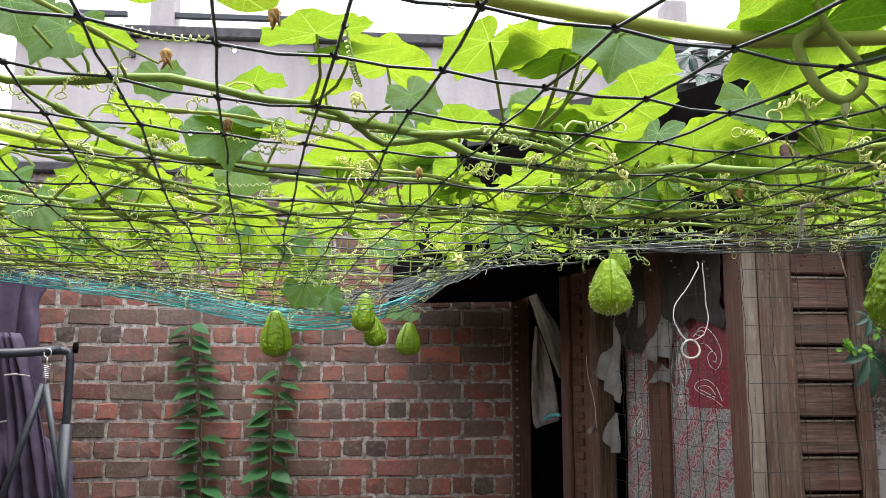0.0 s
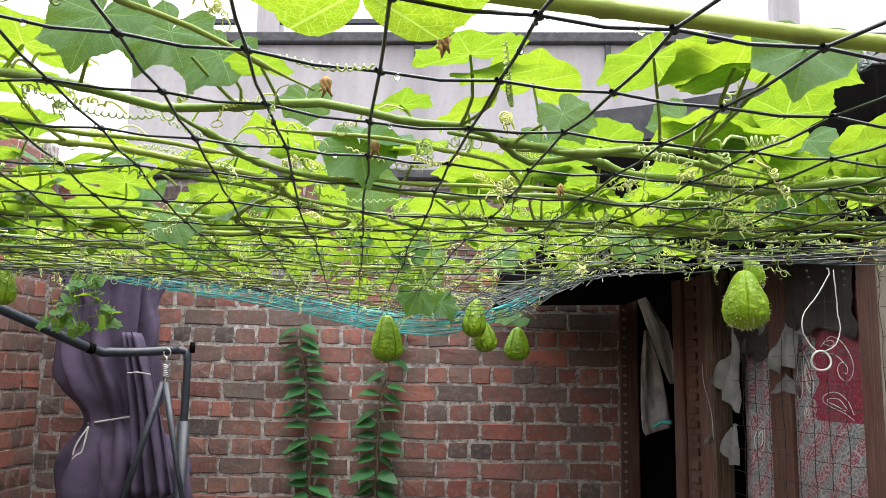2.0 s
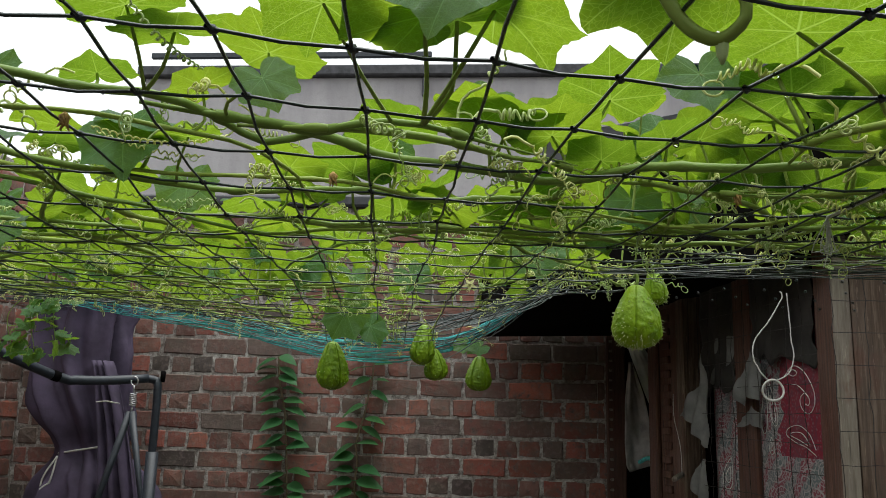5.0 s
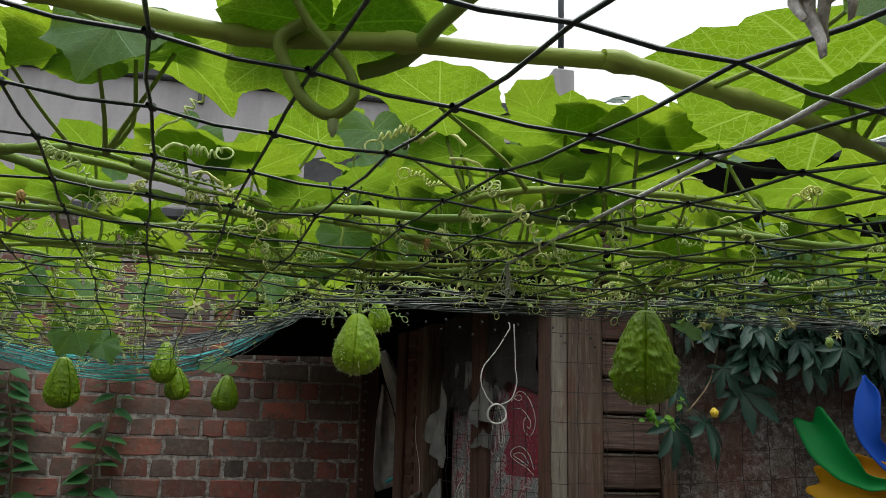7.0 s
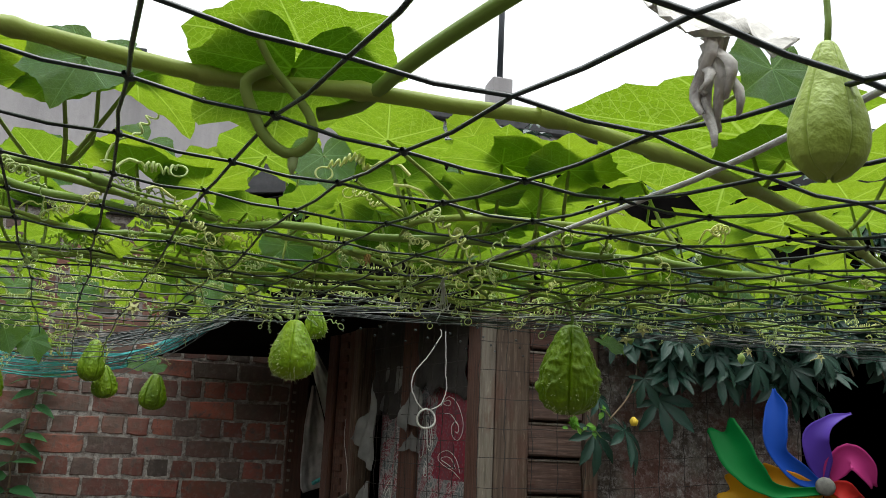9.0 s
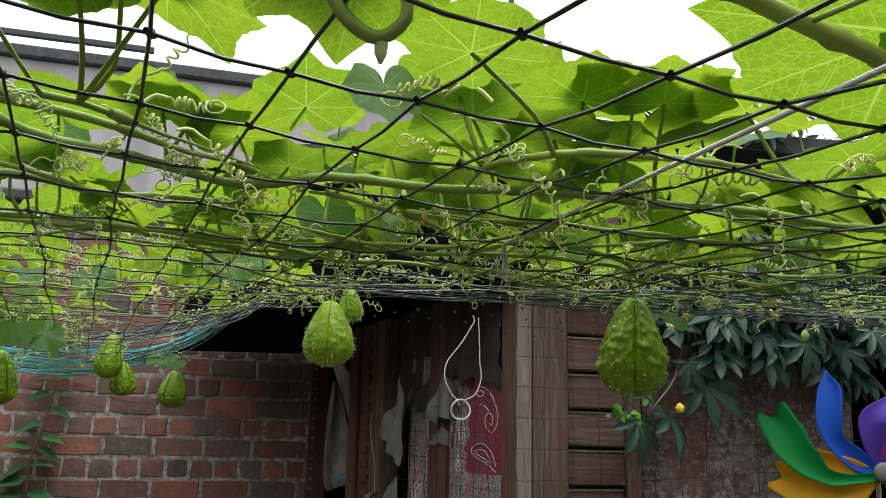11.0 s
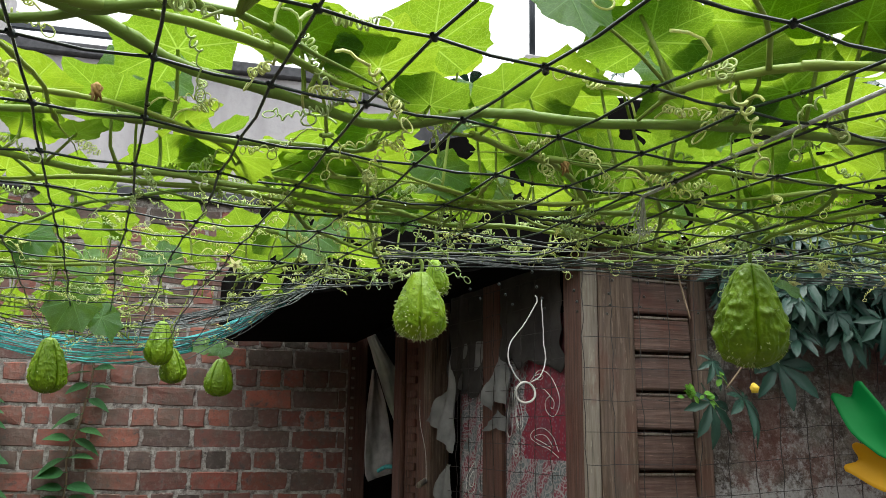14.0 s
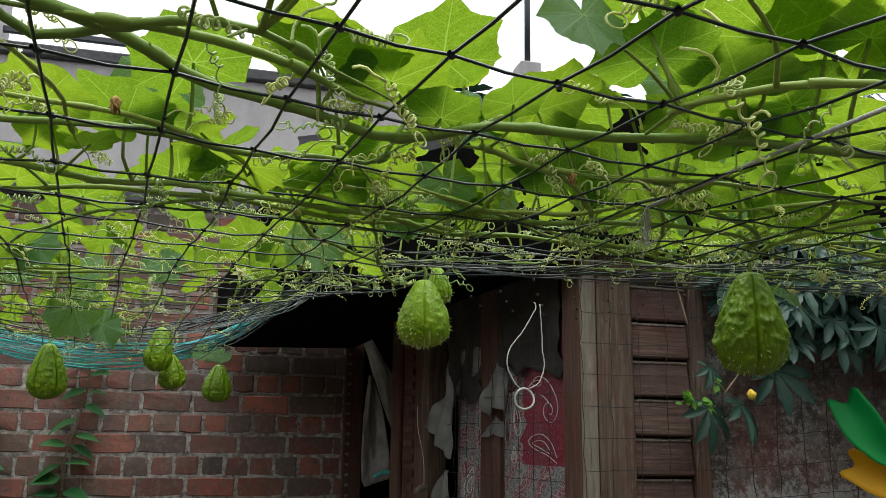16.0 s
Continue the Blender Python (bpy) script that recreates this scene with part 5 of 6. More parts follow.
blades((
    (-0.890, 0.724, 1.853, 0.056, -0.039, 0.013), (-0.904, 0.984, 1.841, 0.048, -0.046, 0.023), (0.200, 0.681, 1.849, -0.085, -0.014, 0.050),
    (-1.000, 0.460, 1.870, -0.030, -0.095, 0.010), (-0.930, 0.360, 1.870, 0.030, -0.090, 0.010), (-1.100, 0.600, 1.870, 0.030, -0.080, 0.020), (-0.980, 0.720, 1.865, -0.020, -0.080, 0.020), (-0.724, 1.061, 1.860, 0.020, -0.080, 0.020), (-0.850, 0.850, 1.860, 0.030, -0.070, 0.020),
))
# leaves that droop and show their upper side
for x, y, z, size, lean in ((-0.647, 0.637, 1.849, 0.062, 0.2), (-0.419, 0.407, 1.820, 0.038, 0.5), (-0.039, 0.901, 1.843, 0.055, 0.2), (0.043, 0.974, 1.845, 0.055, 0.8), (-0.815, 0.270, 1.860, 0.062, -0.3), (-0.767, 0.299, 1.857, 0.055, -0.4), (-0.738, 0.348, 1.856, 0.052, -0.4), (-0.674, 0.430, 1.842, 0.035, 0.1), (-0.248, 0.254, 1.824, 0.050, -0.3), (-0.048, 0.446, 1.838, 0.045, 0.1), (0.164, 0.032, 1.788, 0.040, 0.0)):
    main_vine.leaf(Vector((x, y + 0.02, net_z(x, y) + 0.01)), Vector((x, y, z)), (lean, -0.35, -0.85), (0.2 * lean, -1.0, 0.55), size)
# a very broad leaf beside the stout shoot
main_vine.leaf(Vector((0.27, 0.225, 1.79)), Vector((0.278, 0.215, 1.826)), (-0.114, 0.030, 0.004), (0.0, 0.12, 1.0), 0.150)
# a broad leaf close by
main_vine.leaf(Vector((-0.53, 0.10, 1.785)), Vector((-0.571, 0.078, 1.788)), (0.1, -1.0, 0.15), (0.0, 0.1, 1.0), 0.105)
main_vine.leaf(Vector((-0.10, 0.20, 1.80)), Vector((-0.095, 0.205, 1.828)), (-0.35, -1.0, 0.05), (0.0, 0.0, 1.0), 0.095)
g = Geo()
g.tube(spline([(-0.085, 0.185, 1.778), (-0.06, 0.170, 1.783), (-0.044, 0.135, 1.792), (-0.022, 0.095, 1.803), (0.02, 0.01, 1.815)], 0.01), 0.0052, 8)
part("stem", g, M_STEM, main_vine.top)
# leaves that stand up from the stems: middle of the blade, length, way that it leans
for x, y, z, size, lean in ((0.61, 0.737, 1.87, 0.095, 0.4), (0.75, 0.66, 1.89, 0.10, -0.3), (0.50, 0.86, 1.87, 0.085, -0.6), (0.36, 0.78, 1.87, 0.08, 0.5), (0.82, 0.86, 1.88, 0.09, 0.0), (0.98, 0.78, 1.88, 0.095, 0.6)):
    d = Vector((lean, -1.0, rng.uniform(-0.2, 0.4))).normalized()
    p = Vector((x, y, z)) - d * size * 0.3
    main_vine.leaf(Vector((x + 0.03 * lean, y + 0.04, net_z(x, y) + 0.005)), p, d, (rng.uniform(-0.4, 0.4), rng.uniform(-0.3, 0.3), 1.0), size)

for k2 in range(30):
    x, y = rng.uniform(-0.95, 0.7), rng.uniform(0.35, 1.0)
    main_vine.tendril(Vector((x, y, net_z(x, y) + rng.uniform(0.0, 0.05))), (rng.uniform(-1, 1), rng.uniform(-0.4, 0.4), rng.uniform(-0.2, 0.3)), rng.uniform(0.75, 1.15))


def ramble(vine, count, xs, ys, clip_x, size, leafy, gap, lift, thick):
    for _ in range(count):
        x, y = rng.uniform(*xs), rng.uniform(*ys)
        a = rng.gauss(0, 50) + (180 if rng.random() < 0.5 else 0)
        way = [(x, y)]
        for _ in range(4):
            a += rng.gauss(0, 25)
            x, y = x + 0.22 * math.cos(radians(a)), y + 0.22 * math.sin(radians(a))
            way.append((x, y))
        way = [(max(clip_x[0], min(clip_x[1], px)), max(ys[0] - 0.1, min(net_back(max(clip_x[0], min(clip_x[1], px))) - 0.03, py))) for px, py in way]
        grow(vine, way, rng.uniform(*thick), leafy, size, gap, lift)


ramble(main_vine, 7, (-1.05, -0.6), (0.22, 0.8), (-1.3, -0.45), (0.028, 0.048), 0.22, 0.09, (0.02, 0.06), (0.0022, 0.0036))
left_vine = Vine("chayote vine with crowded backlit leaves and pale tendrils")
ramble(left_vine, 20, (-2.3, -0.2), (0.75, 1.6), (-2.6, 0.0), (0.042, 0.078), 0.65, 0.12, (0.0, 0.07), (0.0026, 0.0048))
right_vine = Vine("chayote vine with crowded broad leaves towards the shed")
ramble(right_vine, 25, (-0.1, 2.0), (0.80, 1.3), (-0.2, 2.4), (0.045, 0.08), 0.52, 0.11, (0.02, 0.17), (0.0022, 0.0042))
ramble(right_vine, 5, (-0.35, 0.6), (0.9, 1.28), (-0.4, 0.8), (0.05, 0.08), 0.6, 0.11, (0.02, 0.12), (0.0022, 0.0036))
middle_vine = Vine("chayote vine with dense yellow-green leaves over the middle of the net")
ramble(middle_vine, 21, (-2.4, -0.05), (1.3, 2.2), (-2.7, 0.0), (0.045, 0.08), 0.75, 0.12, (0.0, 0.10), (0.0020, 0.0036))
far_vine = Vine("chayote vine with dense yellow-green leaves near the brick wall")
ramble(far_vine, 24, (-2.5, -0.1), (2.0, 3.0), (-2.7, 0.0), (0.045, 0.08), 0.8, 0.12, (0.01, 0.14), (0.0020, 0.0036))
for v in (main_vine, left_vine, right_vine, middle_vine, far_vine):
    v.close()

# ---- fruits ----


def chayote(width, height, seed, spiny, mats, label, top, tilt=(0, 0), stalk=0.05, wart=0.075, turn=0.3, deep=0.19, neck=0.0):
    """A ribbed pear-shaped fruit that hangs from top."""
    rg = random.Random(seed)
    prof = ((0.0, 0.10), (0.012, 0.23), (0.04, 0.34), (0.10, 0.46), (0.20, 0.60), (0.32, 0.75), (0.46, 0.89), (0.58, 0.97), (0.68, 1.0), (0.78, 0.97), (0.87, 0.86), (0.94, 0.66), (0.98, 0.40), (1.0, 0.14))
    NS, NT = 200, 80

    def radius(t):
        for (t0, r0), (t1, r1) in zip(prof, prof[1:]):
            if t <= t1:
                k2 = (t - t0) / (t1 - t0)
                return (r0 + (r1 - r0) * k2) * (1 - neck * (1 - smooth01(t, 0.0, 0.75)))
        return prof[-1][1]

    gg = Geo()
    verts, faces = [], []
    spots = []
    for i in range(NT + 1):
        t = 0.5 - 0.5 * math.cos(math.pi * i / NT)
        for j in range(NS):
            a = 2 * math.pi * j / NS
            away = abs((a / (2 * math.pi) * 5 - turn + 0.5) % 1.0 - 0.5)
            f5 = 0.5 - 0.5 * math.cos(2 * math.pi * away)
            groove = 0.97 + 0.05 * f5 - deep * math.exp(-(away / 0.038) ** 2) * smooth01(t, 0.0, 0.06)
            spot = Vector((math.cos(a), math.sin(a), 0)) * radius(t) * width / 2 + Vector((0, 0, -height * t))
            knob = noise.noise(spot * (78 if wart > 0.08 else 95) + Vector((seed * 3.1, 0, 0)))
            lump = 1 + 0.03 * wob(math.cos(a) * 3 + seed, math.sin(a) * 3 + t * 6, 1.0, seed) + wart * (max(0.0, knob) * 1.6 + 0.5 * noise.noise(spot * 240))
            r = radius(t) * width / 2 * groove * lump
            z = -height * t + (0.03 * height * (1 - f5) * smooth01(t, 0.85, 1.0))
            p = Vector((r * math.cos(a), r * math.sin(a) * 0.9, z))
            verts.append(p)
            spots.append((p, Vector((math.cos(a), math.sin(a), -0.5 + t * -0.6 + 0.4)), t))
    for i in range(NT):
        for j in range(NS):
            k2 = (j + 1) % NS
            faces.append((i * NS + j, (i + 1) * NS + j, (i + 1) * NS + k2, i * NS + k2))
    faces.append(tuple(range(NS)))
    faces.append(tuple(reversed([NT * NS + j for j in range(NS)])))
    gg.add(verts, faces, 0)
    sp = Geo()
    for _ in range(spiny):
        p, d, t = rg.choice(spots)
        if t > 0.25 and (t > 0.6 or rg.random() < 0.4):
            d = (Vector((d.x, d.y, -1.6 * smooth01(t, 0.6, 1.0))) + Vector((rg.uniform(-0.3, 0.3), rg.uniform(-0.3, 0.3), rg.uniform(-0.3, 0.3)))).normalized()
            sp.tube([p - d * 0.001, p + d * rg.uniform(0.0025, 0.0065)], [0.0009, 0.0003], 4, caps=False)
    m = Matrix.Translation(top) @ Matrix.Rotation(radians(tilt[0]), 4, "X") @ Matrix.Rotation(radians(tilt[1]), 4, "Y")
    ob = thing("chayote", label, "fruit", top, group="hanging chayotes")
    for q, nm, mm in ((gg, "body", mats[0]), (sp, "spine", mats[1])):
        if q.v:
            q.v = [tuple(m @ Vector(p)) for p in q.v]
            part(nm, q, mm, ob, kind="stuff" if nm == "spine" else "")
    st = Geo()
    tp = Vector(top)
    st.tube(spline([tp + Vector((0, 0, -0.004)), tp + Vector((0.003, 0.002, stalk * 0.5)), tp + Vector((-0.006, 0.004, stalk))], 0.01), 0.0016 if width < 0.04 else 0.003, 6)
    part("stalk", st, M_STEM, ob)
    return ob


RIPE = (M_FRUIT, M_SPINE)
chayote(0.112, 0.172, 1, 60, RIPE, "large deep green ribbed chayote hanging before the brick wall", (-0.827, 2.749, 1.790), (2, -3), 0.03)
chayote(0.086, 0.142, 2, 40, RIPE, "slim green chayote touching a rounder one below", (-0.494, 2.732, 1.854), (0, 4), 0.02)
chayote(0.084, 0.115, 3, 40, RIPE, "small round green chayote tucked behind a slim one", (-0.467, 2.80, 1.775), (3, -8), 0.08)
chayote(0.106, 0.143, 4, 50, RIPE, "short pear-shaped green chayote under a leafy tip", (-0.311, 3.256, 1.782), (0, 3), 0.04)
chayote(0.087, 0.114, 5, 420, (M_FRESH, M_SPINE), "bright green spiny chayote hanging in a pair", (0.022, 1.264, 1.780), (-4, 1), 0.03, 0.055, 0.60, 0.11)
chayote(0.046, 0.068, 6, 90, (M_FRESH, M_SPINE), "small young chayote behind a spiny larger one", (0.070, 1.37, 1.826), (0, -6), 0.02)
chayote(0.110, 0.162, 7, 260, RIPE, "large warty dark green chayote with fine spines", (0.497, 1.043, 1.782), (0, 2), 0.03, 0.115, 0.46, 0.16)
chayote(0.034, 0.064, 8, 0, (M_YOUNG, M_SPINE), "pale smooth young chayote close under the net", (0.101, -0.085, 1.739), (0, 3), 0.05, 0.004, 0.75, 0.10, 0.25)
chayote(0.080, 0.125, 9, 30, RIPE, "green chayote hanging above the swing frame", (-2.03, 2.3, 1.90), (0, 2), 0.03)

# ---- blossoms and a leafy tip under the net ----
for x, y, z in ((0.672, 1.095, 1.792), (0.793, 1.43, 1.80), (0.69, 1.20, 1.788), (0.85, 1.15, 1.79), (1.02, 1.25, 1.79), (-0.60, 2.88, 1.76), (1.2, 1.24, 1.79), (-0.28, 1.35, 1.79)):
    m = Matrix.Translation((x, y, z)) @ Euler((radians(rng.uniform(60, 130)), rng.uniform(-0.5, 0.5), rng.uniform(-0.6, 0.6))).to_matrix().to_4x4()
    tagged(piece("chayote_flower", BLOSSOM, None, m), "small cream five-petalled chayote flower", "flower", "chayote flowers")

tips = Vine("young chayote shoots hanging below the net edge")
for x, y, z, s, a in ((-0.31, 3.15, 1.83, 0.06, 160), (-0.37, 3.12, 1.835, 0.06, 200), (0.61, 1.12, 1.785, 0.045, -30)):
    d = Vector((math.cos(radians(a)), -0.5, -0.55))
    tips.leaf(Vector((x, y, z)), Vector((x, y, z - 0.02)), d, (0.2, -0.6, 0.8), s)
tips.leaf(Vector((-0.68, 2.16, 1.87)), Vector((-0.665, 2.13, 1.825)), (0.35, -0.25, -0.75), (-0.25, -0.9, 0.35), 0.095)
tips.leaf(Vector((-0.66, 2.2, 1.86)), Vector((-0.60, 2.17, 1.79)), (0.45, -0.1, -0.75), (0.4, -0.5, 0.5), 0.07)
for k2 in range(46):
    x, y = -2.34 + 0.25 * rng.random(), 3.15 + 0.2 * rng.random()
    z = 2.02 - 0.28 * rng.random()
    tips.leaf(Vector((x, y, z + 0.03)), Vector((x, y, z)), (rng.uniform(-1, 1), rng.uniform(-1, 0.2), rng.uniform(-0.8, 0.2)), (rng.uniform(-0.4, 0.4), -0.4, 1), rng.uniform(0.035, 0.062))
for k2 in range(45):
    x = rng.uniform(-0.35, 0.45)
    y = rng.uniform(0.95, 1.3)
    tips.tendril(Vector((x, y, net_z(x, y) + rng.uniform(0.012, 0.045))), (rng.uniform(-1, 1), rng.uniform(-0.5, 0.5), rng.uniform(-0.05, 0.25)), rng.uniform(0.5, 0.85))
g = Geo()
for dx in (-0.22, -0.12, -0.02):
    g.tube(spline([(-2.10 + dx * 0.5, 3.2, 2.04), (-2.12 + dx, 3.22, 1.92), (-2.10 + dx, 3.25, 1.76)], 0.02), 0.002, 5)
part("hanging_shoot", g, M_STEM, tips.top, kind="stuff")
for k2 in range(230):
    x = rng.uniform(-0.5, 2.2)
    y = net_back(x) - abs(rng.gauss(0, 0.16)) if x > 0.06 else rng.uniform(0.9, 1.6)
    tips.tendril(Vector((x, y, net_z(x, y) + rng.uniform(0.002, 0.045))), (rng.uniform(-1, 1), rng.uniform(-0.5, 0.5), rng.uniform(-0.1, 0.3)), rng.uniform(0.35, 0.75))
tips.tendril(Vector((-0.025, 1.30, 1.806)), (0.05, 0.1, -1.0), 0.5)
for k2 in range(190):
    x = rng.uniform(-2.5, 0.1)
    y = rng.uniform(1.3, net_back(x))
    tips.tendril(Vector((x, y, net_z(x, y) + rng.uniform(-0.004, 0.05))), (rng.uniform(-1, 1), rng.uniform(-0.5, 0.5), rng.uniform(-0.12, 0.3)), rng.uniform(0.45, 0.85))
# tendrils wound tight like cord, stretched from stem to stem
for p, q, turns, r in (((-0.652, 0.223, 1.806), (-0.577, 0.198, 1.788), 11, 0.0026), ((-0.566, 0.410, 1.779), (-0.512, 0.60, 1.835), 20, 0.0020), ((-0.481, 0.254, 1.83), (-0.469, 0.40, 1.825), 17, 0.0024), ((-0.749, 0.827, 1.834), (-0.613, 0.858, 1.831), 14, 0.0022), ((-0.86, 0.46, 1.845), (-0.76, 0.52, 1.82), 14, 0.0024), ((-0.92, 0.38, 1.83), (-0.80, 0.36, 1.80), 16, 0.0026), ((-0.98, 0.62, 1.85), (-0.84, 0.60, 1.83), 16, 0.0026), ((-0.30, 0.52, 1.83), (-0.20, 0.60, 1.82), 14, 0.0022), ((-0.66, 0.60, 1.84), (-0.56, 0.66, 1.83), 14, 0.0022)):
    p, q = Vector(p), Vector(q)
    d = q - p
    n1 = d.cross(Vector((0, 0, 1))).normalized()
    n2 = d.cross(n1).normalized()
    sag = 0.06 * d.length
    g = Geo()
    line = []
    for k2 in range(turns * 9 + 1):
        t = k2 / (turns * 9)
        a = 2 * math.pi * turns * t
        wide = r * math.sin(math.pi * (0.06 + 0.9 * t)) ** 0.4
        line.append(p + d * t + Vector((0, 0, -sag * math.sin(math.pi * t))) + n1 * (wide * math.cos(a)) + n2 * (wide * math.sin(a)))
    g.tube(line, 0.00085, 5)
    part("tendril", g, M_TENDRIL, tips.top, "pale tightly wound tendril")
# withered blooms on the stems
for x, y, z in ((-0.622, 0.253, 1.80), (-0.604, 0.435, 1.80), (-0.526, 0.168, 1.80), (-0.40, 0.62, 1.80), (0.05, 0.70, 1.80)):
    g = Geo()
    for k2 in range(5):
        a = k2 * 1.26 + x * 9
        g.tube([(x, y, z), (x + 0.0035 * math.cos(a), y + 0.0035 * math.sin(a), z - 0.004), (x + 0.002 * math.cos(a + 1), y + 0.002 * math.sin(a + 1), z - 0.009), (x + 0.005 * math.cos(a + 1.6), y + 0.004 * math.sin(a + 2), z - 0.014 - 0.003 * math.sin(a * 3))], [0.0012, 0.0022, 0.002, 0.0006], 5)
    single("withered_flower", g, M_DRY, "shrivelled orange-brown flower hanging under a stem", "dead flower", "withered flowers")
# a withered grey leaf caught on the net
g = Geo()
for k2 in range(7):
    a = Vector((0.070 + 0.010 * wob(k2, 1, 1.7), -0.052 + 0.01 * wob(k2, 2, 1.7), 1.752))
    ln = 0.026 + 0.05 * abs(wob(k2, 4, 1.7))
    g.sheet([[a + Vector(((0.0028 * u) * math.sin(3.0 * t + 0.25) + 0.03 * wob(k2, 6, 1.3) * t * t, 0.004 * u * u + 0.006 * math.sin(t * 6 + k2), -ln * t)) for u in (-1, -0.4, 0.4, 1)] for t in np.linspace(0, 1, 8)], 0, 0.0006)
g.sheet([[(0.046 + 0.012 * i + 0.004 * wob(i, j, 0.9, 3), -0.058 + 0.006 * j + 0.010 * wob(i, j, 0.8, 5), 1.748 + 0.006 * j + 0.014 * wob(i, j, 0.7, 9)) for i in range(6)] for j in range(6)], 0, 0.0006)
single("withered_leaf", g, M_WITHER, "shrivelled grey leaf caught on the net", "dead leaf")
# a thick shoot that curls back under the net
g = Geo()
loop = spline([(-0.119, 0.168, 1.800), (-0.135, 0.174, 1.789), (-0.127, 0.177, 1.767), (-0.116, 0.177, 1.751), (-0.101, 0.175, 1.744), (-0.089, 0.169, 1.754), (-0.092, 0.166, 1.768), (-0.104, 0.164, 1.782), (-0.119, 0.160, 1.796), (-0.130, 0.155, 1.812)], 0.005)
g.tube(loop, [0.0046 - 0.002 * i / len(loop) for i in range(len(loop))], 8)
part("shoot", g, M_STEM, tips.top, "thick curled green shoot")
g = Geo()
g.tube([(-0.1, 0.175, 1.747), (-0.1, 0.176, 1.741), (-0.1, 0.177, 1.736), (-0.1, 0.177, 1.731)], [0.002, 0.0036, 0.0032, 0.001], 8)
part("shoot_tip", g, M_TENDRIL, tips.top)
tips.close()
# pale buds that dangle at the net edge
for x, y, z in ((0.92, 1.36, 1.826), (0.969, 1.36, 1.835), (1.146, 1.36, 1.85), (1.194, 1.36, 1.843), (1.079, 1.36, 1.787), (1.273, 1.36, 1.85), (0.74, 1.27, 1.80)):
    g = Geo()
    g.tube([(x, y, z + 0.013), (x, y, z + 0.008), (x, y, z), (x, y, z - 0.008), (x + 0.001, y, z - 0.014)], [0.002, 0.0065, 0.0095, 0.006, 0.001], 8)
    g.tube(spline([(x, y, z + 0.012), (x + 0.004, y - 0.02, z + 0.03), (x, y - 0.07, net_z(x, 1.28) + 0.015)], 0.01), 0.0011, 5)
    single("flower_bud", g, M_BUD, "plump pale green bud dangling from the vine", "bud", "flower buds")
# raindrops under the cords
g = Geo()
for k2 in range(260):
    i, j = rng.randint(-14, 18), rng.randint(-3, 7)
    p = net_point(i, j).lerp(net_point(i + 1, j) if k2 % 2 else net_point(i, j + 1), rng.random())
    r = rng.uniform(0.0014, 0.0030)
    if not net_has(p):
        continue
    g.tube([p + Vector((0, 0, -0.0005)), p + Vector((0, 0, -r * 0.8)), p + Vector((0, 0, -r * 1.7)), p + Vector((0, 0, -r * 2.3))], [r * 0.5, r * 0.95, r, r * 0.4], 8)
M_WATER = Mat("rain_water").done((0.95, 0.97, 1.0), 0.02)
M_WATER.node_tree.nodes["Principled BSDF"].inputs["Transmission Weight"].default_value = 1.0
M_WATER.node_tree.nodes["Principled BSDF"].inputs["IOR"].default_value = 1.33
single("rain_drops", g, M_WATER, "clear raindrops clinging under the net cords", "water drops", kind="stuff")

# ---- climbers on the brick wall ----


def ovate_mesh(name, seed):
    rg = random.Random(seed)
    gg = Geo()
    rows = []
    for i in range(9):
        t = i / 8
        w = 0.37 * math.sin(math.pi * t ** 0.72) ** 0.9 * (1 - 0.25 * t)
        rows.append([Vector((w * u, t, 0.10 * abs(u) * w - 0.28 * t * t + 0.02 * wob(u * 2, t * 3, 1.5, seed))) for u in np.linspace(-1, 1, 7)])
    gg.sheet(rows, 0)
    gg.tube([(0, -0.12, 0), (0, 0.4, -0.05), (0, 1, -0.29)], [0.012, 0.01, 0.004], 4)
    return gg.mesh(name, [M_CLIMB])


OVATES = [ovate_mesh("leaf", s) for s in range(3)]
for way, label in (
    ([(-1.46, 4.80, 0.6), (-1.47, 4.80, 1.0), (-1.50, 4.80, 1.4), (-1.535, 4.80, 1.62), (-1.555, 4.80, 1.80), (-1.57, 4.80, 1.86)], "leafy climber with paired leaves trained up the brick wall"),
    ([(-1.07, 4.80, 0.6), (-1.075, 4.80, 1.0), (-1.06, 4.80, 1.4), (-1.02, 4.80, 1.62), (-0.985, 4.80, 1.78), (-0.985, 4.80, 1.94)], "leafy climber with a bare brown stem on the brick wall"),
):
    climber = thing("wall_climber", label, "climbing plant", way[0], group="climbers on the brick wall")
    pts = spline(way, 0.02)
    g = Geo()
    pts = [p + Vector((0.022 * wob(i, way[0][0] * 9, 0.12), 0, 0)) for i, p in enumerate(pts)]
    g.tube(pts, 0.006, 6)
    part("stem", g, M_CLIMBSTEM, climber)
    side = 1
    d = 0.0
    for i, p in enumerate(pts[4:]):
        if i >= d:
            d = i + rng.uniform(1.9, 3.8)
            for s in ((-1, 1) if rng.random() < 0.85 else (side,)):
                size = rng.uniform(0.12, 0.19) * (1 - 0.25 * i / len(pts))
                tip = Vector((s, -rng.uniform(0.1, 0.7), rng.uniform(-0.45, 0.30)))
                m = Matrix.Translation(p + Vector((0.012 * s, -0.012, rng.uniform(-0.012, 0.012)))) @ facing(tip, (rng.uniform(-0.4, 0.4), -rng.uniform(0.2, 0.7), 1.0)) @ Matrix.Scale(size, 4)
                piece("leaf", rng.choice(OVATES), climber, m)
            side = -side

# ---- the dark palmate climber over the plaster and the roof ----


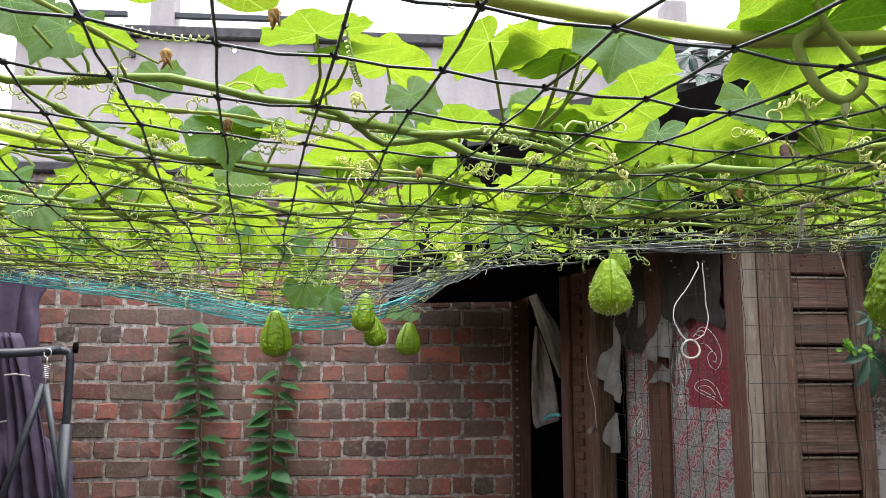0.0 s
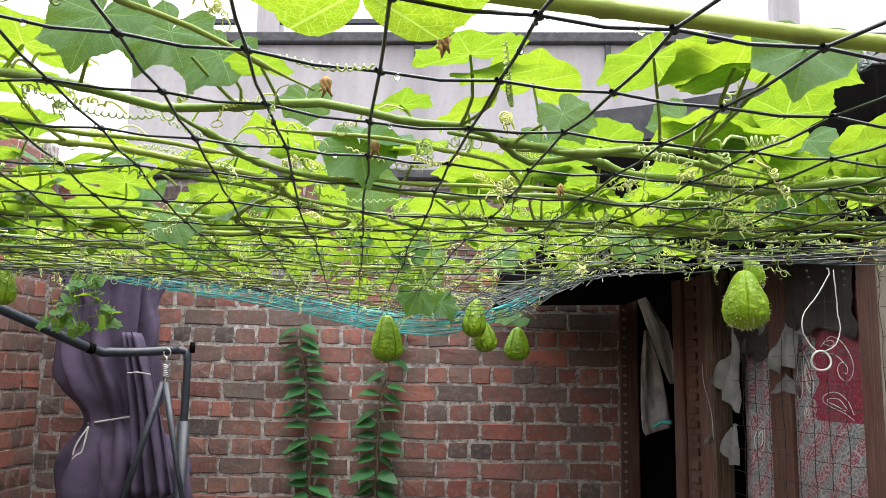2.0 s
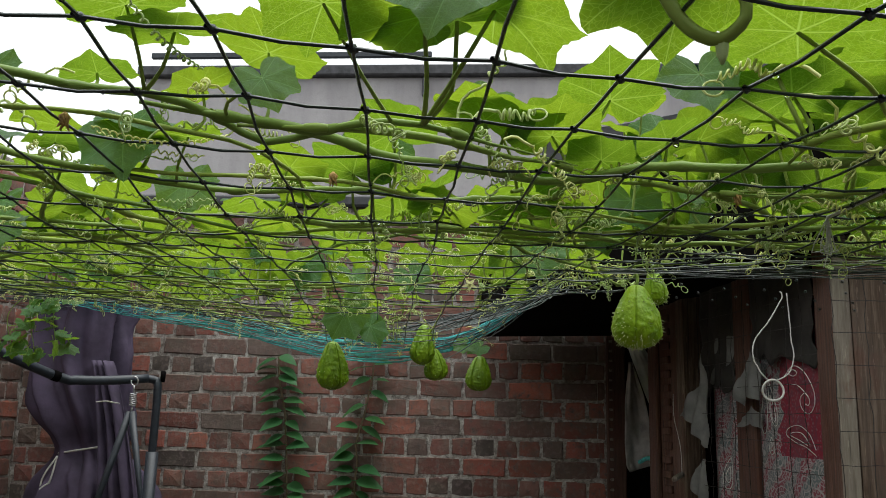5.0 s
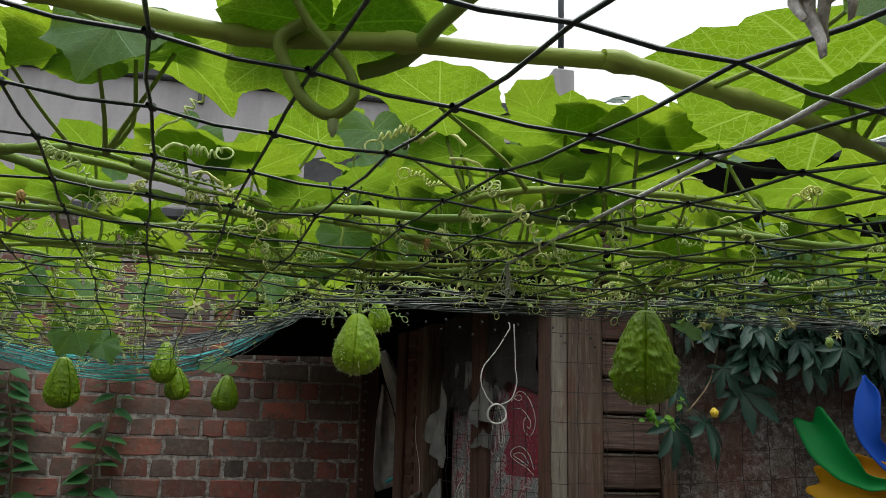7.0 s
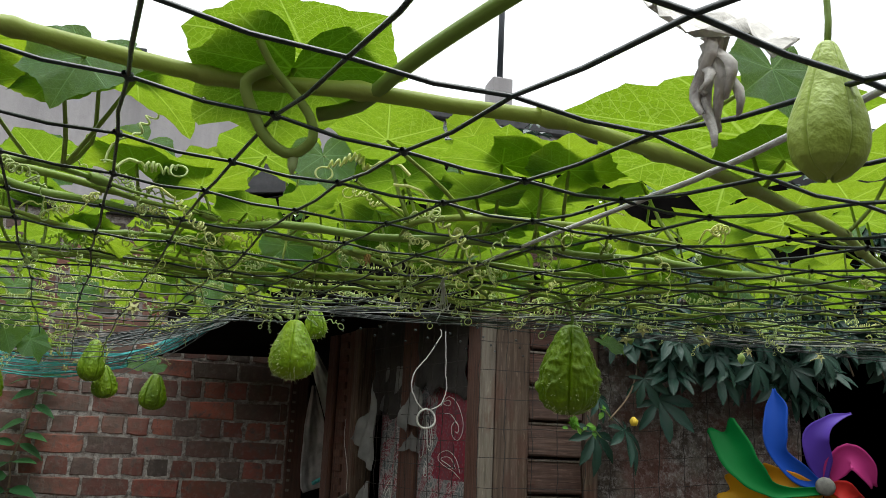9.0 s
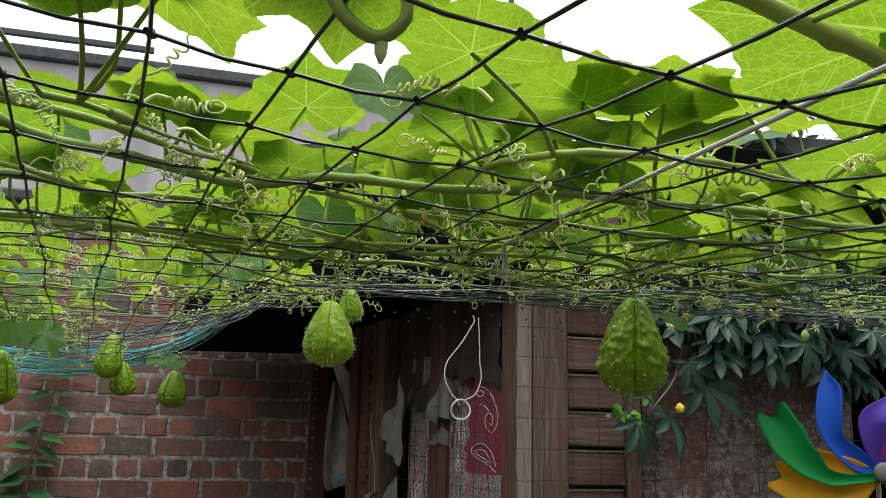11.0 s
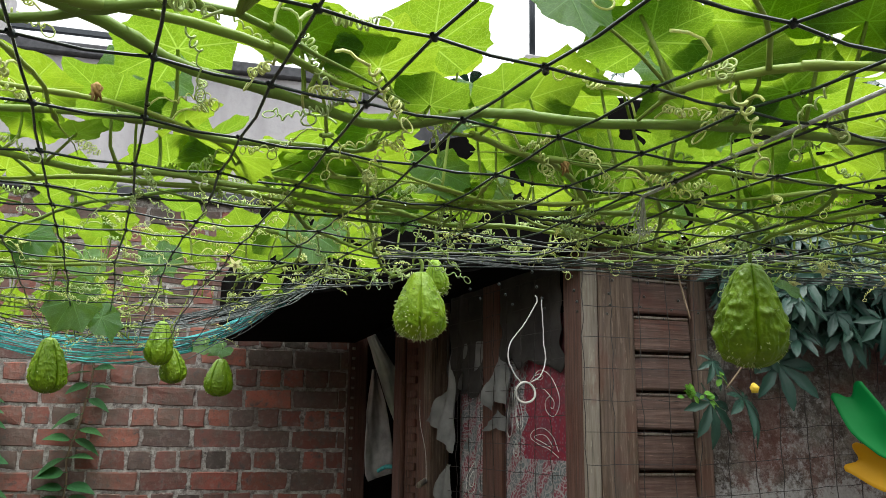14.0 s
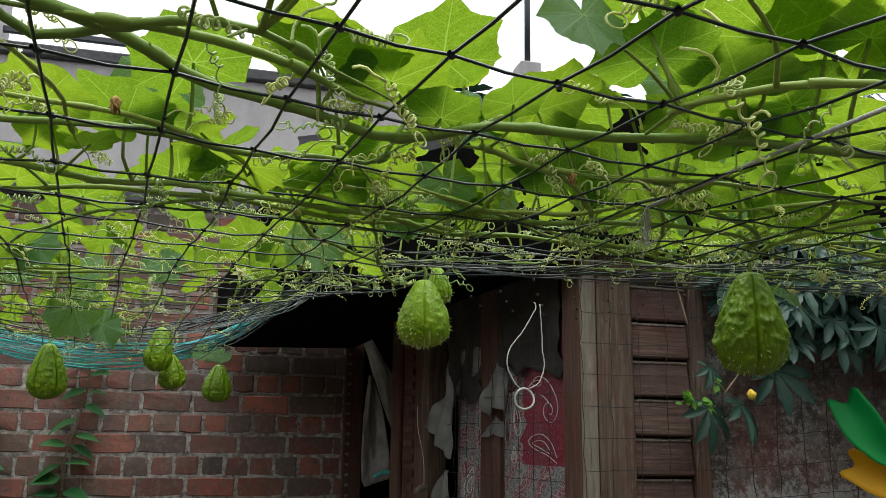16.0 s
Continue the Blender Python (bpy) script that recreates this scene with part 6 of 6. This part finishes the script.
def palmate_mesh(name, seed):
    rg = random.Random(seed)
    gg = Geo()
    for deg, ln in ((0, 1.0), (38, 0.92), (-38, 0.92), (78, 0.74), (-78, 0.74), (120, 0.5), (-120, 0.5)):
        a = radians(deg + rg.uniform(-6, 6))
        ca, sa = math.cos(a), math.sin(a)
        fall = rg.uniform(0.15, 0.4)
        rows = []
        for i in range(8):
            t = i / 7
            w = 0.15 * ln * math.sin(math.pi * min(1, (t * 0.95 + 0.04) ** 1.35)) ** 0.9 * (1 + 0.10 * math.sin(19 * t + seed))
            row = []
            for u in (-1, -0.5, 0, 0.5, 1):
                x, y = w * u, ln * t
                z = 0.35 * abs(u) * w - fall * t * t * ln
                row.append(Vector((x * ca + y * sa, -x * sa + y * ca, z)))
            rows.append(row)
        gg.sheet(rows, 0)
    gg.tube([(0, -0.5, -0.1), (0, -0.2, -0.02), (0, 0, 0)], 0.012, 4)
    return gg.mesh(name, [M_PALM])


PALMS = [palmate_mesh("leaf", s) for s in range(5)]
palm_vine = thing("palmate_climber", "dark green climber with hand-shaped leaves over old plaster", "climbing plant", (1.4, 2.2, 1.6))
g = Geo()
for k2 in range(12):
    x = 1.0 + 0.13 * k2
    g.tube(spline([(x, 2.19, 2.2), (x + 0.1 * wob(k2, 0, 1.0), 2.14, 2.0), (x + 0.2 * wob(k2, 2, 1.0), 2.08, 1.85 - 0.1 * abs(wob(k2, 5, 1.0)))], 0.04), 0.003, 5)
g.tube(spline([(1.3, 2.18, 2.1), (1.24, 2.12, 1.9), (1.18, 2.08, 1.75), (1.08, 2.04, 1.65)], 0.03), 0.003, 5)
part("stem", g, M_CLIMBSTEM, palm_vine, kind="stuff")


def palm_leaf(x, y, z, size, tip=None):
    tip = tip or (rng.uniform(-0.8, 0.8), rng.uniform(-0.7, -0.1), rng.uniform(-1.0, -0.1))
    m = Matrix.Translation((x, y, z)) @ facing(tip, (rng.uniform(-0.6, 0.6), -1.0, rng.uniform(0.2, 0.9))) @ Matrix.Scale(size, 4)
    piece("leaf", rng.choice(PALMS), palm_vine, m)


for k2 in range(72):
    x = rng.uniform(1.28, 1.88)
    palm_leaf(x, rng.uniform(1.98, 2.14), rng.uniform(1.80, 2.02) + 0.06 * wob(x, 1, 3.0), rng.uniform(0.085, 0.125))
for k2 in range(150):
    x = rng.uniform(1.14, 2.6)
    palm_leaf(x, rng.uniform(2.06, 2.18), rng.uniform(1.90, 2.26) + 0.05 * wob(x, 0, 2.0), rng.uniform(0.085, 0.13))
for x, z, tx, tz, size in ((1.269, 1.726, 0.083, -0.072, 0.15), (1.047, 1.612, 0.018, -0.128, 0.125), (1.150, 1.626, 0.069, -0.117, 0.135), (1.479, 1.911, 0.035, -0.078, 0.11), (1.707, 1.908, 0.016, -0.109, 0.115), (1.573, 1.811, -0.012, -0.089, 0.09), (1.364, 1.871, 0.003, -0.071, 0.08), (1.487, 1.925, 0.08, -0.076, 0.12), (1.369, 1.887, -0.014, -0.076, 0.085), (1.550, 1.900, 0.062, -0.07, 0.10), (1.808, 1.950, 0.061, -0.02, 0.10), (1.884, 2.022, 0.085, -0.055, 0.10), (2.125, 2.042, 0.048, -0.079, 0.11), (1.057, 1.727, 0.019, -0.08, 0.085), (1.22, 1.79, 0.03, -0.09, 0.10)):
    palm_leaf(x, 2.07, z, size, (tx * 8, -0.30, tz * 8))
roof_vine = thing("palmate_climber", "dark green climber sprawling over the shed roof", "climbing plant", (1.5, 2.9, 2.7))
for k2 in range(260):
    x = rng.uniform(0.5, 3.2)
    y = 2.78 - 0.42 * (x - 0.6) * 0.6 + rng.uniform(-0.2, 0.5)
    m = Matrix.Translation((x, y, rng.uniform(2.40, 2.84))) @ facing((rng.uniform(-0.8, 0.8), rng.uniform(-0.9, 0.2), rng.uniform(-0.6, 0.4)), (rng.uniform(-0.4, 0.4), -0.6, 0.9)) @ Matrix.Scale(rng.uniform(0.10, 0.18), 4)
    piece("leaf", rng.choice(PALMS), roof_vine, m)
g = Geo()
for k2 in range(8):
    x = 0.8 + 0.35 * k2
    g.tube(spline([(x, 2.85 - 0.25 * (x - 0.8), 2.66), (x + 0.15, 2.70 - 0.25 * (x - 0.8), 2.70), (x + 0.3, 2.55 - 0.25 * (x - 0.8), 2.52)], 0.05), 0.004, 5)
part("stem", g, M_CLIMBSTEM, roof_vine, kind="stuff")
g = Geo()
bud = Vector((1.16, 2.03, 1.665))
for i in range(6):
    a = i * math.pi / 3
    g.tube([bud, bud + Vector((0.008 * math.cos(a), 0.008 * math.sin(a) - 0.004, -0.012)), bud + Vector((0.006 * math.cos(a), 0.006 * math.sin(a) - 0.004, -0.026))], [0.004, 0.007, 0.003], 6)
single("yellow_flower", g, M_YELLOW, "small drooping yellow flower among dark leaves", "flower")

# fresh pale sprigs beside the yellow flower
def sprig_leaf(name):
    gg = Geo()
    gg.sheet([[Vector((0.36 * u * math.sin(math.pi * (0.06 + 0.92 * t)), t, 0.10 * abs(u) - 0.25 * t * t)) for u in (-1, -0.5, 0, 0.5, 1)] for t in np.linspace(0, 1, 7)], 0)
    return gg.mesh(name, [M_SPRIG])


SPRIG = sprig_leaf("leaf")
for x, z, count in ((0.955, 1.632, 12), (1.045, 1.685, 4), (1.012, 1.622, 7)):
    sprig = thing("young_sprig", "fresh pale green sprig at the climber's tip", "sprig", (x, 2.03, z), group="young sprigs")
    g = Geo()
    g.tube(spline([(x + 0.07, 2.08, z - 0.03), (x + 0.03, 2.05, z - 0.005), (x, 2.03, z)], 0.01), 0.0018, 5)
    part("stem", g, M_STEM, sprig)
    for k2 in range(count):
        tip = (rng.uniform(-1, 0.6), rng.uniform(-0.8, 0.1), rng.uniform(-0.6, 0.8))
        m = Matrix.Translation((x + rng.uniform(-0.012, 0.02), 2.03 + rng.uniform(-0.008, 0.008), z + rng.uniform(-0.012, 0.012))) @ facing(tip, (rng.uniform(-0.5, 0.5), -0.8, 0.7)) @ Matrix.Scale(rng.uniform(0.016, 0.030), 4)
        piece("leaf", SPRIG, sprig, m)

# ---- toy windmill ----
HUB = Vector((1.795, 1.972, 1.483))
ACROSS, TOWARD = Vector((0.82, -0.57, 0)), Vector((-0.57, -0.82, 0))
mill = thing("pinwheel", "toy pinwheel with eight curled blades in rainbow colours", "pinwheel", HUB)
# each blade: its middle line across and up from the hub, its half width along it, how far it stands off and twists
for nm, col, line, half, off, twist in (
    ("yellow", (0.68, 0.36, 0.01), ((-0.01, -0.02), (-0.12, -0.07), (-0.24, -0.07), (-0.34, -0.03)), (0.02, 0.06, 0.08, 0.06), -0.01, 0.15),
    ("orange", (0.60, 0.16, 0.015), ((0.01, -0.02), (0.04, -0.07), (0.06, -0.17)), (0.02, 0.045, 0.06), 0.0, 0.2),
    ("red", (0.52, 0.025, 0.02), ((0.01, 0.0), (0.06, -0.01), (0.12, -0.045)), (0.02, 0.04, 0.02), 0.012, 0.2),
    ("pink", (0.42, 0.03, 0.18), ((0.01, 0.01), (0.04, 0.07), (0.085, 0.115), (0.135, 0.08), (0.165, 0.01)), (0.02, 0.045, 0.05, 0.045, 0.016), 0.018, 0.5),
    ("violet", (0.075, 0.034, 0.30), ((0.0, 0.015), (-0.016, 0.10), (-0.024, 0.18), (0.03, 0.245), (0.105, 0.275)), (0.02, 0.05, 0.05, 0.025, 0.005), 0.024, 0.6),
    ("blue", (0.008, 0.065, 0.40), ((-0.01, 0.0), (-0.08, 0.037), (-0.155, 0.115), (-0.165, 0.205), (-0.156, 0.285), (-0.162, 0.36)), (0.02, 0.042, 0.034, 0.048, 0.046, 0.006), 0.03, 0.35),
    ("green", (0.004, 0.19, 0.035), ((-0.01, -0.016), (-0.12, -0.028), (-0.195, -0.016), (-0.278, 0.062), (-0.318, 0.132), (-0.35, 0.195)), (0.016, 0.018, 0.03, 0.058, 0.074, 0.064), 0.036, 0.2),
    ("amber", (0.62, 0.26, 0.012), ((-0.01, -0.01), (-0.12, 0.006), (-0.205, 0.036)), (0.016, 0.045, 0.042), 0.016, 0.2),
):
    col_m = plain_material(nm + "_plastic", col, 0.5, 0, 0.06, 8, 0.0)
    col_m.node_tree.nodes["Principled BSDF"].inputs["Specular IOR Level"].default_value = 0.2
    pts = spline([HUB + ACROSS * (0.84 * x) + Vector((0, 0, 0.82 * z)) for x, z in line], 0.012)
    n = len(pts)
    rows = []
    for i, p in enumerate(pts):
        t = i / (n - 1)
        d = (pts[min(i + 1, n - 1)] - pts[max(i - 1, 0)]).normalized()
        cross = d.cross(TOWARD).normalized()
        k2 = t * (len(half) - 1)
        lo = min(int(k2), len(half) - 2)
        w = 0.76 * (half[lo] + (half[lo + 1] - half[lo]) * smooth01(k2 - lo, 0, 1))
        tw = twist * smooth01(t, 0.25, 1.0)
        row = []
        for u in np.linspace(-1, 1, 11):
            notch = (0.020 * math.cos(u * 4.2) - 0.012) * smooth01(t, 0.75, 1.0) * (w / 0.06)
            row.append(p + (cross * math.cos(tw) + TOWARD * math.sin(tw)) * (w * u) + d * (-notch) + TOWARD * (0.05 + off + 0.03 * math.sin(math.pi * t) + 0.35 * w * u * u))
        rows.append(row)
    g = Geo()
    g.sheet(rows, 0, 0.002)
    part("blade", g, col_m, mill, nm + " plastic blade")
g = Geo()
g.tube([HUB + TOWARD * 0.125, HUB + TOWARD * 0.118, HUB + TOWARD * 0.06, HUB], [0.018, 0.028, 0.028, 0.012], 16)
part("hub_cap", g, M_KNOB, mill, "grey hub cap")
g = Geo()
g.tube([(HUB.x, HUB.y + 0.012, 0.0), (HUB.x, HUB.y + 0.012, HUB.z + 0.02)], 0.008, 10)
part("stick", g, M_WOOD_PALE, mill)


# ---- bricks, each its own ----


def brick_shape(w, h, d, seed):
    rg = random.Random(seed)
    c = 0.008
    j = lambda s: rg.uniform(-s, s)
    gg = Geo()
    hw, hh = w / 2, h / 2
    back = [(-hw, 0, -hh), (j(0.3) * hw, 0, -hh), (hw, 0, -hh), (hw, 0, j(0.3) * hh), (hw, 0, hh), (j(0.3) * hw, 0, hh), (-hw, 0, hh), (-hw, 0, j(0.3) * hh)]
    mid = [(x + j(0.004), -d + c + j(0.002), z + j(0.004)) for x, _, z in back]
    for cut in rg.sample((0, 2, 4, 6), 2):
        x, y, z = mid[cut]
        mid[cut] = (x * (1 - rg.uniform(0.0, 0.006) / hw), y + 0.003, z * (1 - rg.uniform(0.0, 0.006) / hh))
    fr = [(x * (1 - c / hw) + j(0.0035), -d + j(0.003), z * (1 - c / hh) + j(0.0035)) for x, _, z in mid]
    ctr = (j(w * 0.15), -d - rg.uniform(-0.002, 0.004), j(h * 0.15))
    gg.add(back + mid + fr + [ctr], [(i, (i + 1) % 8, 8 + (i + 1) % 8, 8 + i) for i in range(8)] + [(8 + i, 8 + (i + 1) % 8, 16 + (i + 1) % 8, 16 + i) for i in range(8)] + [(16 + i, 16 + (i + 1) % 8, 24) for i in range(8)])
    return gg


BH = COURSE - JOINT


def brick_mesh(w, seed):
    me = brick_shape(w, BH, 0.022, seed).mesh("brick", [M_BRICK], False)
    me.attributes.new("rim", "FLOAT", "POINT").data.foreach_set("value", [1.0] * 16 + [0.88] * 8 + [0.0])
    return me


HEADS = [brick_mesh(HEAD - JOINT, s) for s in range(14)]
STRETCH = [brick_mesh(HEAD * 2 - JOINT, s + 50) for s in range(14)]
brg = random.Random(77)
rest_n, rest_w = Geo(), Geo()
for row in range(-12, 13):
    z = ROW0 + COURSE * row
    if z > 2.75 or z < 0.05:
        continue
    header = row % 2 == 0
    pitch = HEAD if header else HEAD * 2
    first = -2.12 + HEAD * (0.5 if header else 1.5)
    for n in range(-12, 20):
        x = first + pitch * n
        lo, hi = max(-3.196, x - pitch / 2), min(0.390, x + pitch / 2)
        if hi - lo < 0.03:
            continue
        cut, x = (hi - lo) / pitch, (lo + hi) / 2
        at = (x + brg.uniform(-0.004, 0.004), WALL_Y + 0.02 + brg.uniform(-0.003, 0.003), z + brg.uniform(-0.003, 0.003))
        m = Matrix.Translation(at) @ Matrix.Rotation(radians(brg.uniform(-1.1, 1.1)), 4, "Y") @ Matrix.Diagonal((cut * brg.uniform(0.98, 1.01), 1, brg.uniform(0.96, 1.015), 1))
        me = brg.choice(HEADS if header else STRETCH)
        if 0.88 < z < 2.15:
            piece("brick", me, wall_north, m)
        else:
            q = brick_shape(pitch - JOINT, BH, 0.022, brg.randrange(99))
            rest_n.add([m @ Vector(p) for p in q.v], q.f)
part("upper_bricks", rest_n, M_BRICKS, wall_north, smooth=False, kind="stuff")
turn_w = Matrix.Rotation(radians(90), 4, "Z")
for row in range(-12, 14):
    z = ROW0 + 0.04 + COURSE * row
    if z > 2.95 or z < 0.05:
        continue
    header = row % 2 == 0
    pitch = HEAD if header else HEAD * 2
    for n in range(-30, 30):
        y = 4.83 - pitch * (n + (0.5 if header else 0.25))
        hi = min(WALL_Y - 0.006, y + pitch / 2)
        if hi - (y - pitch / 2) < 0.03 or y < -2.9:
            continue
        cut, y = (hi - y + pitch / 2) / pitch, (hi + y - pitch / 2) / 2
        m = Matrix.Translation((WEST_X - 0.02, y, z + brg.uniform(-0.003, 0.003))) @ turn_w @ Matrix.Diagonal((cut * brg.uniform(0.97, 1.01), 1, brg.uniform(0.94, 1.02), 1))
        if 3.3 < y and 0.9 < z < 2.1:
            piece("brick", brg.choice(HEADS if header else STRETCH), wall_west, m)
        else:
            q = brick_shape(pitch - JOINT, BH, 0.022, brg.randrange(99))
            rest_w.add([m @ Vector(p) for p in q.v], q.f)
part("more_bricks", rest_w, M_BRICKS, wall_west, smooth=False, kind="stuff")
